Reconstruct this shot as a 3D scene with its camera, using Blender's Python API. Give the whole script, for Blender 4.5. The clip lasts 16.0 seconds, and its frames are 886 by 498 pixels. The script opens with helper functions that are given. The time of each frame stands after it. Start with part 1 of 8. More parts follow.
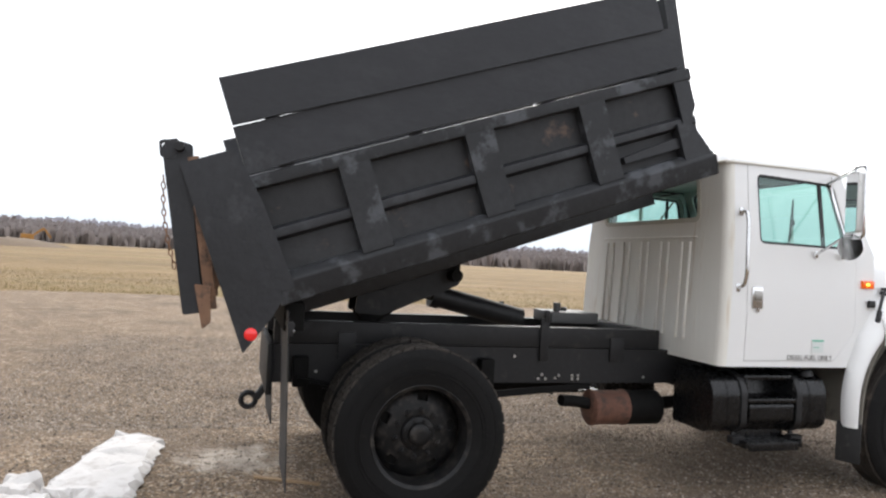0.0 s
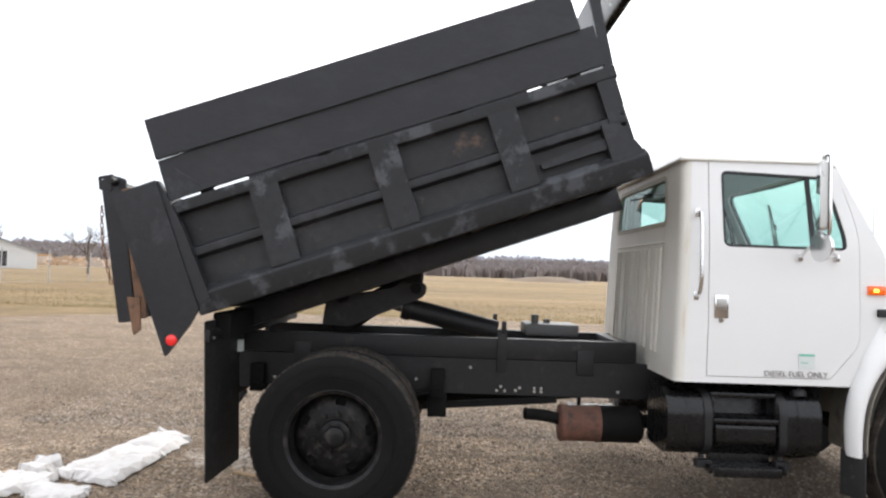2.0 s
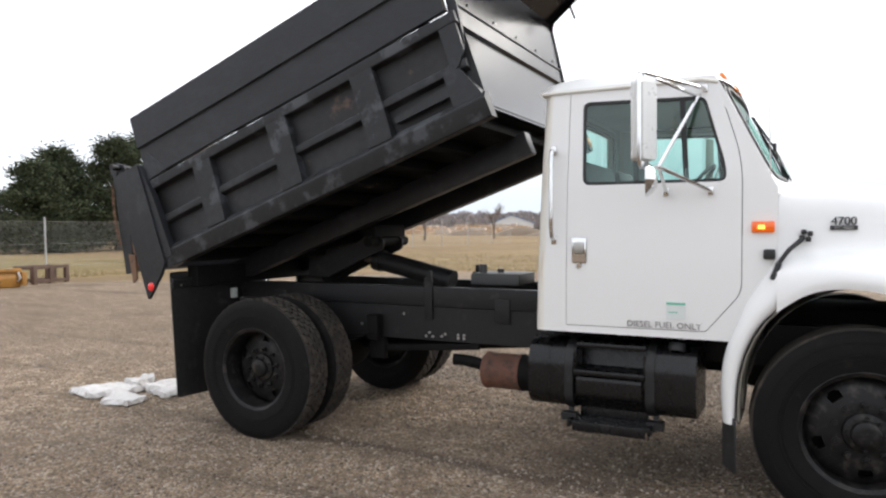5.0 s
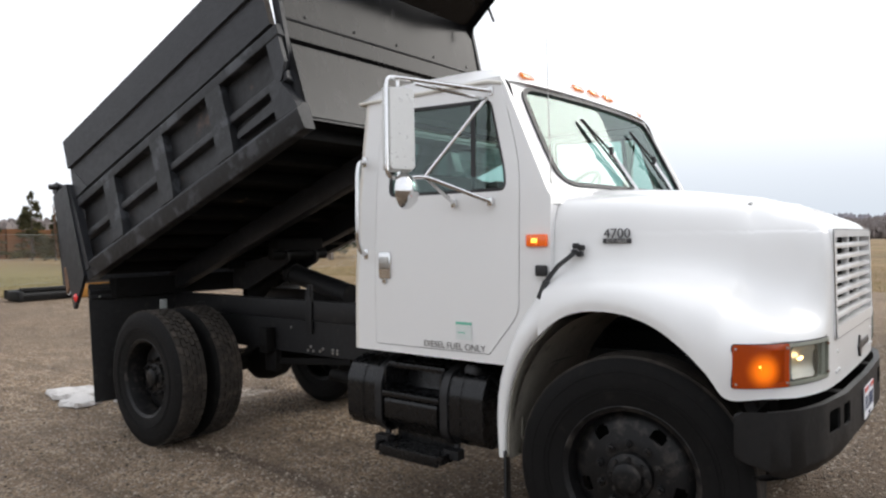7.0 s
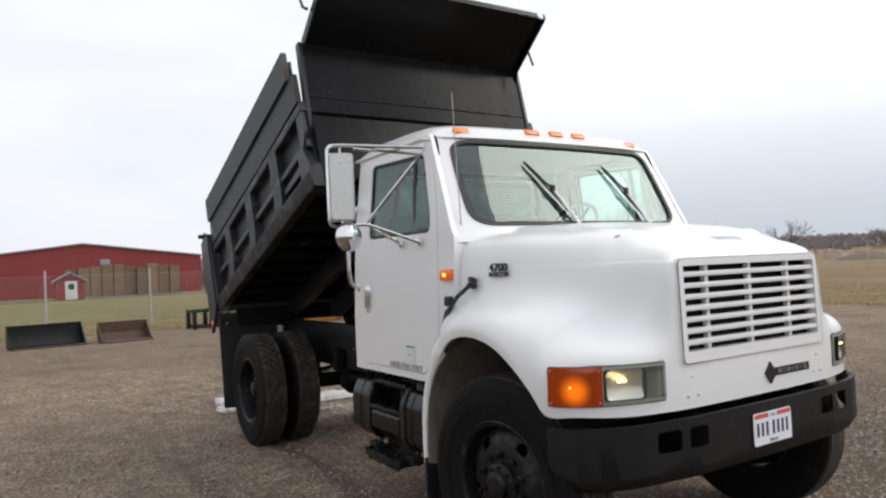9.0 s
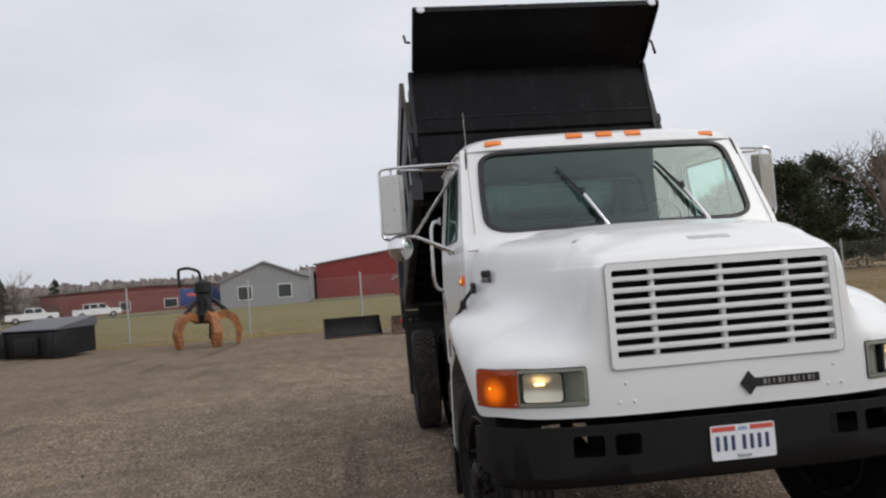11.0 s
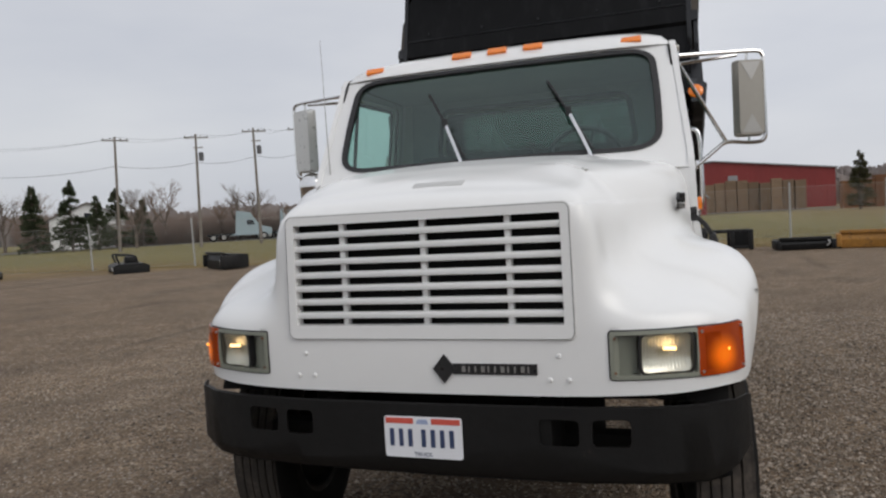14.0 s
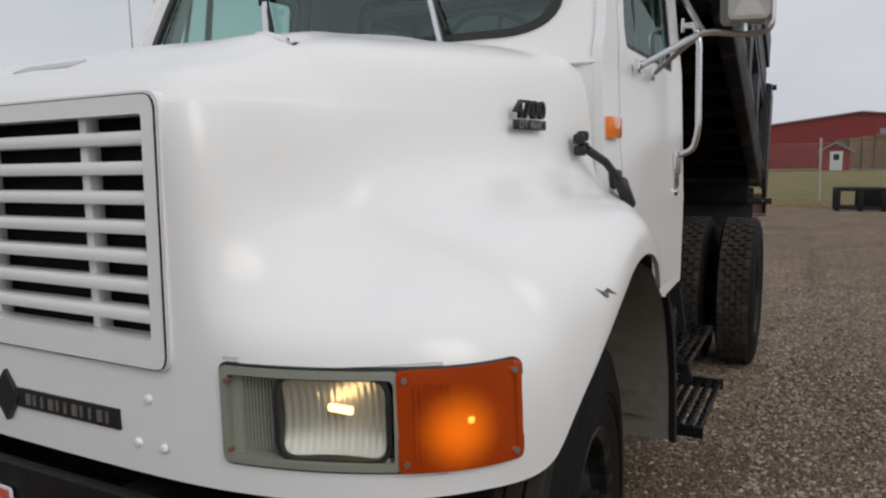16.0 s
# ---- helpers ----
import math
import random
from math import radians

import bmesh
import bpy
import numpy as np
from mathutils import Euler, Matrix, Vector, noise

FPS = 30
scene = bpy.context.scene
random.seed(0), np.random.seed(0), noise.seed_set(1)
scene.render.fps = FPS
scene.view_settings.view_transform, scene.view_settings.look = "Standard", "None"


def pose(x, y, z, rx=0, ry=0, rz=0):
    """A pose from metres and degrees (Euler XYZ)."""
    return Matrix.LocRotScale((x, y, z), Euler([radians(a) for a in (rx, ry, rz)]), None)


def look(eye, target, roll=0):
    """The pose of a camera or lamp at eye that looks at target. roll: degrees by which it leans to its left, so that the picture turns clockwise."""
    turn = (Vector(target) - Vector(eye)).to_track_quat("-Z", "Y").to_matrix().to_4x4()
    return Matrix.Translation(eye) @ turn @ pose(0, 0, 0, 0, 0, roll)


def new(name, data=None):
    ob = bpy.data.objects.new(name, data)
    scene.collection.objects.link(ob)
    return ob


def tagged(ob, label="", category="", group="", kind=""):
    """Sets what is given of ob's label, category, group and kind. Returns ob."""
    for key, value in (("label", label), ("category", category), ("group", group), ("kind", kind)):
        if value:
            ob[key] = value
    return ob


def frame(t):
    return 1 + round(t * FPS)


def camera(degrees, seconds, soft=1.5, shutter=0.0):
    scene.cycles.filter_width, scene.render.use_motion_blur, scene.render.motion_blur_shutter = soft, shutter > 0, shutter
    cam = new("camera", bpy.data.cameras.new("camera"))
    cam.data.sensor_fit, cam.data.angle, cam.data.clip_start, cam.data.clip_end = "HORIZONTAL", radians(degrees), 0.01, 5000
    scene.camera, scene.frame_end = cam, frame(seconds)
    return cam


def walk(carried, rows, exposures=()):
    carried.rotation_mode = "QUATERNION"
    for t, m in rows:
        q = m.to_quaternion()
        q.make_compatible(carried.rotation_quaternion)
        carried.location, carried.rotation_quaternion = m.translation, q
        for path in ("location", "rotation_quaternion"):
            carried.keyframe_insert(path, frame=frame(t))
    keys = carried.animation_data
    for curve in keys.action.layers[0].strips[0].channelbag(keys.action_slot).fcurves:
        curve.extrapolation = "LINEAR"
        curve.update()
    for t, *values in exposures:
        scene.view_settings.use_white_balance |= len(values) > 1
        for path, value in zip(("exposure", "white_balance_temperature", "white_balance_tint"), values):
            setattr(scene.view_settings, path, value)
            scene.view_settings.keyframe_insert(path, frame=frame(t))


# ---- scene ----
cam = camera(64.9, 16.0, soft=2.3)
PATH = [
    (0, (-1.152, -5.216, 1.588), (-0.569, -3.303, 1.617), 3.2),
    (0.5, (-0.706, -5.464, 1.615), (-0.309, -3.505, 1.547), 4.1),
    (1, (-0.214, -5.557, 1.625), (0.104, -3.582, 1.616), 2.1),
    (1.5, (0.284, -5.637, 1.577), (0.357, -3.639, 1.637), 0.9),
    (2, (0.678, -5.648, 1.606), (0.674, -3.649, 1.67), 1.9),
    (2.5, (1.23, -5.63, 1.573), (1.075, -3.636, 1.614), 0.3),
    (3, (1.807, -5.606, 1.555), (1.534, -3.626, 1.518), 1.9),
    (3.5, (2.407, -5.496, 1.605), (2.094, -3.521, 1.589), 0.4),
    (4, (2.861, -5.413, 1.596), (2.356, -3.479, 1.552), -0.4),
    (6.5, (4.939, -4.428, 1.574), (3.73, -2.835, 1.546), -0.3),
    (7, (5.296, -4.029, 1.585), (4.053, -2.462, 1.557), -0.8),
    (7.5, (5.684, -3.791, 1.592), (4.31, -2.338, 1.629), -1.4),
    (8, (6.031, -3.483, 1.549), (4.58, -2.106, 1.531), -1.0),
    (8.5, (6.447, -3.352, 1.562), (4.863, -2.131, 1.56), -2.4),
    (9, (6.875, -3.18, 1.604), (5.183, -2.115, 1.663), -2.6),
    (9.5, (7.246, -2.917, 1.613), (5.449, -2.044, 1.699), -4.0),
    (12, (7.892, -0.655, 1.571), (5.895, -0.733, 1.654), -1.3),
    (12.5, (7.776, -0.222, 1.569), (5.784, -0.376, 1.668), 0.2),
    (13, (7.626, 0.17, 1.558), (5.663, -0.209, 1.61), -3.4),
    (13.5, (7.413, 0.568, 1.552), (5.456, 0.156, 1.498), -1.4),
    (14, (7.181, 0.903, 1.574), (5.286, 0.271, 1.483), -3.2),
    (14.5, (6.906, 1.27, 1.543), (5.084, 0.453, 1.438), -2.5),
    (15, (6.533, 1.49, 1.54), (4.756, 0.574, 1.472), 0.3),
    (15.5, (6.038, 1.649, 1.485), (4.268, 0.734, 1.31), 0.0),
    (16, (5.565, 1.547, 1.476), (3.814, 0.61, 1.234), -0.9),
]
walk(cam, [(t, look(eye, target, roll)) for t, eye, target, roll in PATH],
     exposures=[(0.0, 0.92), (1.0, 1.03), (3.0, 1.1), (4.2, 0.98), (6.5, 0.54), (7.5, 0.43), (9.0, 0.2), (9.7, 0.1), (12.0, -0.27), (14.0, -0.31), (15.5, -0.30), (16.0, -0.40)])

# ---- light ----
world = bpy.data.worlds.new("overcast_sky")
scene.world = world
world.use_nodes = True
wt = world.node_tree
wt.nodes.clear()


def wn(kind, **vals):
    n = wt.nodes.new(kind)
    for k, v in vals.items():
        n.inputs[k].default_value = v
    return n


SUN_ELEV, SUN_AZ = 36.0, 62.0
sky = wn("ShaderNodeTexSky")
sky.sky_type = "NISHITA"
sky.sun_disc = False
sky.sun_elevation = radians(SUN_ELEV)
sky.sun_rotation = radians(90 - SUN_AZ)
sky.dust_density = 3.0
sky.ozone_density = 1.0
wgeo = wn("ShaderNodeTexCoord")
wmap = wn("ShaderNodeMapping", Scale=(1.0, 1.0, 3.5))
cloud = wn("ShaderNodeTexNoise", Scale=1.6, Detail=5.0, Roughness=0.5)
cramp = wn("ShaderNodeValToRGB")
cramp.color_ramp.elements[0].position, cramp.color_ramp.elements[0].color = 0.3, (7.0, 7.25, 8.0, 1)
cramp.color_ramp.elements[1].position, cramp.color_ramp.elements[1].color = 0.7, (9.0, 9.1, 9.4, 1)
dotn = wn("ShaderNodeVectorMath")
dotn.operation = "DOT_PRODUCT"
dotn.inputs[1].default_value = (math.cos(radians(SUN_AZ)), math.sin(radians(SUN_AZ)), 0.35)
glow = wn("ShaderNodeMapRange")
glow.inputs["From Min"].default_value, glow.inputs["From Max"].default_value = -1.0, 1.0
glow.inputs["To Min"].default_value, glow.inputs["To Max"].default_value = 0.95, 1.28
lit = wn("ShaderNodeMix")
lit.data_type, lit.blend_type = "RGBA", "MULTIPLY"
lit.inputs["Factor"].default_value = 1.0
veil = wn("ShaderNodeMix")
veil.data_type = "RGBA"
veil.inputs["Factor"].default_value = 0.88
axes = wn("ShaderNodeSeparateXYZ")
low_sky = wn("ShaderNodeMapRange")
low_sky.inputs["From Min"].default_value, low_sky.inputs["From Max"].default_value = 0.30, 0.0
low_sky.interpolation_type = "SMOOTHSTEP"
north = wn("ShaderNodeMapRange")
north.inputs["From Min"].default_value, north.inputs["From Max"].default_value = 0.1, 0.8
north.interpolation_type = "SMOOTHSTEP"
strip_fac = wn("ShaderNodeMath")
strip_fac.operation = "MULTIPLY"
clear = wn("ShaderNodeMix")
clear.data_type = "RGBA"
clear.inputs["B"].default_value = (4.9, 5.35, 5.95, 1)
back = wn("ShaderNodeBackground", Strength=0.105)
wout = wn("ShaderNodeOutputWorld")
L = wt.links.new
L(wgeo.outputs["Generated"], wmap.inputs["Vector"])
L(wmap.outputs[0], cloud.inputs["Vector"])
L(cloud.outputs["Fac"], cramp.inputs["Fac"])
L(wgeo.outputs["Generated"], dotn.inputs[0])
L(dotn.outputs["Value"], glow.inputs["Value"])
L(cramp.outputs["Color"], lit.inputs["A"])
L(glow.outputs[0], lit.inputs["B"])
L(sky.outputs[0], veil.inputs["A"])
L(lit.outputs["Result"], veil.inputs["B"])
L(wgeo.outputs["Generated"], axes.inputs[0])
L(axes.outputs["Z"], low_sky.inputs["Value"])
L(axes.outputs["Y"], north.inputs["Value"])
L(low_sky.outputs[0], strip_fac.inputs[0])
L(north.outputs[0], strip_fac.inputs[1])
L(strip_fac.outputs[0], clear.inputs["Factor"])
L(veil.outputs["Result"], clear.inputs["A"])
L(clear.outputs["Result"], back.inputs["Color"])
L(back.outputs[0], wout.inputs["Surface"])

sun = new("sun", bpy.data.lights.new("sun", "SUN"))
sun.data.energy, sun.data.angle, sun.data.color = 1.15, radians(38), (1.0, 0.96, 0.9)
sun.matrix_world = look((20 * math.cos(radians(SUN_AZ)), 20 * math.sin(radians(SUN_AZ)), 20 * math.tan(radians(SUN_ELEV))), (0, 0, 0))


# ---- materials ----
def mixc(nt, fac, a, b, blend="MIX"):
    m = nt.nodes.new("ShaderNodeMix")
    m.data_type, m.blend_type = "RGBA", blend
    for key, v in (("Factor", fac), ("A", a), ("B", b)):
        if isinstance(v, bpy.types.NodeSocket):
            nt.links.new(v, m.inputs[key])
        else:
            m.inputs[key].default_value = (*v, 1) if isinstance(v, tuple) else v
    return m.outputs["Result"]


def noise_of(nt, vec, scale, detail=4.0, rough=0.55):
    n = nt.nodes.new("ShaderNodeTexNoise")
    n.inputs["Scale"].default_value, n.inputs["Detail"].default_value, n.inputs["Roughness"].default_value = scale, detail, rough
    nt.links.new(vec, n.inputs["Vector"])
    return n.outputs["Fac"]


def band(nt, val, lo, hi):
    m = nt.nodes.new("ShaderNodeMapRange")
    m.inputs["From Min"].default_value, m.inputs["From Max"].default_value = lo, hi
    nt.links.new(val, m.inputs["Value"])
    return m.outputs[0]


def math_of(nt, op, a, b=None):
    m = nt.nodes.new("ShaderNodeMath")
    m.operation = op
    for i, v in enumerate((a, b)):
        if v is None:
            continue
        if isinstance(v, bpy.types.NodeSocket):
            nt.links.new(v, m.inputs[i])
        else:
            m.inputs[i].default_value = v
    return m.outputs[0]


def coords(nt, scale=(1, 1, 1)):
    tc = nt.nodes.new("ShaderNodeTexCoord")
    mp = nt.nodes.new("ShaderNodeMapping")
    mp.inputs["Scale"].default_value = scale
    nt.links.new(tc.outputs["Object"], mp.inputs["Vector"])
    return mp.outputs[0]


def bump_of(nt, bsdf, height, dist, strength=1.0):
    b = nt.nodes.new("ShaderNodeBump")
    b.inputs["Distance"].default_value, b.inputs["Strength"].default_value = dist, strength
    nt.links.new(height, b.inputs["Height"])
    nt.links.new(b.outputs[0], bsdf.inputs["Normal"])


def surf(name, col, rough=0.5, metal=0.0, var=0.12, s1=1.3, s2=30.0, dirt=None, cut=(0.55, 0.72), bump=0.0, coat=0.0, spec=0.5, stretch=(1, 1, 1), piece=0.0, rvar=0.12, det=8.0):
    """A painted, metal or natural surface with variation at two scales."""
    m = bpy.data.materials.new(name)
    m.use_nodes = True
    nt = m.node_tree
    b = nt.nodes["Principled BSDF"]
    v = coords(nt, stretch)
    n1, n2 = noise_of(nt, v, s1), noise_of(nt, v, s2, 6.0, 0.6)
    lo, hi = tuple(c * (1 - var) for c in col), tuple(min(1, c * (1 + var)) for c in col)
    c = mixc(nt, band(nt, n1, 0.3, 0.7), lo, hi)
    c = mixc(nt, band(nt, n2, 0.35, 0.75), c, tuple(x * (1 - var * 0.8) for x in col))
    if piece:
        info = nt.nodes.new("ShaderNodeObjectInfo")
        c = mixc(nt, math_of(nt, "MULTIPLY", info.outputs["Random"], piece), c, tuple(x * 0.35 for x in col))
    if dirt:
        k = noise_of(nt, v, s1 * 3.1, det, 0.65)
        c = mixc(nt, band(nt, k, *cut), c, dirt)
    nt.links.new(c, b.inputs["Base Color"])
    r = nt.nodes.new("ShaderNodeMapRange")
    r.inputs["To Min"].default_value, r.inputs["To Max"].default_value = max(0.02, rough - rvar), min(1, rough + rvar)
    nt.links.new(n2, r.inputs["Value"])
    nt.links.new(r.outputs[0], b.inputs["Roughness"])
    b.inputs["Metallic"].default_value = metal
    b.inputs["Specular IOR Level"].default_value = spec
    b.inputs["Coat Weight"].default_value = coat
    b.inputs["Coat Roughness"].default_value = 0.08
    if bump:
        bump_of(nt, b, n2, bump)
    return m


def glass_of(name, tint, gloss=0.03):
    m = bpy.data.materials.new(name)
    m.use_nodes = True
    nt = m.node_tree
    nt.nodes.clear()
    out, tr, gl, mx = (nt.nodes.new(k) for k in ("ShaderNodeOutputMaterial", "ShaderNodeBsdfTransparent", "ShaderNodeBsdfGlossy", "ShaderNodeMixShader"))
    tr.inputs["Color"].default_value = (*tint, 1)
    gl.inputs["Roughness"].default_value = gloss
    gl.inputs["Color"].default_value = (0.80, 0.93, 0.89, 1)
    lw = nt.nodes.new("ShaderNodeLayerWeight")
    lw.inputs["Blend"].default_value = 0.5
    k = math_of(nt, "MULTIPLY_ADD", math_of(nt, "POWER", lw.outputs["Facing"], 1.7), 0.19)
    k.node.inputs[2].default_value = 0.08
    nt.links.new(k, mx.inputs[0])
    nt.links.new(tr.outputs[0], mx.inputs[1])
    nt.links.new(gl.outputs[0], mx.inputs[2])
    nt.links.new(mx.outputs[0], out.inputs["Surface"])
    return m


def lens_of(name, col, glow_strength=0.0, rough=0.15):
    m = surf(name, col, rough, var=0.12, s1=9, s2=60, coat=0.6)
    b = m.node_tree.nodes["Principled BSDF"]
    b.inputs["Emission Color"].default_value = (*col, 1)
    b.inputs["Emission Strength"].default_value = glow_strength
    b.inputs["Subsurface Weight"].default_value = 0.0
    return m


WHITE = surf("white_truck_paint", (0.80, 0.80, 0.79), 0.26, var=0.012, s1=0.9, s2=14, dirt=(0.775, 0.765, 0.745), cut=(0.66, 0.86), coat=0.28, rvar=0.02)
WHITE_BACK = surf("weathered_white_paint", (0.74, 0.72, 0.66), 0.5, var=0.05, s1=1.2, s2=12, dirt=(0.42, 0.27, 0.12), cut=(0.60, 0.84), stretch=(1, 3.5, 0.35))
RUST_STREAK = surf("rust_streaked_white_paint", (0.75, 0.73, 0.67), 0.5, var=0.05, s1=1.5, s2=12, dirt=(0.46, 0.29, 0.11), cut=(0.58, 0.86), stretch=(3, 3, 0.30))
BLACK = surf("black_body_paint", (0.017, 0.018, 0.021), 0.42, var=0.35, s1=1.6, s2=18, dirt=(0.045, 0.047, 0.052), cut=(0.55, 0.75), bump=0.003, spec=0.4)
BLACK_RUST = surf("black_paint_with_rust", (0.018, 0.0185, 0.02), 0.5, var=0.3, s1=1.1, s2=16, dirt=(0.10, 0.062, 0.045), cut=(0.60, 0.70), bump=0.004, spec=0.35)
SCUFFED = surf("scuffed_black_paint", (0.018, 0.019, 0.021), 0.5, var=0.3, s1=1.1, s2=22, det=5.0, dirt=(0.062, 0.066, 0.073), cut=(0.52, 0.60), bump=0.003, spec=0.35)
BLACK_GLOSS = surf("fresh_black_paint", (0.004, 0.004, 0.0045), 0.26, var=0.2, s1=1.2, s2=6, dirt=(0.006, 0.006, 0.0065), cut=(0.55, 0.8), spec=0.22, rvar=0.05)
BOARD = surf("black_painted_planks", (0.023, 0.024, 0.0275), 0.5, var=0.12, s1=0.8, s2=26, dirt=(0.034, 0.0355, 0.039), cut=(0.5, 0.75), bump=0.002, stretch=(0.6, 1, 1.2), spec=0.35)
BOARD_END = surf("weathered_plank_end", (0.09, 0.075, 0.06), 0.7, var=0.25, s2=40)
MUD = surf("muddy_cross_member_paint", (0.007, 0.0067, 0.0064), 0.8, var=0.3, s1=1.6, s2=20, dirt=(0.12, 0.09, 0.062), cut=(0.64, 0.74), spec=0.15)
CHASSIS = surf("black_chassis_paint", (0.014, 0.014, 0.015), 0.5, var=0.3, s1=2.5, s2=25, dirt=(0.055, 0.05, 0.045), cut=(0.6, 0.8), bump=0.002, spec=0.35)
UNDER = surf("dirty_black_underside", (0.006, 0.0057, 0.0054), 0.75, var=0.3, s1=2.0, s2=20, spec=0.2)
TANK = surf("black_tank_paint", (0.006, 0.0062, 0.0068), 0.27, var=0.3, s1=2.0, s2=22, dirt=(0.022, 0.021, 0.020), cut=(0.58, 0.8), spec=0.35)
RUBBER = surf("tyre_rubber", (0.006, 0.0058, 0.0058), 0.68, var=0.25, s1=3, s2=45, dirt=(0.024, 0.021, 0.018), cut=(0.58, 0.8), bump=0.0008, spec=0.16)
TREAD = surf("dusty_tread_rubber", (0.045, 0.040, 0.035), 0.85, var=0.3, s1=3, s2=45, dirt=(0.11, 0.09, 0.075), cut=(0.5, 0.75), spec=0.2)
RIM = surf("black_wheel_paint", (0.0075, 0.0075, 0.008), 0.45, var=0.35, s1=5, s2=35, dirt=(0.05, 0.044, 0.039), cut=(0.50, 0.70), spec=0.25)
FLAP = surf("black_flap_rubber", (0.013, 0.013, 0.0135), 0.6, var=0.3, s1=3, s2=20, dirt=(0.07, 0.065, 0.06), cut=(0.58, 0.78))
RUST = surf("rusted_muffler_steel", (0.16, 0.075, 0.05), 0.8, var=0.35, s1=4, s2=30, dirt=(0.05, 0.035, 0.03), cut=(0.5, 0.7), bump=0.002)
RUSTBAR = surf("rusty_bare_steel", (0.22, 0.12, 0.07), 0.75, var=0.35, s1=5, s2=40, dirt=(0.06, 0.04, 0.03), cut=(0.5, 0.66), bump=0.002)
CHROME = surf("chrome", (0.75, 0.75, 0.75), 0.14, 1.0, var=0.06, s2=20, rvar=0.06)
STEEL = surf("dull_steel", (0.45, 0.44, 0.42), 0.4, 0.9, var=0.15, s2=30)
MIRROR = surf("mirror_glass", (0.85, 0.86, 0.86), 0.03, 1.0, var=0.02, rvar=0.01)
ORANGE = lens_of("amber_lens", (0.80, 0.20, 0.012), 0.10)
ORANGE_LIT = lens_of("lit_amber_lens", (0.75, 0.115, 0.006), 0.18)


def amber_lit(name, c):
    """An amber lens whose glow falls off round the bulb behind it at c."""
    m = lens_of(name, (0.33, 0.036, 0.001), 0.2, 0.10)
    nt = m.node_tree
    b = nt.nodes["Principled BSDF"]
    b.inputs["Emission Color"].default_value = (1.0, 0.20, 0.004, 1)
    b.inputs["Coat Weight"].default_value = 0.4
    d = nt.nodes.new("ShaderNodeVectorMath")
    d.operation = "DISTANCE"
    nt.links.new(coords(nt), d.inputs[0])
    d.inputs[1].default_value = c
    fall = nt.nodes.new("ShaderNodeMapRange")
    fall.interpolation_type = "SMOOTHSTEP"
    fall.inputs["From Min"].default_value, fall.inputs["From Max"].default_value = 0.0, 0.085
    fall.inputs["To Min"].default_value, fall.inputs["To Max"].default_value = 0.95, 0.025
    nt.links.new(d.outputs["Value"], fall.inputs["Value"])
    nt.links.new(fall.outputs[0], b.inputs["Emission Strength"])
    return m


REDLENS = lens_of("red_lens", (0.75, 0.02, 0.02), 0.06)
AMBER_BULB = lens_of("lit_amber_bulb", (1.0, 0.42, 0.05), 2.2)
BULB = lens_of("lit_bulb", (1.0, 0.66, 0.3), 5.0)
BEZEL = surf("grey_green_bezel", (0.24, 0.25, 0.205), 0.45, var=0.08, s1=4, s2=30, dirt=(0.2, 0.2, 0.16), cut=(0.6, 0.8))
HEADLAMP = surf("headlamp_reflector", (0.92, 0.90, 0.85), 0.24, 0.65, var=0.08, s1=14, s2=40, bump=0.001, rvar=0.06)
LENS = glass_of("clear_lens", (0.94, 0.94, 0.92), 0.05)
SEAL = surf("black_rubber_seal", (0.015, 0.015, 0.016), 0.55, var=0.2)
GAP = surf("dark_gap", (0.03, 0.03, 0.03), 0.9, var=0.2, spec=0.1)
GLASS = glass_of("tinted_window_glass", (0.62, 0.80, 0.76))
SHIELD = glass_of("tinted_windshield_glass", (0.56, 0.76, 0.70))
CABIN = surf("grey_cabin_plastic", (0.09, 0.10, 0.095), 0.7, var=0.15, s1=2, s2=25)
CABIN_LIGHT = surf("pale_cabin_trim", (0.36, 0.38, 0.36), 0.8, var=0.12, s1=2, s2=25)
SEAT = surf("dark_seat_vinyl", (0.035, 0.04, 0.042), 0.55, var=0.2, s1=4, s2=40, bump=0.002)
GREYPANEL = surf("worn_black_headboard", (0.006, 0.006, 0.0064), 0.17, var=0.3, s1=1.3, s2=5, dirt=(0.014, 0.014, 0.015), cut=(0.5, 0.7), stretch=(1, 2.2, 0.8), spec=0.13, rvar=0.07)
PLATE_W = surf("white_plate", (0.78, 0.79, 0.82), 0.4, var=0.03)
PLATE_R = surf("red_plate_print", (0.62, 0.10, 0.07), 0.45, var=0.05)
PLATE_B = surf("navy_plate_print", (0.04, 0.06, 0.13), 0.45, var=0.05)
LETTER = surf("worn_lettering", (0.16, 0.15, 0.14), 0.6, var=0.2)
DECAL_G = surf("green_sticker_print", (0.15, 0.5, 0.36), 0.5, var=0.1)
DECAL_W = surf("pale_sticker", (0.66, 0.70, 0.68), 0.5, var=0.06)
BADGE = surf("dark_badge", (0.05, 0.05, 0.052), 0.3, 0.6, var=0.2)
PAPER = surf("white_wrapping_sheet", (0.62, 0.595, 0.57), 0.7, var=0.1, s1=3, s2=14, dirt=(0.38, 0.34, 0.31), cut=(0.52, 0.75), bump=0.01)
STICK = surf("broken_lath_wood", (0.34, 0.23, 0.13), 0.75, var=0.2, s2=30)


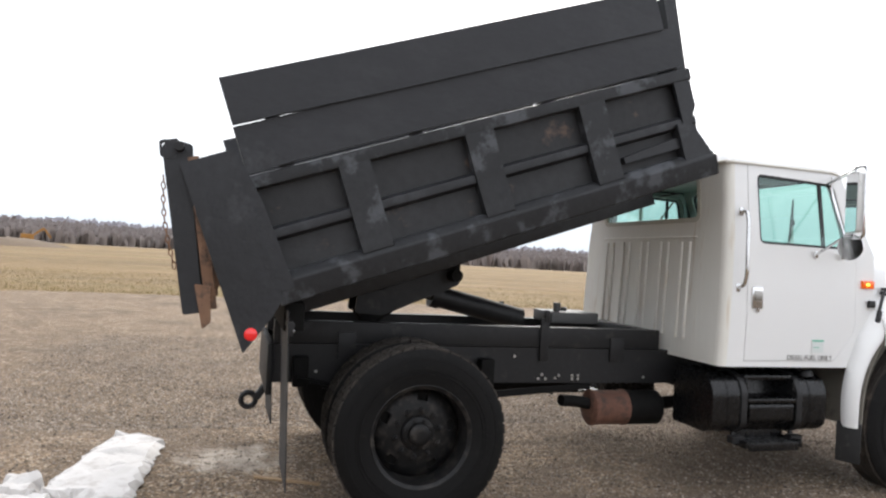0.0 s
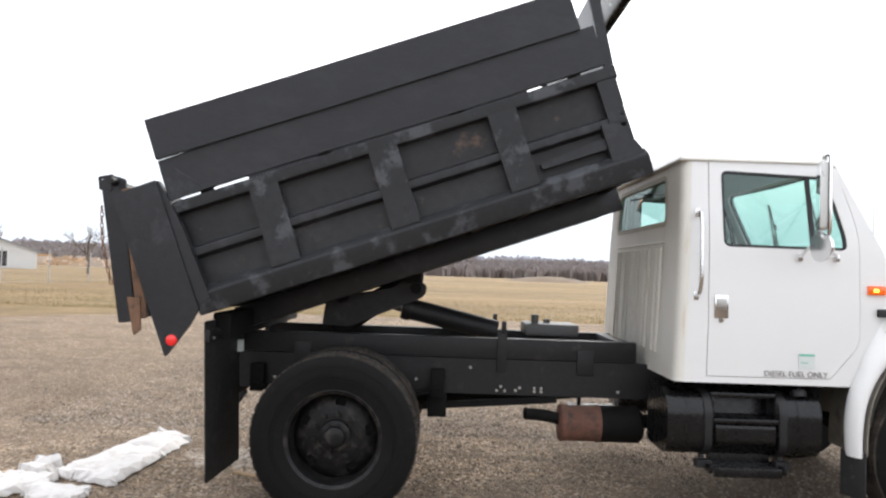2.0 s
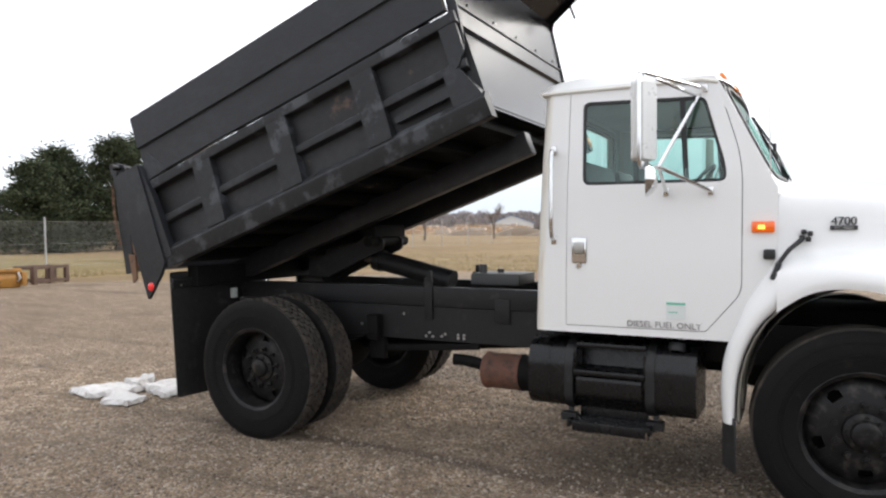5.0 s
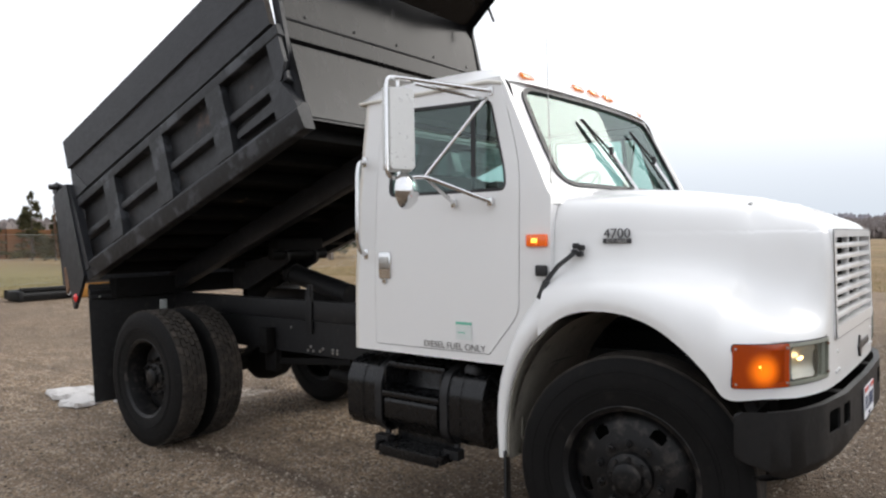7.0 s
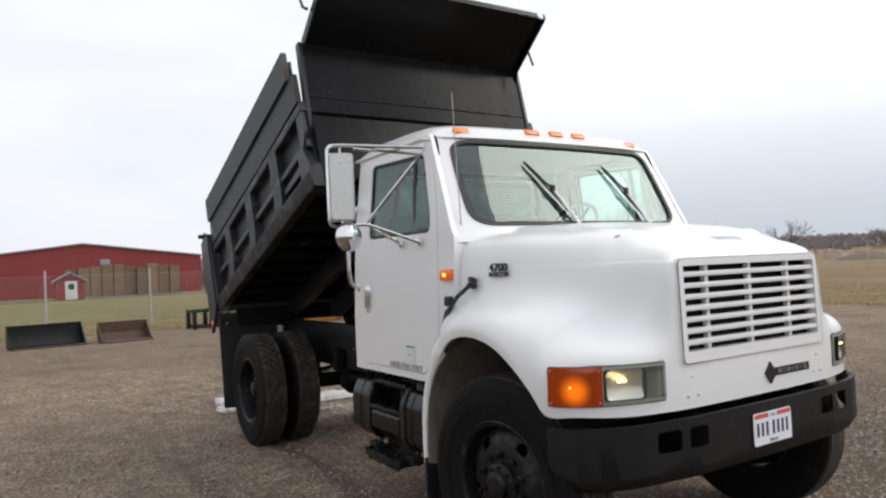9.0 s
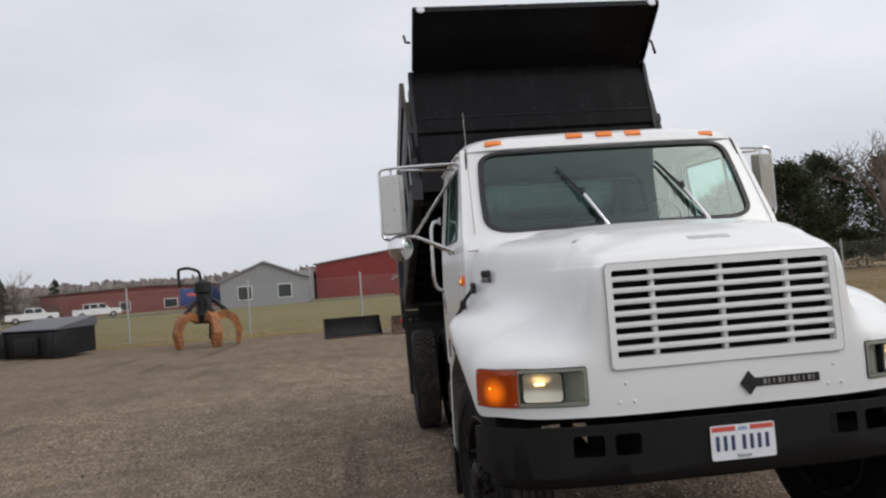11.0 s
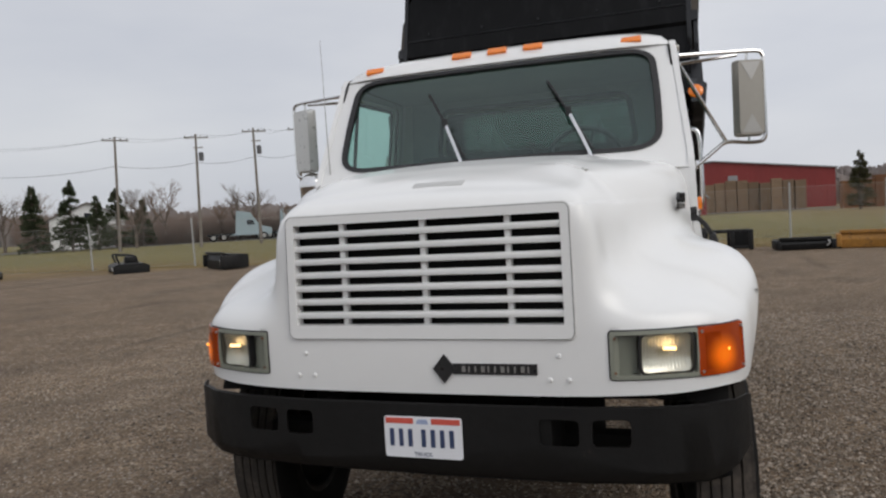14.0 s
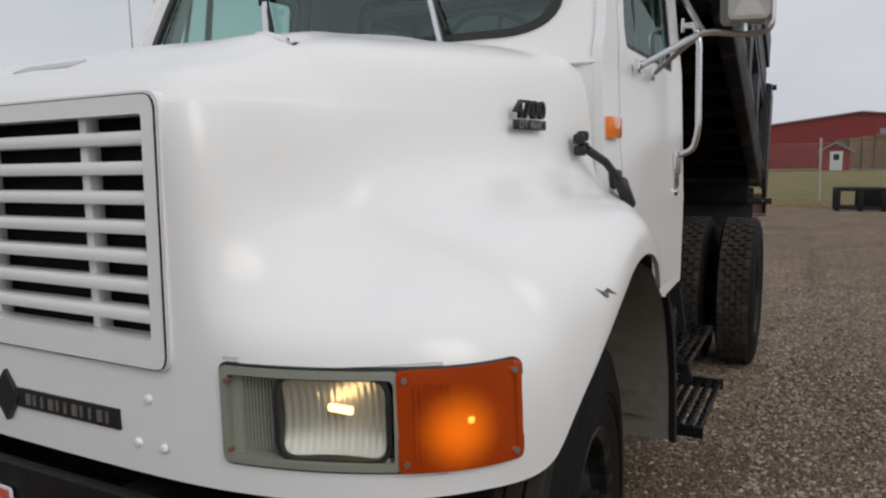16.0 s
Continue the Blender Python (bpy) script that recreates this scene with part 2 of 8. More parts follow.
# ---- building helpers ----
def part(name, bm, material, parent=None, label="", sharp=38.0, m=None):
    """Links a bmesh as one mesh object, under a thing or part."""
    bmesh.ops.remove_doubles(bm, verts=bm.verts, dist=1e-5)
    bmesh.ops.recalc_face_normals(bm, faces=bm.faces)
    lim = radians(sharp)
    for e in bm.edges:
        e.smooth = len(e.link_faces) == 2 and e.calc_face_angle(0) < lim
    for f in bm.faces:
        f.smooth = True
    me = bpy.data.meshes.new(name)
    bm.to_mesh(me)
    bm.free()
    for k in material if isinstance(material, (list, tuple)) else [material]:
        me.materials.append(k)
    ob = new(name, me)
    if parent:
        ob.parent = parent
    if m is not None:
        ob.matrix_basis = m
    if label:
        ob["label"] = label
    return ob


GROUND = -0.022                                   # level of the yard


def thing(name, label, category, group="", kind="", at=(0, 0, 0), rz=0.0):
    ob = new(name)
    ob.matrix_basis = pose(at[0], at[1], at[2] + GROUND, 0, 0, rz) if name != "dump_truck" else Matrix()
    return tagged(ob, label, category, group, kind)


def B():
    return bmesh.new()


def box(bm, c, s, bev=0.0, m=None, seg=2):
    """A box of centre c and size s, with rounded edges."""
    r = bmesh.ops.create_cube(bm, size=1.0, matrix=Matrix.Translation(c) @ Matrix.Diagonal((*s, 1)))
    vs = r["verts"]
    if bev:
        es = list({e for v in vs for e in v.link_edges})
        out = bmesh.ops.bevel(bm, geom=es, offset=bev, segments=seg, profile=0.6, affect="EDGES")
        vs = list({v for f in out["faces"] for v in f.verts} | {v for v in vs if v.is_valid})
    if m is not None:
        bmesh.ops.transform(bm, matrix=m, verts=vs)
    return vs


def beam(bm, p, q, w, h, up=(0, 0, 1), bev=0.0):
    """A bar of section w x h from p to q."""
    p, q = Vector(p), Vector(q)
    d = (q - p).normalized()
    side = d.cross(Vector(up))
    side = side.normalized() if side.length > 1e-6 else Vector((1, 0, 0))
    top = side.cross(d)
    m = Matrix(((d.x, side.x, top.x, 0), (d.y, side.y, top.y, 0), (d.z, side.z, top.z, 0), (0, 0, 0, 1)))
    m.translation = (p + q) / 2
    return box(bm, (0, 0, 0), ((q - p).length, w, h), bev, m, 1)


def tube(bm, pts, r, seg=8, caps=True, taper=None):
    """A round bar along a line of points."""
    pts = [Vector(p) for p in pts]
    rings = []
    for i, p in enumerate(pts):
        d = (pts[min(i + 1, len(pts) - 1)] - pts[max(i - 1, 0)]).normalized()
        a = d.orthogonal().normalized() if i == 0 else (rings[-1][1] - d * rings[-1][1].dot(d)).normalized()
        b = d.cross(a)
        rr = r if taper is None else r + (taper - r) * i / (len(pts) - 1)
        rings.append(([bm.verts.new(p + (a * math.cos(t) + b * math.sin(t)) * rr) for t in (2 * math.pi * k / seg for k in range(seg))], a))
    for (u, _), (w, _) in zip(rings, rings[1:]):
        for k in range(seg):
            bm.faces.new((u[k], u[(k + 1) % seg], w[(k + 1) % seg], w[k]))
    if caps:
        bm.faces.new(rings[0][0][::-1])
        bm.faces.new(rings[-1][0])


def arc_pts(pts, r=0.04, n=4):
    """The line of points with its corners rounded."""
    pts = [Vector(p) for p in pts]
    out = [pts[0]]
    for a, b, c in zip(pts, pts[1:], pts[2:]):
        k = min(r, (a - b).length * 0.45, (c - b).length * 0.45)
        p, q = b + (a - b).normalized() * k, b + (c - b).normalized() * k
        for i in range(n + 1):
            t = i / n
            out.append(p * (1 - t) ** 2 + b * 2 * t * (1 - t) + q * t * t)
    return out + [pts[-1]]


def fillet(poly, r, n=5):
    """A closed outline with rounded corners; r may be one number or one for each corner."""
    out, k = [], len(poly)
    for i in range(k):
        a, b, c = (Vector(poly[j % k]) for j in (i - 1, i, i + 1))
        rr = r[i] if isinstance(r, (list, tuple)) else r
        if rr <= 0:
            out.append(tuple(b))
            continue
        s = min(rr, (a - b).length * 0.48, (c - b).length * 0.48)
        p, q = b + (a - b).normalized() * s, b + (c - b).normalized() * s
        for j in range(n + 1):
            t = j / n
            out.append(tuple(p * (1 - t) ** 2 + b * 2 * t * (1 - t) + q * t * t))
    return out


def grow(poly, d):
    """An outline moved outward by d."""
    k = len(poly)
    area = sum(poly[i][0] * poly[(i + 1) % k][1] - poly[(i + 1) % k][0] * poly[i][1] for i in range(k))
    s = 1 if area > 0 else -1
    out = []
    for i in range(k):
        a, b, c = (Vector(poly[j % k]) for j in (i - 1, i, i + 1))
        n1, n2 = (b - a).normalized(), (c - b).normalized()
        n = Vector((n1.y + n2.y, -n1.x - n2.x)).normalized() * s
        cosv = max(0.4, n.dot(Vector((n1.y, -n1.x)) * s))
        out.append(tuple(b + n * d / cosv))
    return out


def sheet(bm, outer, holes, thick, place, cuts=()):
    """A flat panel with holes, of some thickness: place(a, b, d) puts its points, cuts = heights at which it may bend."""
    t = bmesh.new()
    for loop in (outer, *holes):
        vs = [t.verts.new((p[0], p[1], 0)) for p in loop]
        for i in range(len(vs)):
            t.edges.new((vs[i], vs[(i + 1) % len(vs)]))
    bmesh.ops.triangle_fill(t, use_beauty=True, use_dissolve=False, edges=t.edges[:], normal=(0, 0, 1))
    for axis, h in cuts:
        co = (h, 0, 0) if axis == "a" else (0, h, 0)
        no = (1, 0, 0) if axis == "a" else (0, 1, 0)
        bmesh.ops.bisect_plane(t, geom=t.verts[:] + t.edges[:] + t.faces[:], plane_co=co, plane_no=no, dist=1e-6)
    if thick:
        r = bmesh.ops.extrude_face_region(t, geom=t.faces[:])
        for v in r["geom"]:
            if isinstance(v, bmesh.types.BMVert):
                v.co.z = thick
    vm = {v: bm.verts.new(place(*v.co)) for v in t.verts}
    for f in t.faces:
        try:
            bm.faces.new([vm[v] for v in f.verts])
        except ValueError:
            pass
    t.free()


def lathe(bm, prof, seg=40, m=None, closed=False):
    """A turned form about the y axis: prof = (radius, y) points."""
    m = m or Matrix()
    rings = []
    for r, y in prof:
        if r < 1e-6:
            rings.append([bm.verts.new(m @ Vector((0, y, 0)))])
        else:
            rings.append([bm.verts.new(m @ Vector((r * math.cos(2 * math.pi * k / seg), y, r * math.sin(2 * math.pi * k / seg)))) for k in range(seg)])
    pairs = list(zip(rings, rings[1:])) + ([(rings[-1], rings[0])] if closed else [])
    for u, w in pairs:
        for k in range(seg):
            a = [u[k], u[(k + 1) % seg]] if len(u) > 1 else [u[0]]
            b = [w[(k + 1) % seg], w[k]] if len(w) > 1 else [w[0]]
            if len(a) + len(b) > 2:
                bm.faces.new(a + b)


def surface(bm, rows):
    vs = [[bm.verts.new(p) for p in row] for row in rows]
    for a, b in zip(vs, vs[1:]):
        for i in range(len(a) - 1):
            bm.faces.new((a[i], a[i + 1], b[i + 1], b[i]))
    return vs


def lerp(table, x):
    """Reads a table of (x, value) pairs."""
    if x <= table[0][0]:
        return table[0][1]
    for (a, u), (b, v) in zip(table, table[1:]):
        if x <= b:
            return u + (v - u) * (x - a) / (b - a)
    return table[-1][1]


def ease(table, x):
    """Reads a table of (x, value) pairs with soft steps."""
    for (a, u), (b, v) in zip(table, table[1:]):
        if a < x <= b:
            t = (x - a) / (b - a)
            return u + (v - u) * t * t * (3 - 2 * t)
    return table[0][1] if x <= table[0][0] else table[-1][1]


def soften(ob, levels=2, thick=0.0):
    s = ob.modifiers.new("smooth", "SUBSURF")
    s.levels = s.render_levels = levels
    if thick:
        k = ob.modifiers.new("thickness", "SOLIDIFY")
        k.thickness, k.offset = thick, -1
    return ob


def words(body, size, m, material, name, parent, depth=0.002):
    """Lettering as a mesh."""
    cu = bpy.data.curves.new(name, "FONT")
    cu.body, cu.size, cu.extrude, cu.align_x = body, size, depth, "CENTER"
    tmp = bpy.data.objects.new(name, cu)
    scene.collection.objects.link(tmp)
    dg = bpy.context.evaluated_depsgraph_get()
    me = bpy.data.meshes.new_from_object(tmp.evaluated_get(dg))
    bpy.data.objects.remove(tmp)
    me.materials.clear()
    me.materials.append(material)
    ob = new(name, me)
    ob.parent = parent
    ob.matrix_basis = m
    return ob

# ---- the dump truck ----
truck = thing("dump_truck", "white single-cab dump truck with its black bed raised, on gravel", "truck")
YS = [(0.9, 1.05), (1.3, 1.058), (1.85, 1.04), (2.43, 0.975)]


def side_place(s, out=0.0):
    return lambda a, b, d: (a, s * (lerp(YS, b) + out - d), b)


CUTS = [("b", h) for h in (1.1, 1.3, 1.5, 1.7, 1.85, 2.05, 2.25)]
CAB_SIDE = [(2.275, 0.935), (3.42, 0.935), (3.60, 1.15), (3.60, 1.79), (3.585, 1.812), (3.302, 2.385), (3.27, 2.435), (2.325, 2.435)]
DOOR = fillet([(2.425, 0.98), (3.235, 0.985), (3.42, 1.21), (3.42, 1.95), (3.285, 2.375), (3.25, 2.412), (2.437, 2.412)], [0.01, 0.02, 0.06, 0.15, 0.04, 0.03, 0.02])
WINDOW = fillet([(2.525, 1.832), (3.345, 1.828), (3.335, 1.93), (3.222, 2.32), (2.515, 2.345)], [0.05, 0.05, 0.06, 0.05, 0.05])

for s, hand in ((-1, "passenger"), (1, "driver")):
    bm = B()
    sheet(bm, CAB_SIDE, [grow(DOOR, 0.0045)], 0.03, side_place(s), CUTS)
    part("cab_side", bm, WHITE, truck)
    bm = B()
    sheet(bm, grow(DOOR, 0.03), [grow(WINDOW, 0.03)], 0.01, side_place(s, -0.032), CUTS)
    part("door_seal", bm, GAP, truck)
    bm = B()
    sheet(bm, DOOR, [WINDOW], 0.035, side_place(s, 0.002), CUTS)
    door = part("cab_door", bm, WHITE, truck, f"white {hand} door, closed")
    bm = B()
    sheet(bm, grow(WINDOW, 0.004), [grow(WINDOW, -0.018)], 0.014, side_place(s, -0.004), CUTS)
    part("window_seal", bm, SEAL, door)
    bm = B()
    sheet(bm, grow(WINDOW, -0.01), [], 0.0, side_place(s, -0.014), CUTS)
    part("window_pane", bm, GLASS, door, "green-tinted side window glass").visible_shadow = False
    bm = B()
    beam(bm, (3.125, s * 1.02, 1.835), (3.095, s * 0.975, 2.33), 0.012, 0.03, (1, 0, 0))
    part("window_divider", bm, SEAL, door)
    # handle with its recess plate
    bm = B()
    box(bm, (2.508, s * 1.062, 1.437), (0.092, 0.012, 0.155), 0.008)
    handle = part("door_handle", bm, CHROME, door, "chrome paddle door handle")
    bm = B()
    box(bm, (2.508, s * 1.071, 1.452), (0.066, 0.012, 0.07), 0.01)
    part("paddle", bm, STEEL, handle)
    bm = B()
    lathe(bm, [(0, 0.012), (0.015, 0.012), (0.018, 0)], 16, pose(2.508, s * 1.058, 1.345) @ Matrix.Diagonal((1, s, 1, 1)))
    part("key_lock", bm, CHROME, handle)
    # grab bar behind the door
    bm = B()
    tube(bm, arc_pts([(2.345, s * 1.045, 2.05), (2.35, s * 1.10, 2.05), (2.352, s * 1.118, 1.98), (2.352, s * 1.125, 1.60), (2.350, s * 1.105, 1.52), (2.345, s * 1.045, 1.50)], 0.05), 0.014, 10)
    for z in (2.05, 1.50):
        box(bm, (2.345, s * 1.047, z), (0.035, 0.012, 0.06), 0.004)
    part("grab_bar", bm, CHROME, truck, "chrome grab bar")
    # side turn lamp on the cowl
    bm = B()
    box(bm, (3.528, s * 1.058, 1.573), (0.115, 0.025, 0.062), 0.008)
    part("side_lamp", bm, ORANGE_LIT if s < 0 else ORANGE, truck, "amber side turn lamp")
    if s < 0:
        bm = B()
        box(bm, (3.520, s * 1.0705, 1.572), (0.034, 0.003, 0.022), 0.0012)
        part("bulb", bm, AMBER_BULB, truck, "lit bulb of the side turn lamp")
    # rubber hood latch
    bm = B()
    box(bm, (3.56, s * 1.072, 1.425), (0.06, 0.03, 0.055), 0.01)
    dz, dx = (0.06, 0.03) if s > 0 else (0.0, 0.0)
    tube(bm, [(3.59 + dx, s * 1.11, 1.32 + dz), (3.60 + dx, s * 1.105, 1.37 + dz * 0.8), (3.655 + dx / 2, s * 1.075, 1.45 + dz * 0.4), (3.72, s * 1.035, 1.51)], 0.012, 8)
    beam(bm, (3.575 + dx, s * 1.115, 1.29 + dz), (3.61 + dx, s * 1.105, 1.38 + dz * 0.8), 0.03, 0.035, (0, 1, 0), 0.006)
    for k in range(4):
        a = k * math.pi / 2 + 0.5
        box(bm, (3.735 + 0.022 * math.cos(a), s * 1.025, 1.525 + 0.022 * math.sin(a)), (0.028, 0.03, 0.028), 0.008)
    part("hood_latch", bm, SEAL, truck, "black rubber hood latch")
    # mirror
    my = -1.43 if s < 0 else 1.36
    mx, zt, zb = 2.96, 2.345, 1.925
    bm = B()
    rim = fillet([(-0.08, -0.21), (0.08, -0.21), (0.08, 0.21), (-0.08, 0.21)], 0.025)
    turn = Matrix.Translation((mx, my, 2.135)) @ Matrix.Rotation(radians(-20 if s < 0 else 18), 4, "Z")
    sheet(bm, rim, [], 0.02, lambda a, b, d: turn @ Vector((-d, a, b)))
    sheet(bm, fillet([(-0.078, -0.208), (0.078, -0.208), (0.078, 0.208), (-0.078, 0.208)], 0.025), [], 0.045, lambda a, b, d: turn @ Vector((d, a * (1 - d * 3), b * (1 - d * 0.8))))
    mirror = part("wing_mirror", bm, surf("pale_mirror_housing", (0.62, 0.62, 0.60), 0.3, 0.35, var=0.05) if s < 0 else surf("beige_mirror_housing", (0.36, 0.34, 0.30), 0.35, 0.3, var=0.06), truck, "tall west-coast mirror on chrome tube arms")
    if s > 0:
        for z0, z1 in ((0.19, 0.09), (-0.19, -0.09)):
            bm = B()
            vs = [bm.verts.new(turn @ Vector((0.047, y, z))) for y, z in ((-0.055, z0), (0.055, z0), (0, z1))]
            bm.faces.new(vs)
            part("mirror_arrow", bm, STEEL, mirror)
    bm = B()
    sheet(bm, fillet([(-0.073, -0.203), (0.073, -0.203), (0.073, 0.203), (-0.073, 0.203)], 0.03), [], 0.002, lambda a, b, d: turn @ Vector((-0.021 - d, a, b)))
    part("mirror_pane", bm, MIRROR, mirror)
    bm = B()
    oy = my + s * 0.085
    tube(bm, arc_pts([(3.22, s * 0.99, 2.36), (mx + 0.02, my, zt + 0.045), (mx, oy, zt + 0.04), (mx, oy, zb - 0.03), (mx + 0.01, my, zb - 0.035), (mx + 0.06, my - s * 0.13, zb - 0.02), (3.26, s * 1.07, 1.775)], 0.05), 0.011, 8)
    tube(bm, [(3.17, s * 0.985, 2.325), (mx + 0.06, my - s * 0.06, zt + 0.02)], 0.009, 8)
    tube(bm, [(3.19, s * 0.985, 2.33), (mx + 0.06, my - s * 0.13, zb - 0.02)], 0.011, 8)
    tube(bm, [(mx + 0.06, my - s * 0.13, zb - 0.02), (3.02, s * 1.06, 1.775)], 0.010, 8)
    tube(bm, [(mx, my, zt + 0.045), (mx, my, zt - 0.02)], 0.008, 6)
    tube(bm, [(mx, my, zb - 0.035), (mx, my, zb + 0.03)], 0.008, 6)
    for p in ((3.22, s * 0.985, 2.36), (3.26, s * 1.065, 1.775), (3.02, s * 1.06, 1.775)):
        box(bm, p, (0.03, 0.02, 0.045), 0.004)
    part("mirror_arm", bm, CHROME, mirror, "bent chrome tube arm")
    if s < 0:
        bm = B()
        lathe(bm, [(0, 0.065), (0.04, 0.06), (0.072, 0.04), (0.090, 0.012), (0.093, 0), (0, 0)], 24, pose(mx + 0.01, my + 0.03, 1.83, 0, 0, -80))
        part("convex_mirror", bm, CHROME, mirror, "round chrome convex mirror")

# back wall with pressed ribs and a rear window
REAR_WIN = fillet([(-0.72, 2.0), (0.72, 2.0), (0.70, 2.33), (-0.70, 2.33)], 0.06)


def back_place(a, b, d):
    lean = (b - 0.93) / 1.5 * 0.05
    return (2.215 + lean + d, a * lerp(YS, b) / 1.05, b)


bm = B()
sheet(bm, fillet([(-0.987, 0.935), (0.987, 0.935), (0.987, 2.435), (-0.987, 2.435)], 0.0), [REAR_WIN], 0.03, back_place, CUTS + [("a", k) for k in (-0.9, -0.5, 0, 0.5, 0.9)])
back_wall = part("cab_back", bm, WHITE_BACK, truck, "rust-streaked white cab back")
for s in (-1, 1):
    bm = B()
    rows = []
    for z in (0.935, 1.1, 1.3, 1.5, 1.7, 1.85, 2.05, 2.25, 2.435):
        cx, cy = 2.275 + (z - 0.935) / 1.5 * 0.05, lerp(YS, z) - 0.06
        rows.append([(cx - 0.06 * math.sin(a), s * (cy + 0.06 * math.cos(a)), z) for a in (radians(15 * k) for k in range(7))])
    surface(bm, rows)
    part("cab_corner", bm, RUST_STREAK, truck, "rounded rear cab corner with rust streaks", 60)
bm = B()
for y in (-0.62, -0.52, -0.34, -0.24, -0.05, 0.05, 0.24, 0.34, 0.52, 0.62):
    beam(bm, (2.214, y, 1.08), (2.240, y, 1.83), 0.03, 0.02, (1, 0, 0), 0.006)
beam(bm, (2.246, -0.70, 1.865), (2.246, 0.70, 1.865), 0.02, 0.015, (0, 0, 1), 0.004)
part("pressed_ribs", bm, WHITE_BACK, back_wall)
bm = B()
sheet(bm, grow(REAR_WIN, 0.02), [grow(REAR_WIN, -0.015)], 0.02, lambda a, b, d: back_place(a, b, d - 0.006))
part("window_seal", bm, surf("yellowed_window_gasket", (0.50, 0.48, 0.40), 0.6, var=0.15, s1=4), back_wall)
bm = B()
sheet(bm, grow(REAR_WIN, -0.01), [], 0.0, lambda a, b, d: back_place(a, b, 0.01))
part("window_pane", bm, GLASS, back_wall, "rear cab window glass").visible_shadow = False

# roof
bm = B()
rows = []
for i in range(25):
    u = -1 + 2 * i / 24
    row = []
    for j in range(29):
        v = -1 + 2 * j / 28
        hu = max(0.0, 1 - u ** 4) ** 0.6 if u > 0 else max(0.0, 1 - abs(u) ** 7) ** 0.45
        hv = max(0.0, 1 - abs(v) ** 8) ** 0.45
        x = 2.79 + 0.545 * u + (0.03 * (1 - v * v) if u > 0.9 else 0)
        x -= 0.055 * abs(v) ** 5 * max(0.0, u) ** 2
        row.append((x, 0.985 * v * (1 - 0.022 * max(0.0, u) ** 3), 2.415 + 0.122 * hu * hv + 0.02 * (1 - v * v) * hu))
    rows.append(row)
surface(bm, rows)
roof = part("cab_roof", bm, WHITE, truck, "white cab roof", 60)
bm = B()
for s in (-1, 1):
    tube(bm, [(2.255, s * 0.985, 2.415), (3.20, s * 0.988, 2.414), (3.285, s * 0.982, 2.395)], 0.010, 6)
tube(bm, [(2.25, -0.985, 2.415), (2.25, 0.985, 2.415)], 0.011, 6)
part("roof_gutter", bm, WHITE_BACK, roof)
MARKS = [(-0.755, 2.462), (-0.208, 2.482), (0.0, 2.484), (0.208, 2.482), (0.745, 2.455)]
for y, z in MARKS:
    bm = B()
    box(bm, (0, 0, 0), (0.022, 0.112, 0.040), 0.006, Matrix.Translation((3.322 - 0.02 * y * y - 0.055 * abs(y / 0.985) ** 5, y, z)) @ Matrix.Rotation(radians(-38), 4, "Y"))
    part("marker_lamp", bm, ORANGE, roof, "amber roof marker lamp")

# windshield and its surround
WS = fillet([(-0.885, 0.065), (0.885, 0.065), (0.885, 0.5), (0.855, 0.945), (-0.855, 0.945), (-0.885, 0.5)], [0.17, 0.17, 0.5, 0.14, 0.14, 0.5], 7)


def shield_place(a, b, d):
    """a across, b from the cowl (0) to the roof edge (1), d inward."""
    bow = 0.075 * (1 - (a / 1.0) ** 2)
    return (3.575 - 0.305 * b + bow - d * 0.88, a, 1.815 + 0.61 * b - d * 0.4)


SCUTS = [("a", -0.95 + 0.1 * k) for k in range(20)]
bm = B()
sheet(bm, fillet([(-1.044, -0.10), (1.044, -0.10), (0.978, 1.0), (-0.978, 1.0)], 0.0), [WS], 0.03, shield_place, SCUTS)
surround = part("windshield_surround", bm, WHITE, truck)
bm = B()
sheet(bm, grow(WS, 0.012), [grow(WS, -0.022)], 0.02, lambda a, b, d: shield_place(a, b, d - 0.010), SCUTS)
part("windshield_seal", bm, SEAL, surround)
bm = B()
sheet(bm, grow(WS, -0.012), [], 0.0, lambda a, b, d: shield_place(a, b, 0.006), SCUTS)
part("windshield", bm, SHIELD, surround, "green-tinted curved windshield").visible_shadow = False
for py in (-0.19, 0.49):
    py += 0.065
    tipy, tipb = py - 0.13, 0.41
    bm = B()
    tube(bm, [shield_place(py, -0.02, -0.03), shield_place(py - 0.065, 0.20, -0.035), shield_place(tipy, tipb, -0.032)], 0.011, 8)
    box(bm, shield_place(py, -0.02, -0.015), (0.03, 0.03, 0.04), 0.008)
    arm = part("wiper_arm", bm, CHROME, surround, "chrome wiper arm")
    bm = B()
    pts = [shield_place(tipy - k * 0.12, tipb + k * 0.31, -0.016 - 0.02 * (1 - abs(k))) for k in (-1, -0.5, 0, 0.5, 1)]
    tube(bm, pts, 0.007, 6)
    tube(bm, [shield_place(tipy - k * 0.124, tipb + k * 0.32, -0.012) for k in (-1, 0, 1)], 0.006, 6)
    box(bm, shield_place(tipy, tipb, -0.04), (0.02, 0.03, 0.05), 0.006)
    part("wiper_blade", bm, SEAL, arm)
# aerial
bm = B()
tube(bm, [(3.56, -0.96, 1.80), (3.555, -0.97, 2.10), (3.55, -0.98, 2.62)], 0.004, 6, True, 0.0015)
lathe(bm, [(0, 0.0), (0.018, 0.0), (0.012, 0.03), (0, 0.03)], 12, pose(3.56, -0.96, 1.79, 90))
part("aerial", bm, STEEL, truck, "thin whip aerial")

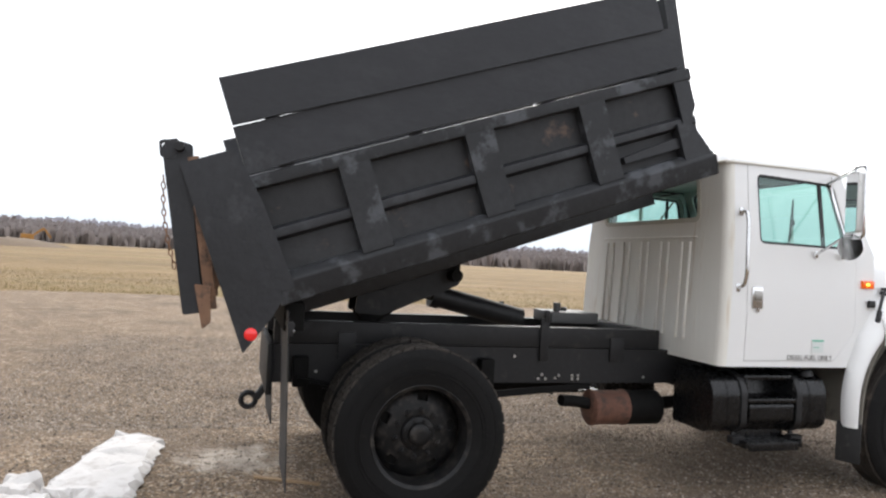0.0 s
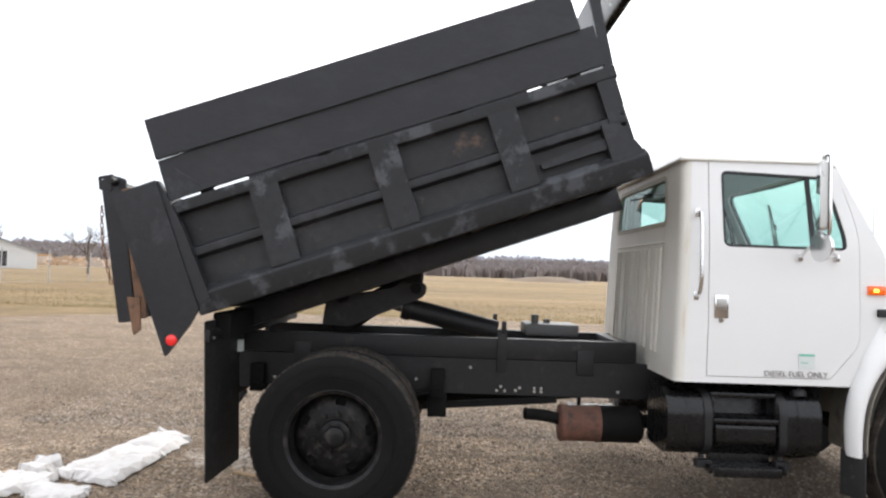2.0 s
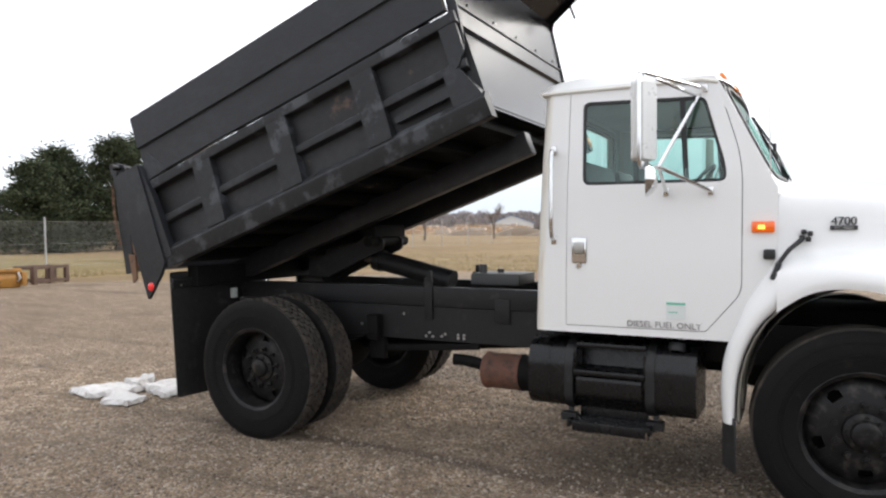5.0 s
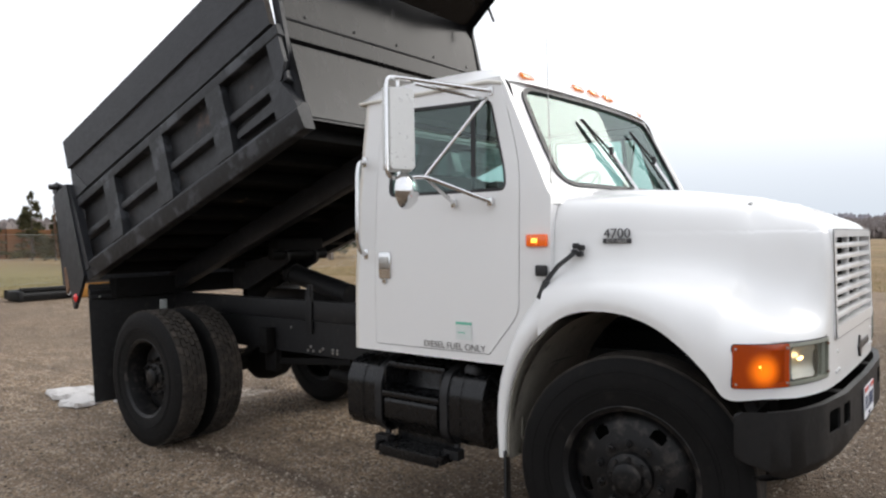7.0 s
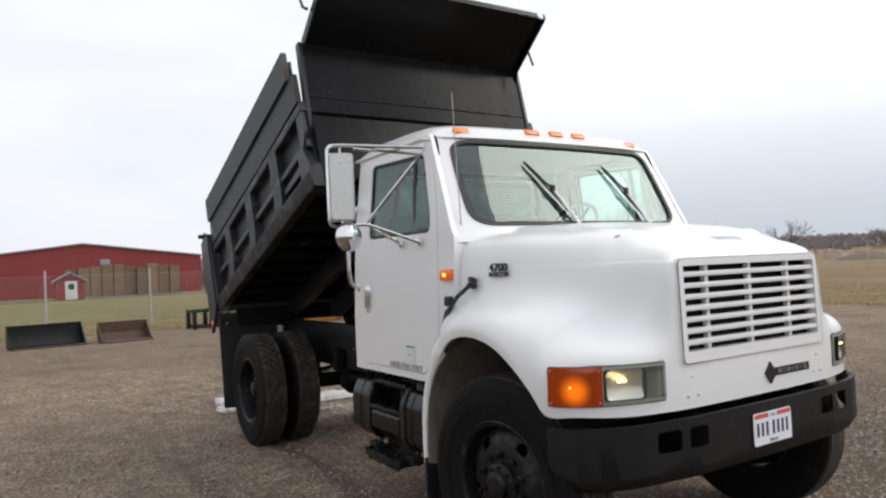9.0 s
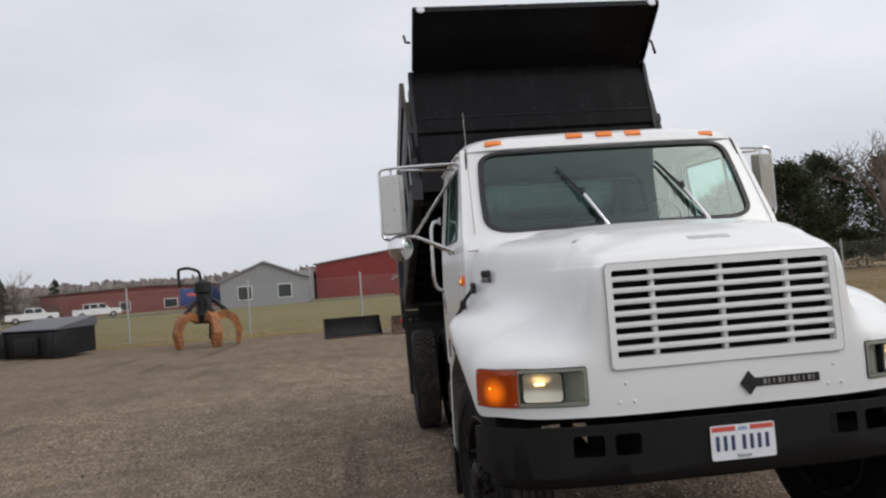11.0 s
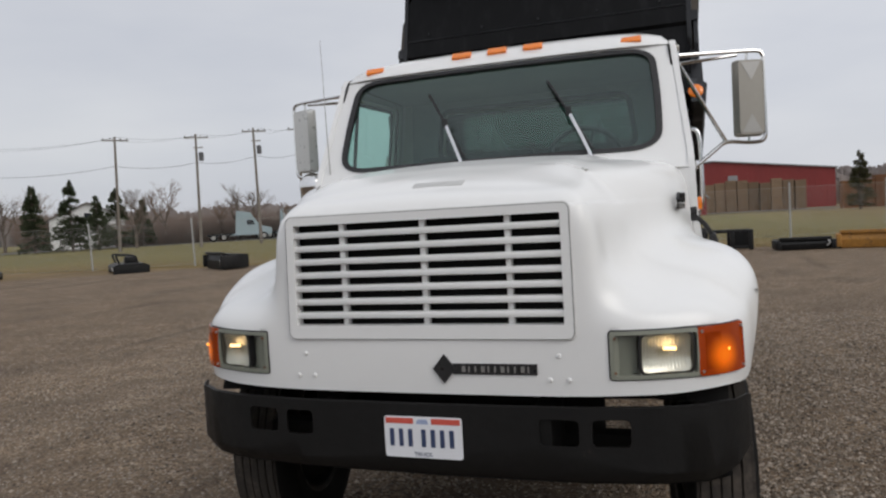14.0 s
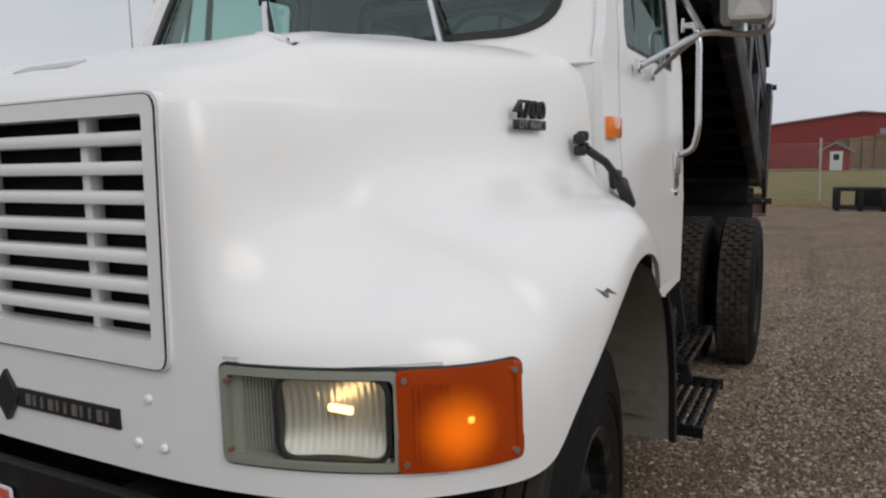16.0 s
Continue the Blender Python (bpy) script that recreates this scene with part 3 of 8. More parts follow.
# cabin: floor, firewall, dash, seats, steering wheel, lining
bm = B()
box(bm, (2.85, 0, 0.955), (1.22, 2.02, 0.04), 0.01)
part("cab_floor", bm, UNDER, truck)
bm = B()
box(bm, (3.50, 0, 1.38), (0.05, 2.0, 0.86), 0.0)
part("firewall", bm, GAP, truck)
bm = B()
sheet(bm, [(3.46, 1.15), (3.596, 1.15), (3.598, 1.74), (3.585, 1.785), (3.545, 1.81), (3.46, 1.81)], [], 2.072, lambda a, b, d: (a, d - 1.036, b), [])
bmesh.ops.bisect_plane(bm, geom=bm.verts[:] + bm.edges[:] + bm.faces[:], plane_co=(0, 0.8, 0), plane_no=(0, 1, 0))
bmesh.ops.bisect_plane(bm, geom=bm.verts[:] + bm.edges[:] + bm.faces[:], plane_co=(0, -0.8, 0), plane_no=(0, 1, 0))
part("cowl", bm, WHITE, truck, "white cowl below the windshield")
bm = B()
sheet(bm, fillet([(3.08, 1.45), (3.47, 1.45), (3.47, 1.80), (3.30, 1.82), (3.12, 1.74)], 0.05), [], 1.94, lambda a, b, d: (a, d - 0.97, b))
part("dashboard", bm, CABIN, truck, "grey dashboard")
bm = B()
ring = [(0.225 * math.cos(t), 0.225 * math.sin(t)) for t in (2 * math.pi * k / 28 for k in range(29))]
wheel_m = Matrix.Translation((2.98, 0.44, 1.86)) @ Matrix.Rotation(radians(-52), 4, "Y")
tube(bm, [wheel_m @ Vector((a, b, 0)) for a, b in ring], 0.014, 8, False)
for t in (0.3, 2.8, 4.7):
    tube(bm, [wheel_m @ Vector((0, 0, -0.02)), wheel_m @ Vector((0.22 * math.cos(t), 0.22 * math.sin(t), 0))], 0.011, 6)
tube(bm, [wheel_m @ Vector((0, 0, 0)), (3.3, 0.44, 1.6)], 0.035, 10)
part("steering_wheel", bm, SEAT, truck, "dark two-tone steering wheel")
for y, w in ((0.44, 0.5), (-0.40, 0.85)):
    bm = B()
    box(bm, (2.70, y, 1.36), (0.5, w, 0.16), 0.05)
    seat = part("cab_seat", bm, SEAT, truck, "dark vinyl cab seat")
    bm = B()
    box(bm, (0, 0, 0), (0.13, w, 0.62), 0.05, Matrix.Translation((2.45, y, 1.70)) @ Matrix.Rotation(radians(-9), 4, "Y"))
    part("backrest", bm, SEAT, seat)
bm = B()
sheet(bm, fillet([(-0.97, 0.97), (0.97, 0.97), (0.97, 2.42), (-0.97, 2.42)], 0.0), [grow(REAR_WIN, 0.01)], 0.01, lambda a, b, d: back_place(a, b, d + 0.035))
box(bm, (2.80, 0, 2.405), (0.98, 1.90, 0.012), 0.0)
lining = part("cabin_lining", bm, CABIN_LIGHT, truck)
bm = B()
sheet(bm, grow(REAR_WIN, 0.025), [grow(REAR_WIN, -0.012)], 0.012, lambda a, b, d: back_place(a, b, d + 0.046))
part("inner_seal", bm, SEAL, lining)
for s in (-1, 1):
    bm = B()
    sheet(bm, grow(DOOR, -0.03), [grow(WINDOW, 0.012)], 0.012, side_place(s, -0.06), CUTS)
    part("door_lining", bm, CABIN_LIGHT, truck)

# ---- hood and front fenders ----
HW = [(3.6, 1.015), (3.75, 0.998), (3.92, 0.972), (4.15, 0.895), (4.35, 0.80), (4.5, 0.735)]
HC = [(3.6, 0.73), (4.2, 0.64), (4.6, 0.55)]
ZT = [(3.6, 1.822), (4.0, 1.803), (4.3, 1.765), (4.5, 1.716), (4.62, 1.676)]
SIDE = [  # x, arch edge, crest, foot of the hood's side (across and height), two heights up the side
    (3.60, 1.12, 1.130, 1.330, 1.045, 1.405, 1.50, 1.645), (3.75, 1.225, 1.145, 1.368, 1.025, 1.430, 1.50, 1.645), (3.95, 1.257, 1.155, 1.378, 1.000, 1.437, 1.505, 1.64),
    (4.15, 1.215, 1.155, 1.350, 0.955, 1.430, 1.50, 1.625), (4.30, 1.108, 1.145, 1.292, 0.905, 1.402, 1.475, 1.60), (4.40, 0.99, 1.135, 1.235, 0.875, 1.365, 1.44, 1.585)]
FLARE = [(3.6, 0.0), (3.85, 0.028), (4.2, 0.030), (4.42, 0.0)]
CENTRE = [3.6, 3.72, 3.88, 4.04, 4.16, 4.24, 4.30, 4.36, 4.41, 4.45, 4.485, 4.515, 4.545, 4.57]
cols = []
for x, zb, yc, zc, yv, zv, z4, z5 in SIDE:
    hw, hc, zt = lerp(HW, x), lerp(HC, x), lerp(ZT, x)
    f = (x - 3.6) / 0.8
    fl = ease(FLARE, x)
    cols.append([(x, 1.178 + fl - 0.012 * max(0, f - 0.8) / 0.2, zb), (x, 1.18 + fl - 0.01 * max(0, f - 0.8) / 0.2, zb + 0.05), (x, yc, max(zc, zb + 0.1)), (x, yv, zv), (x, hw, z4), (x, hw - 0.012 - 0.025 * f, z5), (x, hw - 0.06 - 0.03 * f, zt - 0.066), (x, hc, zt - 0.012 + 0.004 * f)])
cols += [
    [(4.445, 1.15, 0.93), (4.455, 1.158, 1.03), (4.45, 1.135, 1.18), (4.435, 0.925, 1.315), (4.44, 0.768, 1.405), (4.445, 0.725, 1.57), (4.43, 0.675, 1.66), (4.40, 0.59, 1.735)],
    [(4.545, 1.10, 0.928), (4.552, 1.105, 1.03), (4.545, 1.08, 1.18), (4.515, 0.885, 1.28), (4.525, 0.735, 1.37), (4.53, 0.69, 1.57), (4.51, 0.65, 1.652), (4.47, 0.575, 1.715)],
    [(4.657, 0.95, 0.923), (4.66, 0.95, 1.03), (4.652, 0.935, 1.178), (4.61, 0.835, 1.25), (4.60, 0.70, 1.36), (4.60, 0.662, 1.57), (4.575, 0.625, 1.648), (4.53, 0.56, 1.695)],
    [(4.718, 0.76, 0.92), (4.722, 0.76, 1.03), (4.718, 0.75, 1.172), (4.695, 0.705, 1.25), (4.672, 0.665, 1.39), (4.66, 0.638, 1.575), (4.63, 0.60, 1.645), (4.58, 0.545, 1.682)],
    [(4.735, 0.63, 0.918), (4.737, 0.63, 1.03), (4.735, 0.63, 1.17), (4.728, 0.628, 1.27), (4.722, 0.622, 1.42), (4.708, 0.605, 1.585), (4.675, 0.57, 1.642), (4.62, 0.52, 1.674)],
    [(4.741, 0.48, 0.916), (4.743, 0.48, 1.03), (4.741, 0.48, 1.16), (4.739, 0.48, 1.29), (4.735, 0.48, 1.44), (4.722, 0.48, 1.60), (4.69, 0.46, 1.645), (4.64, 0.43, 1.67)],
    [(4.744, 0.24, 0.915), (4.746, 0.24, 1.03), (4.744, 0.24, 1.16), (4.742, 0.24, 1.29), (4.738, 0.24, 1.44), (4.726, 0.24, 1.605), (4.695, 0.23, 1.65), (4.65, 0.22, 1.674)],
    [(4.745, 0, 0.915), (4.747, 0, 1.03), (4.745, 0, 1.16), (4.743, 0, 1.29), (4.739, 0, 1.44), (4.727, 0, 1.607), (4.697, 0, 1.652), (4.655, 0, 1.676)]]


def spline(pts, n):
    """A natural cubic spline through points, n steps from each to the next."""
    p = np.array(pts, float)
    h = np.maximum(np.linalg.norm(np.diff(p, axis=0), axis=1), 1e-4) ** 0.7
    m = len(p)
    a, r = np.zeros((m, m)), np.zeros((m, 3))
    a[0, 0] = a[-1, -1] = 1
    for i in range(1, m - 1):
        a[i, i - 1:i + 2] = h[i - 1], 2 * (h[i - 1] + h[i]), h[i]
        r[i] = 6 * ((p[i + 1] - p[i]) / h[i] - (p[i] - p[i - 1]) / h[i - 1])
    c = np.linalg.solve(a, r)
    out = []
    for i in range(m - 1):
        for k in range(n):
            t = k / n * h[i]
            u = h[i] - t
            out.append((c[i] * u ** 3 + c[i + 1] * t ** 3) / (6 * h[i]) + (p[i] / h[i] - c[i] * h[i] / 6) * u + (p[i + 1] / h[i] - c[i + 1] * h[i] / 6) * t)
    return out + [p[-1]]


flip = np.array((1, -1, 1))
NR, NC = 10, 8
half = []
for c, xc in zip(cols, CENTRE):
    top = (xc, 0.0, lerp(ZT, xc) + 0.02)
    e = c[-1]
    mid = ((e[0] + top[0]) / 2, e[1] / 2, lerp(ZT, (e[0] + top[0]) / 2) + 0.014)
    line = [np.array(q, float) for q in (*c, mid, top)]
    full = line + [q * flip for q in line[-2::-1]]
    half.append(spline(full, NR)[:(len(line) - 1) * NR + 1])
across = []
for j in range(len(half[0])):
    line = [col[j] for col in half]
    full = line + [q * flip for q in line[-2::-1]]
    across.append(spline(full, NC)[:(len(line) - 1) * NC + 1])
net = np.array(across)


def relaxed(g, k):
    """The net with each point drawn towards its neighbours; it goes on mirrored past the centre line."""
    p = np.concatenate([g, g[-2:-1] * flip], axis=0)
    p = np.concatenate([p, p[:, -2:-1] * flip], axis=1)
    out = g.copy()
    mean = (p[:-2, 1:-1] + p[2:, 1:-1] + p[1:-1, :-2] + p[1:-1, 2:]) / 4
    out[1:, 1:] = g[1:, 1:] + (mean - g[1:, 1:]) * k
    return out


for _ in range(40):
    net = relaxed(relaxed(net, 0.5), -0.51)
# the fenders flow into the sides with no crease
up = np.arange(net.shape[0])[:, None] / NR
soft_rows = np.clip(np.minimum(up - 1.2, 5.6 - up), 0, 1)
soft_cols = np.clip((net[2 * NR, :, 0] - 3.62) / 0.1, 0, 1) * np.clip((4.46 - net[2 * NR, :, 0]) / 0.15, 0, 1)
mask = (soft_rows * soft_cols[None, :])[:, :, None]
for _ in range(10):
    net = net + (relaxed(net, 0.5) - net) * mask
# raised centre panel of the hood
rim_y = np.interp(net[:, :, 0], (3.6, 4.1, 4.55), (0.66, 0.585, 0.555))
lift = np.clip((rim_y - np.abs(net[:, :, 1])) / 0.06, 0, 1)
lift = lift * lift * (3 - 2 * lift) * np.clip((4.62 - net[:, :, 0]) / 0.75, 0, 1)
net[:, :, 2] += 0.020 * lift * (net[:, :, 2] > 1.6) - 0.006 * (net[:, :, 2] > 1.6)
across = [list(row) for row in net]
bm = B()
for s in (-1, 1):
    surface(bm, [[(q[0], s * abs(q[1]), q[2]) for q in row] for row in across])
gone = [f for f in bm.faces if all(abs(v.co.y) < 0.553 and 1.118 < v.co.z < 1.60 and v.co.x > 4.6 for v in f.verts)]
lampy = [f for f in bm.faces if any(0.975 < v.co.z < 1.146 and (0.70 < abs(v.co.y)) and v.co.x > 4.60 for v in f.verts)]
bmesh.ops.delete(bm, geom=list(set(gone + lampy)), context="FACES")
hood = part("hood", bm, WHITE, truck, "white tilting hood with moulded fenders", 60)
shell = hood.modifiers.new("thickness", "SOLIDIFY")
shell.thickness, shell.offset = 0.012, -1

# rear lips of the fenders, in front of the doors, with their splash flaps
for s in (-1, 1):
    bm = B()
    lip = [(0.50, 3.325, 3.40), (0.62, 3.315, 3.40), (0.75, 3.315, 3.41), (0.87, 3.33, 3.435), (0.98, 3.365, 3.48), (1.075, 3.41, 3.54)]
    rows = []
    for z, x0, x1 in lip[1 if s > 0 else 0:]:
        w = x1 - x0
        rows.append([(x0 + 0.015, s * 1.05, z), (x0, s * 1.10, z), (x0 + 0.025, s * 1.15, z), (x0 + w * 0.6, s * 1.172, z), (x1, s * 1.16, z), (x1 + 0.005, s * 1.06, z)])
    rows.append([(3.44, s * 1.05, 1.15), (3.43, s * 1.09, 1.16), (3.47, s * 1.14, 1.16), (3.53, s * 1.175, 1.15), (3.585, s * 1.16, 1.11), (3.59, s * 1.06, 1.11)])
    rows.append([(3.52, s * 1.05, 1.27), (3.52, s * 1.08, 1.28), (3.55, s * 1.12, 1.26), (3.578, s * 1.168, 1.20), (3.603, s * 1.16, 1.125), (3.607, s * 1.06, 1.125)])
    rows.append([(3.60, s * 1.035, 1.425), (3.603, s * 1.05, 1.415), (3.604, s * 1.11, 1.362), (3.605, s * 1.165, 1.24), (3.606, s * 1.158, 1.125), (3.61, s * 1.06, 1.125)])
    surface(bm, rows)
    soften(part("fender_lip", bm, WHITE, truck, "white rear edge of the front fender", 180), 2)
    bm = B()
    box(bm, (0, 0, 0), (0.014, 0.17, 0.30), 0.005, Matrix.Translation((3.365, s * 1.10, 0.385)) @ Matrix.Rotation(radians(-s * 26), 4, "Z"))
    if s < 0:
        part("splash_flap", bm, FLAP, truck, "black rubber splash flap")
    # inner fender: pale lining behind the axle, dark ahead of it
    if s < 0:
        LINING = surf("pale_inner_fender", (0.20, 0.185, 0.155), 0.8, var=0.2, s1=3, s2=20, dirt=(0.09, 0.08, 0.07))
    for a0, a1, mat_ in ((22, 95, UNDER), (95, 172, LINING)):
        bm = B()
        rows = []
        for k in range(9):
            a = radians(a0 + (a1 - a0) * k / 8)
            x, z = 4.0 + 0.56 * math.cos(a), 0.60 + 0.66 * math.sin(a)
            rows.append([(x, s * (1.15 if a0 > 90 else 1.08), z), (x, s * 0.80, z + 0.01), (x, s * 0.50, z)])
        surface(bm, rows)
        part("inner_fender", bm, mat_, truck)
    bm = B()
    edge = [(z, x1 + 0.012) for z, _, x1 in lip] + [(1.12, 3.60), (1.22, 3.68)]
    wide = 0.03 if s > 0 else 0.0
    sheet(bm, fillet([(0.72, 0.50 + 4 * wide), (1.165 + wide, 0.50 + 4 * wide), (1.165 + wide, 1.02), (1.13 + wide, 1.20), (0.72, 1.22)], 0.03), [], 0.01, lambda a, b, d: (lerp(edge, b) + d, s * a, b), [("b", z) for z, _ in edge[1:]])
    well = part("wheel_well_panel", bm, bpy.data.materials["pale_inner_fender"], truck, "pale brown inner panel behind the front wheel")
    bm = B()
    rows = [[(lerp(edge, z) + q, s * (y + wide), z) for y, q in ((1.150, 0.012), (1.168, 0.016), (1.172, 0.004), (1.166, -0.004))] for z in ((0.615 if s > 0 else 0.495), 0.62, 0.75, 0.87, 0.98, 1.06, 1.10)]
    surface(bm, rows)
    if s > 0:
        part("edge_strip", bm, SEAL, well)
    bm = B()
    sheet(bm, fillet([(0.80, 0.56 + 4 * wide), (1.06, 0.56 + 4 * wide), (1.06, 0.98), (0.80, 1.04)], 0.05), [], 0.014, lambda a, b, d: (lerp(edge, b) + 0.008 + d, s * a, b), [("b", 0.75), ("b", 0.87)])
    part("pressed_panel", bm, bpy.data.materials["pale_inner_fender"], well)

# grille: raised surround, dark core, bars and uprights
bm = B()
ring_o, ring_i = fillet([(-0.572, 1.122), (0.572, 1.122), (0.568, 1.604), (-0.568, 1.604)], 0.03), fillet([(-0.537, 1.174), (0.537, 1.174), (0.536, 1.570), (-0.536, 1.570)], 0.008)


def front_place(out):
    return lambda a, b, d: (4.742 - 0.012 * (b - 1.1) / 0.5 - 0.055 * (a / 0.6) ** 4 * 0.3 + out - d, a, b)




def flat_place(out):
    return lambda a, b, d: (4.752 - 0.012 * (b - 1.1) / 0.5 + out - d, a, b)


rim_o = grow(ring_o, 0.006)
sheet(bm, ring_o, [ring_i], 0.05, flat_place(0.0))
sheet(bm, rim_o, [grow(ring_o, -0.002)], 0.05, flat_place(-0.006))
grille = part("grille", bm, WHITE, truck, "white horizontal-bar grille")
bm = B()
sheet(bm, grow(ring_i, 0.01), [], 0.01, front_place(-0.05))
part("grille_core", bm, UNDER, grille)
bm = B()
sheet(bm, grow(ring_o, 0.0008), [grow(ring_o, -0.0008)], 0.004, flat_place(0.0004))
part("grille_seam", bm, GAP, grille)
N = 9
for k in range(1, N - 1):
    z = 1.160 + k * (1.583 - 1.160) / (N - 1)
    bm = B()
    box(bm, (4.721 - 0.012 * (z - 1.1) / 0.5, 0, z), (0.05, 1.085, 0.025), 0.008)
    part("grille_bar", bm, WHITE, grille)
for y in (-0.336, 0.0, 0.336):
    bm = B()
    box(bm, (4.700, y, 1.372), (0.03, 0.024, 0.42), 0.006)
    part("grille_upright", bm, WHITE, grille)

# emblem bar, bolts and the hood's air slot
bm = B()
d = 0.042
vs = [(0.072 - d * 1.05, 1.012), (0.072, 1.012 - d * 1.3), (0.072 + d * 1.05, 1.012), (0.072, 1.012 + d * 1.3)]
sheet(bm, vs, [], 0.012, front_place(0.012))
sheet(bm, [(0.105, 0.992), (0.42, 0.992), (0.42, 1.032), (0.105, 1.032)], [], 0.008, front_place(0.008))
emblem = part("front_emblem", bm, BADGE, hood, "dark diamond emblem with a long bar")
for k in range(11):
    bm = B()
    y = 0.14 + k * 0.0245
    sheet(bm, [(y, 1.001), (y + (0.006 if k % 3 else 0.014), 1.001), (y + (0.006 if k % 3 else 0.014), 1.023), (y, 1.023)], [], 0.003, front_place(0.0105))
    part("emblem_mark", bm, STEEL, emblem)
for s in (-1, 1):
    for y, z in ((0.51, 1.062), (0.475, 0.975), (0.545, 0.975)):
        bm = B()
        lathe(bm, [(0, 0.009), (0.007, 0.007), (0.0095, 0.0)], 10, pose(4.742, s * y, z, 0, 0, -90))
        part("bolt_head", bm, WHITE, hood)
bm = B()
box(bm, (0, 0, 0), (0.045, 0.21, 0.010), 0.003, Matrix.Translation((4.572, 0.03, 1.7015)) @ Matrix.Rotation(radians(24), 4, "Y"))
part("hood_slot", bm, surf("grey_slot", (0.5, 0.5, 0.49), 0.5), hood)

# headlamp units, laid on the hood's curved corner
LINE = [q for q in across[NR][::-1] if q[0] > 4.3]      # from the middle outward at lamp height
SPAN = [0.0]
for p, q in zip(LINE, LINE[1:]):
    SPAN.append(SPAN[-1] + math.hypot(p[0] - q[0], p[1] - q[1]))
AT_Y = [(q[1], a) for q, a in zip(LINE, SPAN)]
AT_X = [(-q[0], a) for q, a in zip(LINE, SPAN)]
UP = [row[::-1] for row in across[:2 * NR + 1]]


def on_hood(s, out):
    """a: length round the corner from the middle, b: height, d: inward."""
    def place(a, b, d):
        i = max(0, min(len(SPAN) - 2, sum(1 for k in SPAN if k <= a) - 1))
        t = (a - SPAN[i]) / (SPAN[i + 1] - SPAN[i])
        ends = []
        for k in (i, i + 1):
            col = [row[k] for row in UP]
            zs = [(q[2], n) for n, q in enumerate(col)]
            f = lerp(zs, b)
            n = min(int(f), len(col) - 2)
            ends.append(col[n] + (col[n + 1] - col[n]) * (f - n))
        p = ends[0] + (ends[1] - ends[0]) * t
        w = LINE[i + 1] - LINE[i]
        ln = math.hypot(w[0], w[1])
        nx, ny = w[1] / ln, -w[0] / ln
        return (p[0] + nx * (out - d), s * (p[1] + ny * (out - d)), b)
    return place


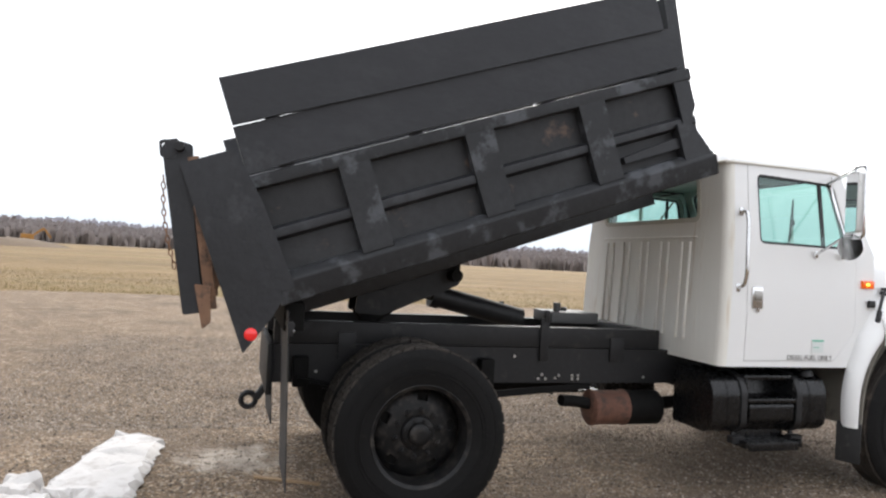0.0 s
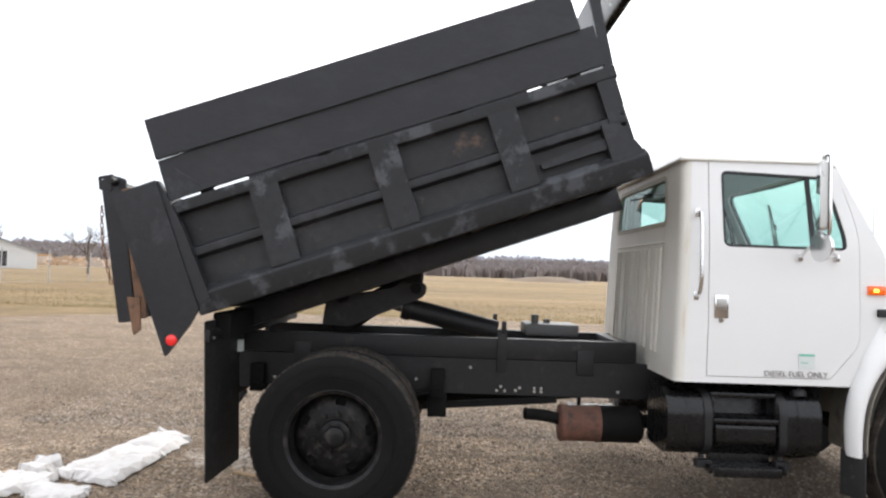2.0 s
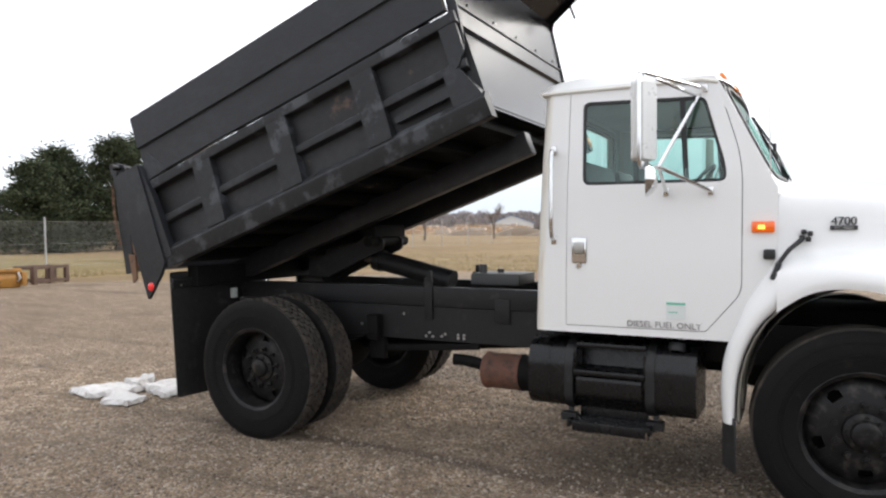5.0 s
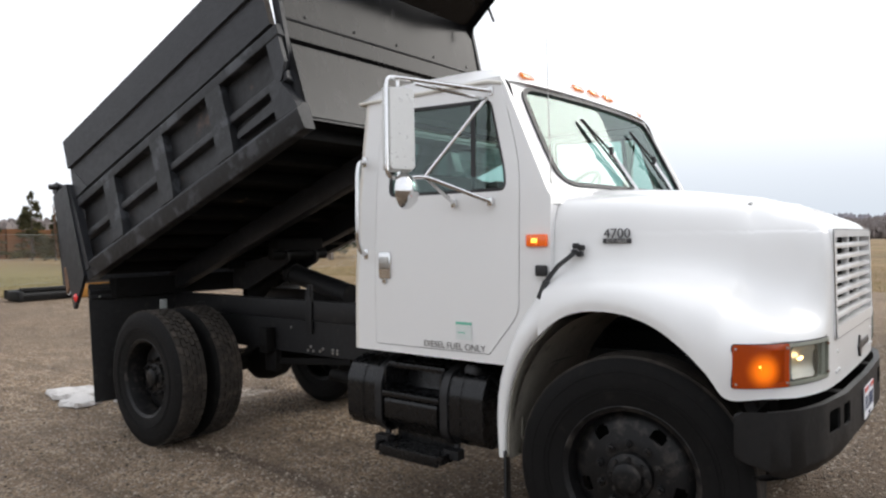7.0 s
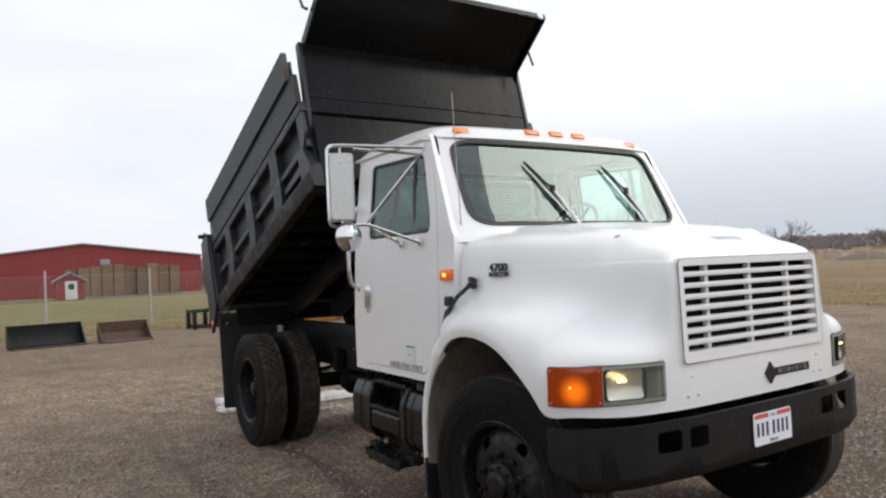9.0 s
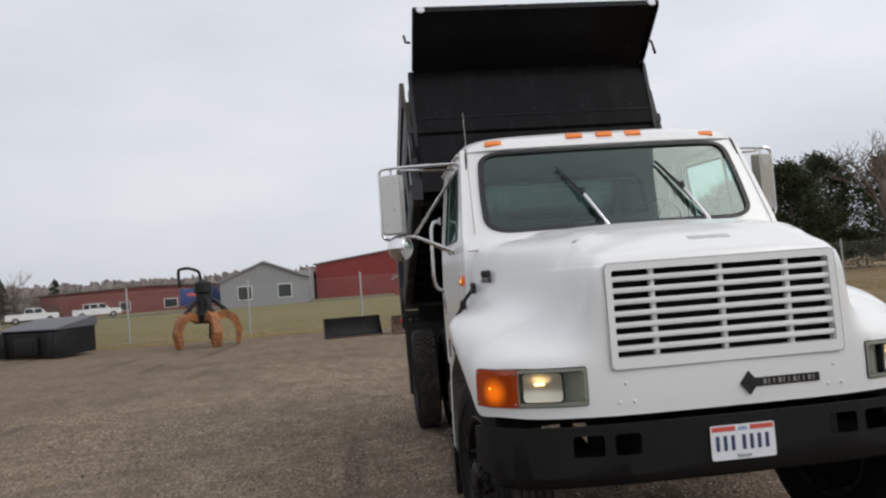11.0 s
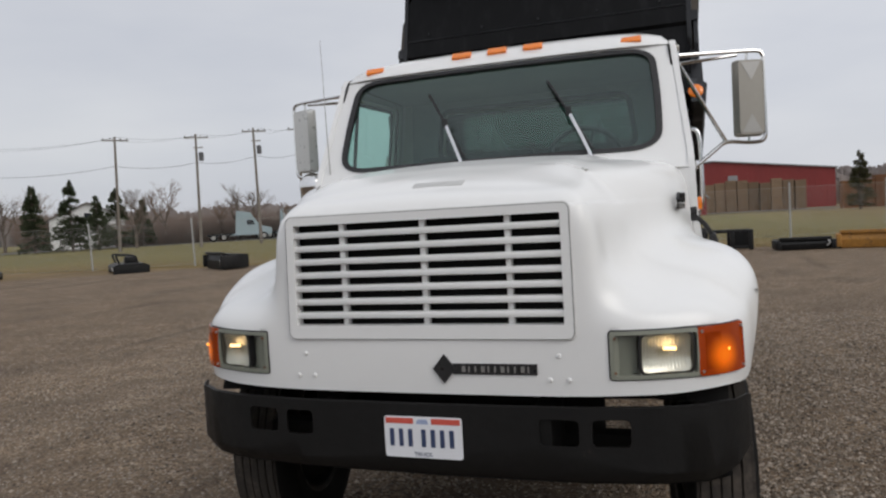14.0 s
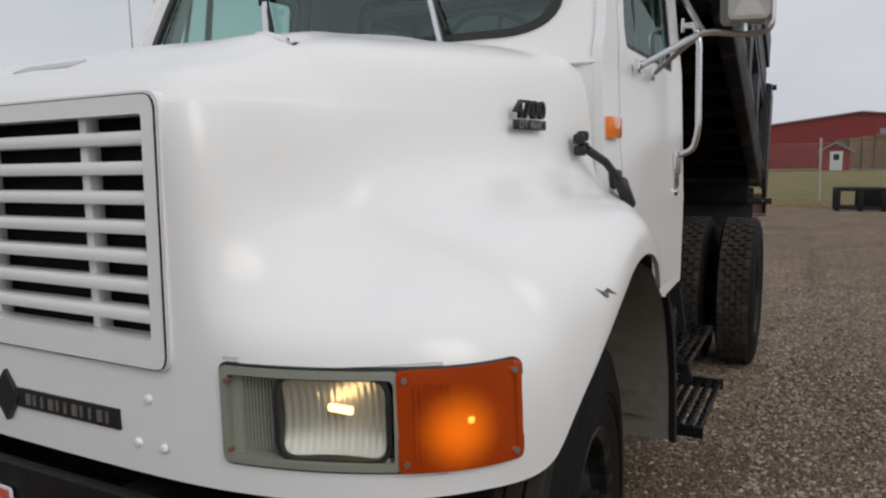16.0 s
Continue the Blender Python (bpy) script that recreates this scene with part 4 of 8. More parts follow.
for s in (-1, 1):
    def at(y):
        return lerp(AT_Y, y)
    zlo, zhi = 0.978, 1.146
    a0, a1, a2, a3, a4, a5 = at(0.69), at(0.708), at(0.795), at(0.972), at(0.988), lerp(AT_X, -4.475) - (0.038 if s > 0 else 0)
    acuts = [("a", a0 + 0.024 * k) for k in range(1, 26)]
    bm = B()
    outer = fillet([(a0, zlo), (a4 + 0.004, zlo), (a4 + 0.004, zhi), (a0, zhi)], 0.012)
    inner = fillet([(a1 - 0.004, zlo + 0.013), (a4 - 0.006, zlo + 0.013), (a4 - 0.006, zhi - 0.013), (a1 - 0.004, zhi - 0.013)], 0.012)
    sheet(bm, outer, [inner], 0.03, on_hood(s, 0.008), acuts)
    unit = part("headlamp_unit", bm, BEZEL, truck, "headlamp in a grey-green bezel beside an amber turn lens")
    bm = B()
    frame_o = fillet([(a0, zlo), (a5, zlo), (a5, zhi), (a0, zhi)], 0.012)
    sheet(bm, grow(frame_o, 0.03), [grow(frame_o, 0.003)], 0.012, on_hood(s, -0.0035), acuts + [("b", 1.03), ("b", 1.09)])
    part("lamp_surround", bm, WHITE, unit)
    bm = B()
    sheet(bm, grow(frame_o, 0.005), [grow(frame_o, -0.004)], 0.03, on_hood(s, 0.003), acuts)
    part("unit_seal", bm, SEAL, unit)
    bm = B()
    sheet(bm, grow(frame_o, 0.02), [], 0.006, on_hood(s, -0.075), acuts)
    part("lamp_back", bm, UNDER, unit)
    # recess that slopes back to the lamp, ribbed
    bm = B()
    sheet(bm, grow(inner, 0.004), [], 0.006, lambda a, b, d: on_hood(s, -0.004 - 0.035 * max(0.0, min(1.0, (a - a1) / (a2 - a1))))(a, b, d), acuts)
    part("bezel_recess", bm, BEZEL, unit)
    n = 12
    for k in range(n):
        a = a1 + 0.016 + k * (a2 - a1 - 0.022) / n
        bm = B()
        dep = -0.002 - 0.035 * (a - a1) / (a2 - a1)
        sheet(bm, [(a, zlo + 0.016), (a + 0.0032, zlo + 0.016), (a + 0.0032, zhi - 0.016), (a, zhi - 0.016)], [], 0.004, on_hood(s, dep))
        part("bezel_rib", bm, BEZEL, unit)
    lampo = fillet([(a2, zlo + 0.014), (a3, zlo + 0.014), (a3, zhi - 0.014), (a2, zhi - 0.014)], 0.03)
    ca, cb, ha, hb = (a2 + a3) / 2, (zlo + zhi) / 2, (a3 - a2) / 2, (zhi - zlo) / 2 - 0.014
    bm = B()
    sheet(bm, grow(lampo, 0.007), [grow(lampo, -0.003)], 0.03, on_hood(s, 0.0), acuts)
    part("lamp_ring", bm, SEAL, unit)
    bm = B()
    rows = []
    for i in range(73):
        u = -1 + i / 36
        rows.append([on_hood(s, -0.006 - 0.034 * max(0.0, 1 - 0.62 * (u * u + w * w)) + 0.0011 * math.cos(u * 48) * (abs(w) < 0.75))(ca + u * ha * 1.02, cb + w * hb * 1.02, 0) for w in (-1 + j / 6 for j in range(13))])
    surface(bm, rows)
    part("headlamp", bm, HEADLAMP, unit, "rectangular headlamp with a fluted lens, dimly lit")
    bm = B()
    sheet(bm, lampo, [], 0.003, on_hood(s, 0.004), acuts)
    part("headlamp_lens", bm, LENS, unit).visible_shadow = False
    bm = B()
    c = Vector(on_hood(s, -0.016)(ca + 0.012, cb + 0.016, 0))
    tube(bm, [c - Vector((0, s * 0.022, 0)), c - Vector((0, s * 0.012, 0)), c + Vector((0, s * 0.012, 0)), c + Vector((0, s * 0.022, 0))], 0.007, 10)
    part("bulb", bm, BULB, unit)
    bm = B()
    turn_o = fillet([(a4, zlo - 0.002), (a5, zlo - 0.002), (a5, zhi + 0.002), (a4, zhi + 0.002)], 0.012)
    sheet(bm, turn_o, [], 0.03, on_hood(s, 0.010), acuts)
    glow_at = Vector(on_hood(s, 0.012)((a4 * 0.50 + a5 * 0.50), 1.045, 0))
    if s > 0:
        glow_at.y *= 0.977
    AMBER = amber_lit("amber_lens_lit_from_inside", glow_at)
    turnlens = part("turn_lens", bm, AMBER, unit, "amber wrap-around turn lens")
    for k in range(7):
        a = a4 + 0.028 + 0.009 * k
        bm = B()
        sheet(bm, [(a, zlo + 0.02), (a + 0.0045, zlo + 0.02), (a + 0.0045, zhi - 0.02), (a, zhi - 0.02)], [], 0.002, on_hood(s, 0.0125))
        part("lens_flute", bm, AMBER, turnlens)
    bm = B()
    c = Vector(on_hood(s, 0.0105)((a4 * 0.42 + a5 * 0.58), 1.062, 0))
    box(bm, c, (0.010, 0.008, 0.010), 0.003)
    part("bulb", bm, AMBER_BULB, turnlens)
    for a, z in ((a4 + 0.013, zlo + 0.014), (a4 + 0.013, zhi - 0.014), (a5 - 0.012, zlo + 0.014), (a5 - 0.012, zhi - 0.014), (a0 + 0.017, zlo + 0.024), (a0 + 0.017, zhi - 0.024)):
        bm = B()
        p, q = Vector(on_hood(s, 0.004)(a, z, 0)), Vector(on_hood(s, 0.0135)(a, z, 0))
        tube(bm, [p, q], 0.005, 8)
        part("lens_screw", bm, STEEL if a > a4 else RUSTBAR, unit)

# side badges and scuffs
for s in (-1, 1):
    bx, by = (3.912, -0.976) if s < 0 else (3.968, 0.934)
    bm = B()
    box(bm, (0, 0, 1.566), (0.132, 0.006, 0.024), 0.003)
    plaque = part("side_badge", bm, BADGE, hood, "dark raised side badge with model figures", m=Matrix.Translation((bx, by, 0)) @ Matrix.Rotation(radians(-s * 14), 4, "Z"))
    side_on = Euler((radians(90), 0, radians(180 if s > 0 else 0))).to_matrix().to_4x4()
    words("4700", 0.062, Matrix.Translation((0, 0.0, 1.581)) @ side_on, BADGE, "badge_figures", plaque, 0.006)
    words("DT 466E", 0.026, Matrix.Translation((0, s * 0.003, 1.5575)) @ side_on, STEEL, "badge_word", plaque, 0.002)
skin = net.reshape(-1, 3)
bm = B()
vs = []
for x, z in ((4.298, 1.236), (4.272, 1.212), (4.263, 1.222), (4.236, 1.214), (4.264, 1.232), (4.280, 1.226)):
    near = skin[np.argmin((skin[:, 0] - x) ** 2 + (skin[:, 2] - z) ** 2 + (skin[:, 1] < 1.0))]
    vs.append(bm.verts.new((x, near[1] + 0.004, z)))
bm.faces.new(vs)
part("paint_chip", bm, LETTER, hood)

# bumper with four tow slots
BX = [(0.0, 4.795), (0.55, 4.785), (0.85, 4.745), (1.0, 4.69), (1.12, 4.60), (1.178, 4.495)]
bm = B()
slots = [fillet([(y0, 0.75), (y1, 0.75), (y1, 0.845), (y0, 0.845)], 0.02) for y0, y1 in ((-0.78, -0.64), (-0.595, -0.475), (0.425, 0.565), (0.61, 0.745))]
sheet(bm, fillet([(-1.178, 0.70), (-1.06, 0.615), (1.06, 0.615), (1.178, 0.70), (1.178, 0.888), (-1.178, 0.888)], [0.03, 0.05, 0.05, 0.03, 0.02, 0.02]), slots, 0.01, lambda a, b, d: (lerp(BX, abs(a)) - d - 0.03 * max(0, (0.66 - b) / 0.045), a, b), [("a", k * 0.04) for k in range(-29, 30)] + [("b", 0.66)])
bumper = part("bumper", bm, surf("worn_black_bumper", (0.009, 0.0087, 0.0087), 0.5, spec=0.3, var=0.3, s1=3, s2=25, dirt=(0.06, 0.045, 0.036), cut=(0.68, 0.82), bump=0.002), truck, "worn black steel bumper with four slots")
ys = [k * 0.1 for k in range(-11, 12)]
for z, w in ((0.62, 0.05), (0.886, 0.025)):
    bm = B()
    for dz in (0.0, -0.01):
        surface(bm, [[(lerp(BX, abs(y)) - 0.004 - q - (0.03 if z < 0.7 else 0), y, z + dz) for y in ys] for q in (0.0, w)])
    part("bumper_flange", bm, bpy.data.materials["worn_black_bumper"], bumper)
bm = B()
for s in (-1, 1):
    box(bm, (4.60, s * 0.43, 0.76), (0.36, 0.08, 0.22), 0.01)
box(bm, (4.50, 0, 0.895), (0.05, 1.9, 0.07), 0.01)
box(bm, (4.45, 0, 0.66), (0.10, 1.7, 0.10), 0.02)
part("bumper_bracket", bm, UNDER, truck)
# number plate
bm = B()
sheet(bm, fillet([(-0.162, 0.687), (0.143, 0.687), (0.143, 0.841), (-0.162, 0.841)], 0.012), [], 0.004, lambda a, b, d: (4.802 - d, a, b))
plate = part("number_plate", bm, PLATE_W, bumper, "white number plate with a red top band")
for a0, a1 in ((-0.155, -0.045), (0.026, 0.136)):
    bm = B()
    sheet(bm, [(a0, 0.815), (a1, 0.815), (a1, 0.836), (a0, 0.836)], [], 0.001, lambda a, b, d: (4.8035 - d, a, b))
    part("plate_band", bm, PLATE_R, plate)
bm = B()
sheet(bm, fillet([(-0.035, 0.815), (0.016, 0.815), (0.008, 0.832), (-0.027, 0.832)], 0.006), [], 0.001, lambda a, b, d: (4.8035 - d, a, b))
part("plate_crest", bm, surf("pale_blue_plate_print", (0.35, 0.42, 0.60), 0.45, var=0.05), plate)
for k in range(7):
    y = -0.143 + k * 0.0365 + (0.016 if k > 2 else 0)
    bm = B()
    box(bm, (4.8033, y + 0.011, 0.762), (0.001, 0.017, 0.066), 0.0)
    part("plate_bar", bm, PLATE_B, plate)
words("TRUCK", 0.022, Matrix.Translation((4.803, -0.01, 0.694)) @ Euler((radians(90), 0, radians(90))).to_matrix().to_4x4(), PLATE_B, "plate_word", plate, 0.0005)
# door lettering and sticker
DL = Euler((radians(90), 0, 0)).to_matrix().to_4x4()
words("DIESEL FUEL ONLY", 0.050, Matrix.Translation((3.005, -1.0605, 0.992)) @ DL, LETTER, "door_lettering", truck, 0.0006)
bm = B()
box(bm, (3.075, -1.0605, 1.095), (0.105, 0.002, 0.095), 0.0)
sticker = part("door_sticker", bm, DECAL_W, truck, "faded green and white door sticker")
bm = B()
box(bm, (3.075, -1.062, 1.135), (0.105, 0.002, 0.014), 0.0)
box(bm, (3.06, -1.062, 1.085), (0.05, 0.002, 0.006), 0.0)
part("sticker_print", bm, DECAL_G, sticker)

# the left half of the cab and hood stands a little closer in than the right
FULL = {"side_badge", "badge_figures", "badge_word", "front_emblem", "emblem_mark", "number_plate", "plate_band", "plate_bar", "plate_word", "door_lettering"}
done = set()
for ob in truck.children_recursive:
    if ob.name.split(".")[0] in FULL or ob.data in done:
        continue
    done.add(ob.data)
    for v in ob.data.vertices:
        p = ob.matrix_basis @ v.co
        if p.y > 0:
            k = ease([(3.9, 0.967), (4.5, 0.977)], p.x)
            low = ease([(1.18, 1.0), (1.48, 0.0)], p.z) * ease([(3.2, 0.0), (3.35, 1.0), (3.6, 1.0), (3.9, 1.1), (4.30, 1.1), (4.66, 0.0)], p.x)   # the fender keeps its width
            if ob.name.startswith("bumper") or ob.parent.name.startswith("bumper"):
                p.y *= lerp([(0.6, 0.995), (1.1, 0.968)], p.y)
                v.co = ob.matrix_basis.inverted() @ p
                continue
            p.y *= k + (1.0 - k) * low
            # its front corner sweeps further back
            p.x -= 0.05 * ease([(3.85, 0.0), (4.36, 1.0), (4.60, 0.0)], p.x) * ease([(0.92, 0.0), (1.10, 1.0)], p.y) * ease([(1.12, 1.0), (1.40, 0.0)], p.z) * (p.z > 0.9)
            v.co = ob.matrix_basis.inverted() @ p

# ---- wheels ----
def tyre_mesh(lug):
    bm = B()
    R, W = 0.538, 0.135
    prof = [(0.292, -0.105), (0.305, -0.118), (0.36, -0.132), (0.42, -0.136), (0.48, -0.130), (0.512, -0.120), (0.528, -0.108), (R - 0.014, -0.09), (R - 0.014, 0.09), (0.528, 0.108),
            (0.512, 0.120), (0.48, 0.130), (0.42, 0.136), (0.36, 0.132), (0.305, 0.118), (0.292, 0.105)]
    lathe(bm, prof, 72, None, True)
    for f in bm.faces:
        f.material_index = 1 if f.calc_center_median().xz.length > 0.520 else 0
    # raised sidewall rings
    for y, r in ((0.1365, 0.405), (0.136, 0.385), (0.131, 0.468), (-0.1365, 0.405)):
        lathe(bm, [(r - 0.004, y - 0.003), (r - 0.002, y + 0.002 * (1 if y > 0 else -1)), (r + 0.002, y + 0.002 * (1 if y > 0 else -1)), (r + 0.004, y - 0.003)], 48)
    n = 44 if lug else 0
    vb = []
    for k in range(n):
        for y, w, off in ((-0.084, 0.038, 0.0), (-0.040, 0.034, 0.5), (0.0, 0.030, 0.1), (0.040, 0.034, 0.55), (0.084, 0.038, 0.25)):
            a = 2 * math.pi * (k + off) / n
            m = Matrix.Rotation(-a, 4, "Y")
            before = set(bm.faces)
            box(bm, (R - 0.013, y, 0), (0.026, w, 0.060 if abs(y) > 0.06 else 0.052), 0.0, m)
            for f in set(bm.faces) - before:
                f.material_index = 1
    if not lug:
        for y in (-0.078, -0.038, 0.0, 0.038, 0.078):
            before = set(bm.faces)
            lathe(bm, [(R - 0.016, y - 0.017), (R, y - 0.015), (R, y + 0.015), (R - 0.016, y + 0.017)], 56)
            for f in set(bm.faces) - before:
                f.material_index = 1
    return bm


def disc_mesh(dish):
    """A ten-stud disc wheel with five round hand holes; dish: how far the disc lies behind the outer rim edge."""
    bm = B()
    lathe(bm, [(0.292, -0.105), (0.30, -0.112), (0.318, -0.118), (0.312, -0.122), (0.290, -0.112), (0.282, -0.07), (0.276, 0.0), (0.282, 0.07), (0.290, 0.110), (0.312, 0.124), (0.318, 0.119), (0.30, 0.112), (0.294, 0.105), (0.287, 0.06), (0.284, 0), (0.287, -0.06)], 56, None, True)
    y = 0.118 - dish
    seg, holes = 120, 5
    rr = [0.284, 0.276, 0.262, 0.248, 0.238, 0.228, 0.218, 0.208, 0.198, 0.188, 0.172]
    yy = [y - 0.055, y - 0.046, y - 0.030, y - 0.020, y - 0.014, y - 0.009, y - 0.005, y - 0.002, y, y + 0.003, y + 0.006]
    grid = [[bm.verts.new((r * math.cos(2 * math.pi * k / seg), q, r * math.sin(2 * math.pi * k / seg))) for k in range(seg)] for r, q in zip(rr, yy)]
    for i in range(len(rr) - 1):
        for k in range(seg):
            rm, am = (rr[i] + rr[i + 1]) / 2, (k + 0.5) / seg * 2 * math.pi
            am = (am + math.pi / holes) % (2 * math.pi / holes) - math.pi / holes
            if ((rm - 0.223) / 0.030) ** 2 + (am * rm / 0.037) ** 2 > 1:
                bm.faces.new((grid[i][k], grid[i][(k + 1) % seg], grid[i + 1][(k + 1) % seg], grid[i + 1][k]))
    rims = [ed for ed in bm.edges if len(ed.link_faces) == 1 and 0.185 < ed.verts[0].co.xz.length < 0.262]
    low = bmesh.ops.extrude_edge_only(bm, edges=rims)
    for v in low["geom"]:
        if isinstance(v, bmesh.types.BMVert):
            v.co.y -= 0.014
    hub = [(0.172, y + 0.006), (0.15, y + 0.012), (0.108, y + 0.012), (0.103, y + 0.035), (0.094, y + 0.042), (0.072, y + 0.046), (0.066, y + 0.072), (0.056, y + 0.080), (0.03, y + 0.082), (0, y + 0.082)]
    lathe(bm, hub, 40)
    for k in range(10):
        a = 2 * math.pi * k / 10
        m = pose(0.142 * math.cos(a), y + 0.01, 0.142 * math.sin(a))
        lathe(bm, [(0.019, 0), (0.019, 0.024), (0.011, 0.026), (0.010, 0.048), (0, 0.048)], 6, m)
    for k in range(8):
        a = 2 * math.pi * (k + 0.5) / 8
        lathe(bm, [(0.011, 0), (0.011, 0.012), (0, 0.012)], 6, pose(0.083 * math.cos(a), y + 0.044, 0.083 * math.sin(a)))
    return bm


def backing_mesh():
    bm = B()
    lathe(bm, [(0.270, -0.045), (0.25, -0.06), (0.20, -0.10), (0.10, -0.11), (0, -0.11)], 28)
    lathe(bm, [(0.270, -0.045), (0.20, -0.05), (0.10, -0.05), (0.0, -0.05)], 28)
    return bm


rub = [RUBBER, TREAD]
lug_t = part("tyre", tyre_mesh(True), rub, truck, sharp=30)
rib_t = part("tyre", tyre_mesh(False), rub, truck, sharp=30)
disc_f = part("wheel", disc_mesh(0.035), RIM, truck)
disc_r = part("wheel", disc_mesh(0.125), RIM, truck)
drum = part("brake_drum", backing_mesh(), UNDER, truck)
wheel_src = (lug_t, rib_t, disc_f, disc_r, drum)


def fit_wheel(disc, tyre, x, y, s, label, spin, steer=0):
    w = new("wheel", disc.data)
    w.parent = truck
    w.matrix_basis = pose(x, y, 0.514, 0, 0, steer) @ Matrix.Rotation(math.pi if s < 0 else 0, 4, "Z") @ Matrix.Rotation(radians(spin), 4, "Y")
    w.matrix_basis = w.matrix_basis @ Matrix.Diagonal((1, 0.94, 1, 1))
    w["label"] = label
    for src, nm in ((tyre, "tyre"), (drum, "brake_drum")):
        t = new(nm, src.data)
        t.parent = w


for s in (-1, 1):
    fit_wheel(disc_f, rib_t, 4.0, s * 0.99, s, "black front wheel with ribbed tyre", 20, 6)
    fit_wheel(disc_r, lug_t, 0.01, s * 1.08, s, "black outer rear dual wheel with lug tyre", 47)
    fit_wheel(disc_r, lug_t, 0.01, s * 0.755, -s, "black inner rear dual wheel with lug tyre", 10)
for o in wheel_src:
    bpy.data.objects.remove(o)

# ---- chassis ----
for s in (-1, 1):
    bm = B()
    rail = [(0, 0), (0.08, 0), (0.08, 0.009), (0.009, 0.009), (0.009, 0.251), (0.08, 0.251), (0.08, 0.26), (0, 0.26)]
    sheet(bm, rail, [], 5.35, lambda a, b, d: (-0.85 + d, s * (0.44 - a), 0.705 + b))
    r = part("frame_rail", bm, CHASSIS, truck, "black steel frame rail")
    for x, z in ((1.10, 0.735), (1.13, 0.765), (1.16, 0.735), (1.24, 0.74), (1.27, 0.76), (1.38, 0.735), (1.38, 0.76), (1.43, 0.735), (1.43, 0.76), (-0.55, 0.78), (-0.4, 0.9), (0.5, 0.8), (0.9, 0.9), (2.0, 0.75)):
        bm = B()
        lathe(bm, [(0.011, 0), (0.011, 0.010), (0, 0.012)], 6, pose(x, s * 0.44, z) @ Matrix.Diagonal((1, s, 1, 1)))
        part("frame_bolt", bm, STEEL if s < 0 else CHASSIS, r)
    bm = B()
    box(bm, (0.645, s * 0.40, 1.045), (2.97, 0.09, 0.15), 0.006)
    sub = part("subframe_rail", bm, CHASSIS, truck, "black hoist subframe rail")
    # rail clamp brackets
    for x in (1.13,):
        bm = B()
        box(bm, (x, s * 0.455, 1.03), (0.07, 0.02, 0.32), 0.004)
        box(bm, (x + 0.01, s * 0.455, 1.205), (0.035, 0.035, 0.09), 0.006)
        part("clamp_bracket", bm, CHASSIS, sub)
    for x in (-0.35, 1.75):
        bm = B()
        box(bm, (x, s * 0.452, 0.96), (0.12, 0.016, 0.18), 0.004)
        part("splice_plate", bm, CHASSIS, sub)
    # leaf springs with hangers
    bm = B()
    for k in range(7):
        half = 0.68 - 0.085 * k
        pts = [(x, s * 0.53, 0.66 - 0.016 * k + 0.10 * (x / 0.7) ** 2) for x in (-half, -half * 0.5, 0, half * 0.5, half)]
        for a, b in zip(pts, pts[1:]):
            beam(bm, a, b, 0.075, 0.012)
    for x in (-0.66, 0.66):
        box(bm, (x, s * 0.50, 0.79), (0.10, 0.09, 0.20), 0.01)
    box(bm, (0, s * 0.53, 0.60), (0.18, 0.11, 0.17), 0.01)
    part("leaf_spring", bm, UNDER, truck)
    bm = B()
    for k in range(6):
        half = 0.62 - 0.07 * k
        pts = [(4.0 + x, s * 0.46, 0.55 - 0.014 * k + 0.08 * (x / 0.6) ** 2) for x in (-half, -half * 0.5, 0, half * 0.5, half)]
        for a, b in zip(pts, pts[1:]):
            beam(bm, a, b, 0.075, 0.012)
    part("front_spring", bm, UNDER, truck)
for x in (-0.80, -0.3, 0.55, 1.3, 2.0, 2.9, 4.35):
    bm = B()
    box(bm, (x, 0, 0.835), (0.08, 0.86, 0.18), 0.01)
    part("cross_member", bm, UNDER, truck)
bm = B()
tube(bm, [(0, -0.95, 0.515), (0, 0.95, 0.515)], 0.075, 14)
lathe(bm, [(0, -0.24), (0.10, -0.22), (0.19, -0.12), (0.21, 0), (0.19, 0.12), (0.10, 0.22), (0, 0.24)], 24, pose(0.03, 0, 0.53))
tube(bm, [(0.2, 0, 0.56), (1.2, 0, 0.62), (2.3, 0, 0.72)], 0.05, 12)
part("rear_axle", bm, UNDER, truck)
bm = B()
beam(bm, (4.0, -0.85, 0.45), (4.0, 0.85, 0.45), 0.10, 0.10, (0, 0, 1), 0.01)
box(bm, (3.85, 0, 0.80), (1.0, 0.62, 0.55), 0.08)
box(bm, (2.95, 0, 0.78), (0.75, 0.45, 0.38), 0.08)
part("engine_block", bm, UNDER, truck)
bm = B()
box(bm, (4.46, 0, 1.06), (0.06, 1.24, 0.90), 0.01)
part("radiator", bm, UNDER, truck)
# torque rod seen under the rails
bm = B()
beam(bm, (0.55, -0.42, 0.60), (1.55, -0.42, 0.68), 0.03, 0.05, (0, 0, 1), 0.006)
box(bm, (0.66, -0.44, 0.62), (0.14, 0.06, 0.18), 0.01)
part("torque_rod", bm, UNDER, truck)
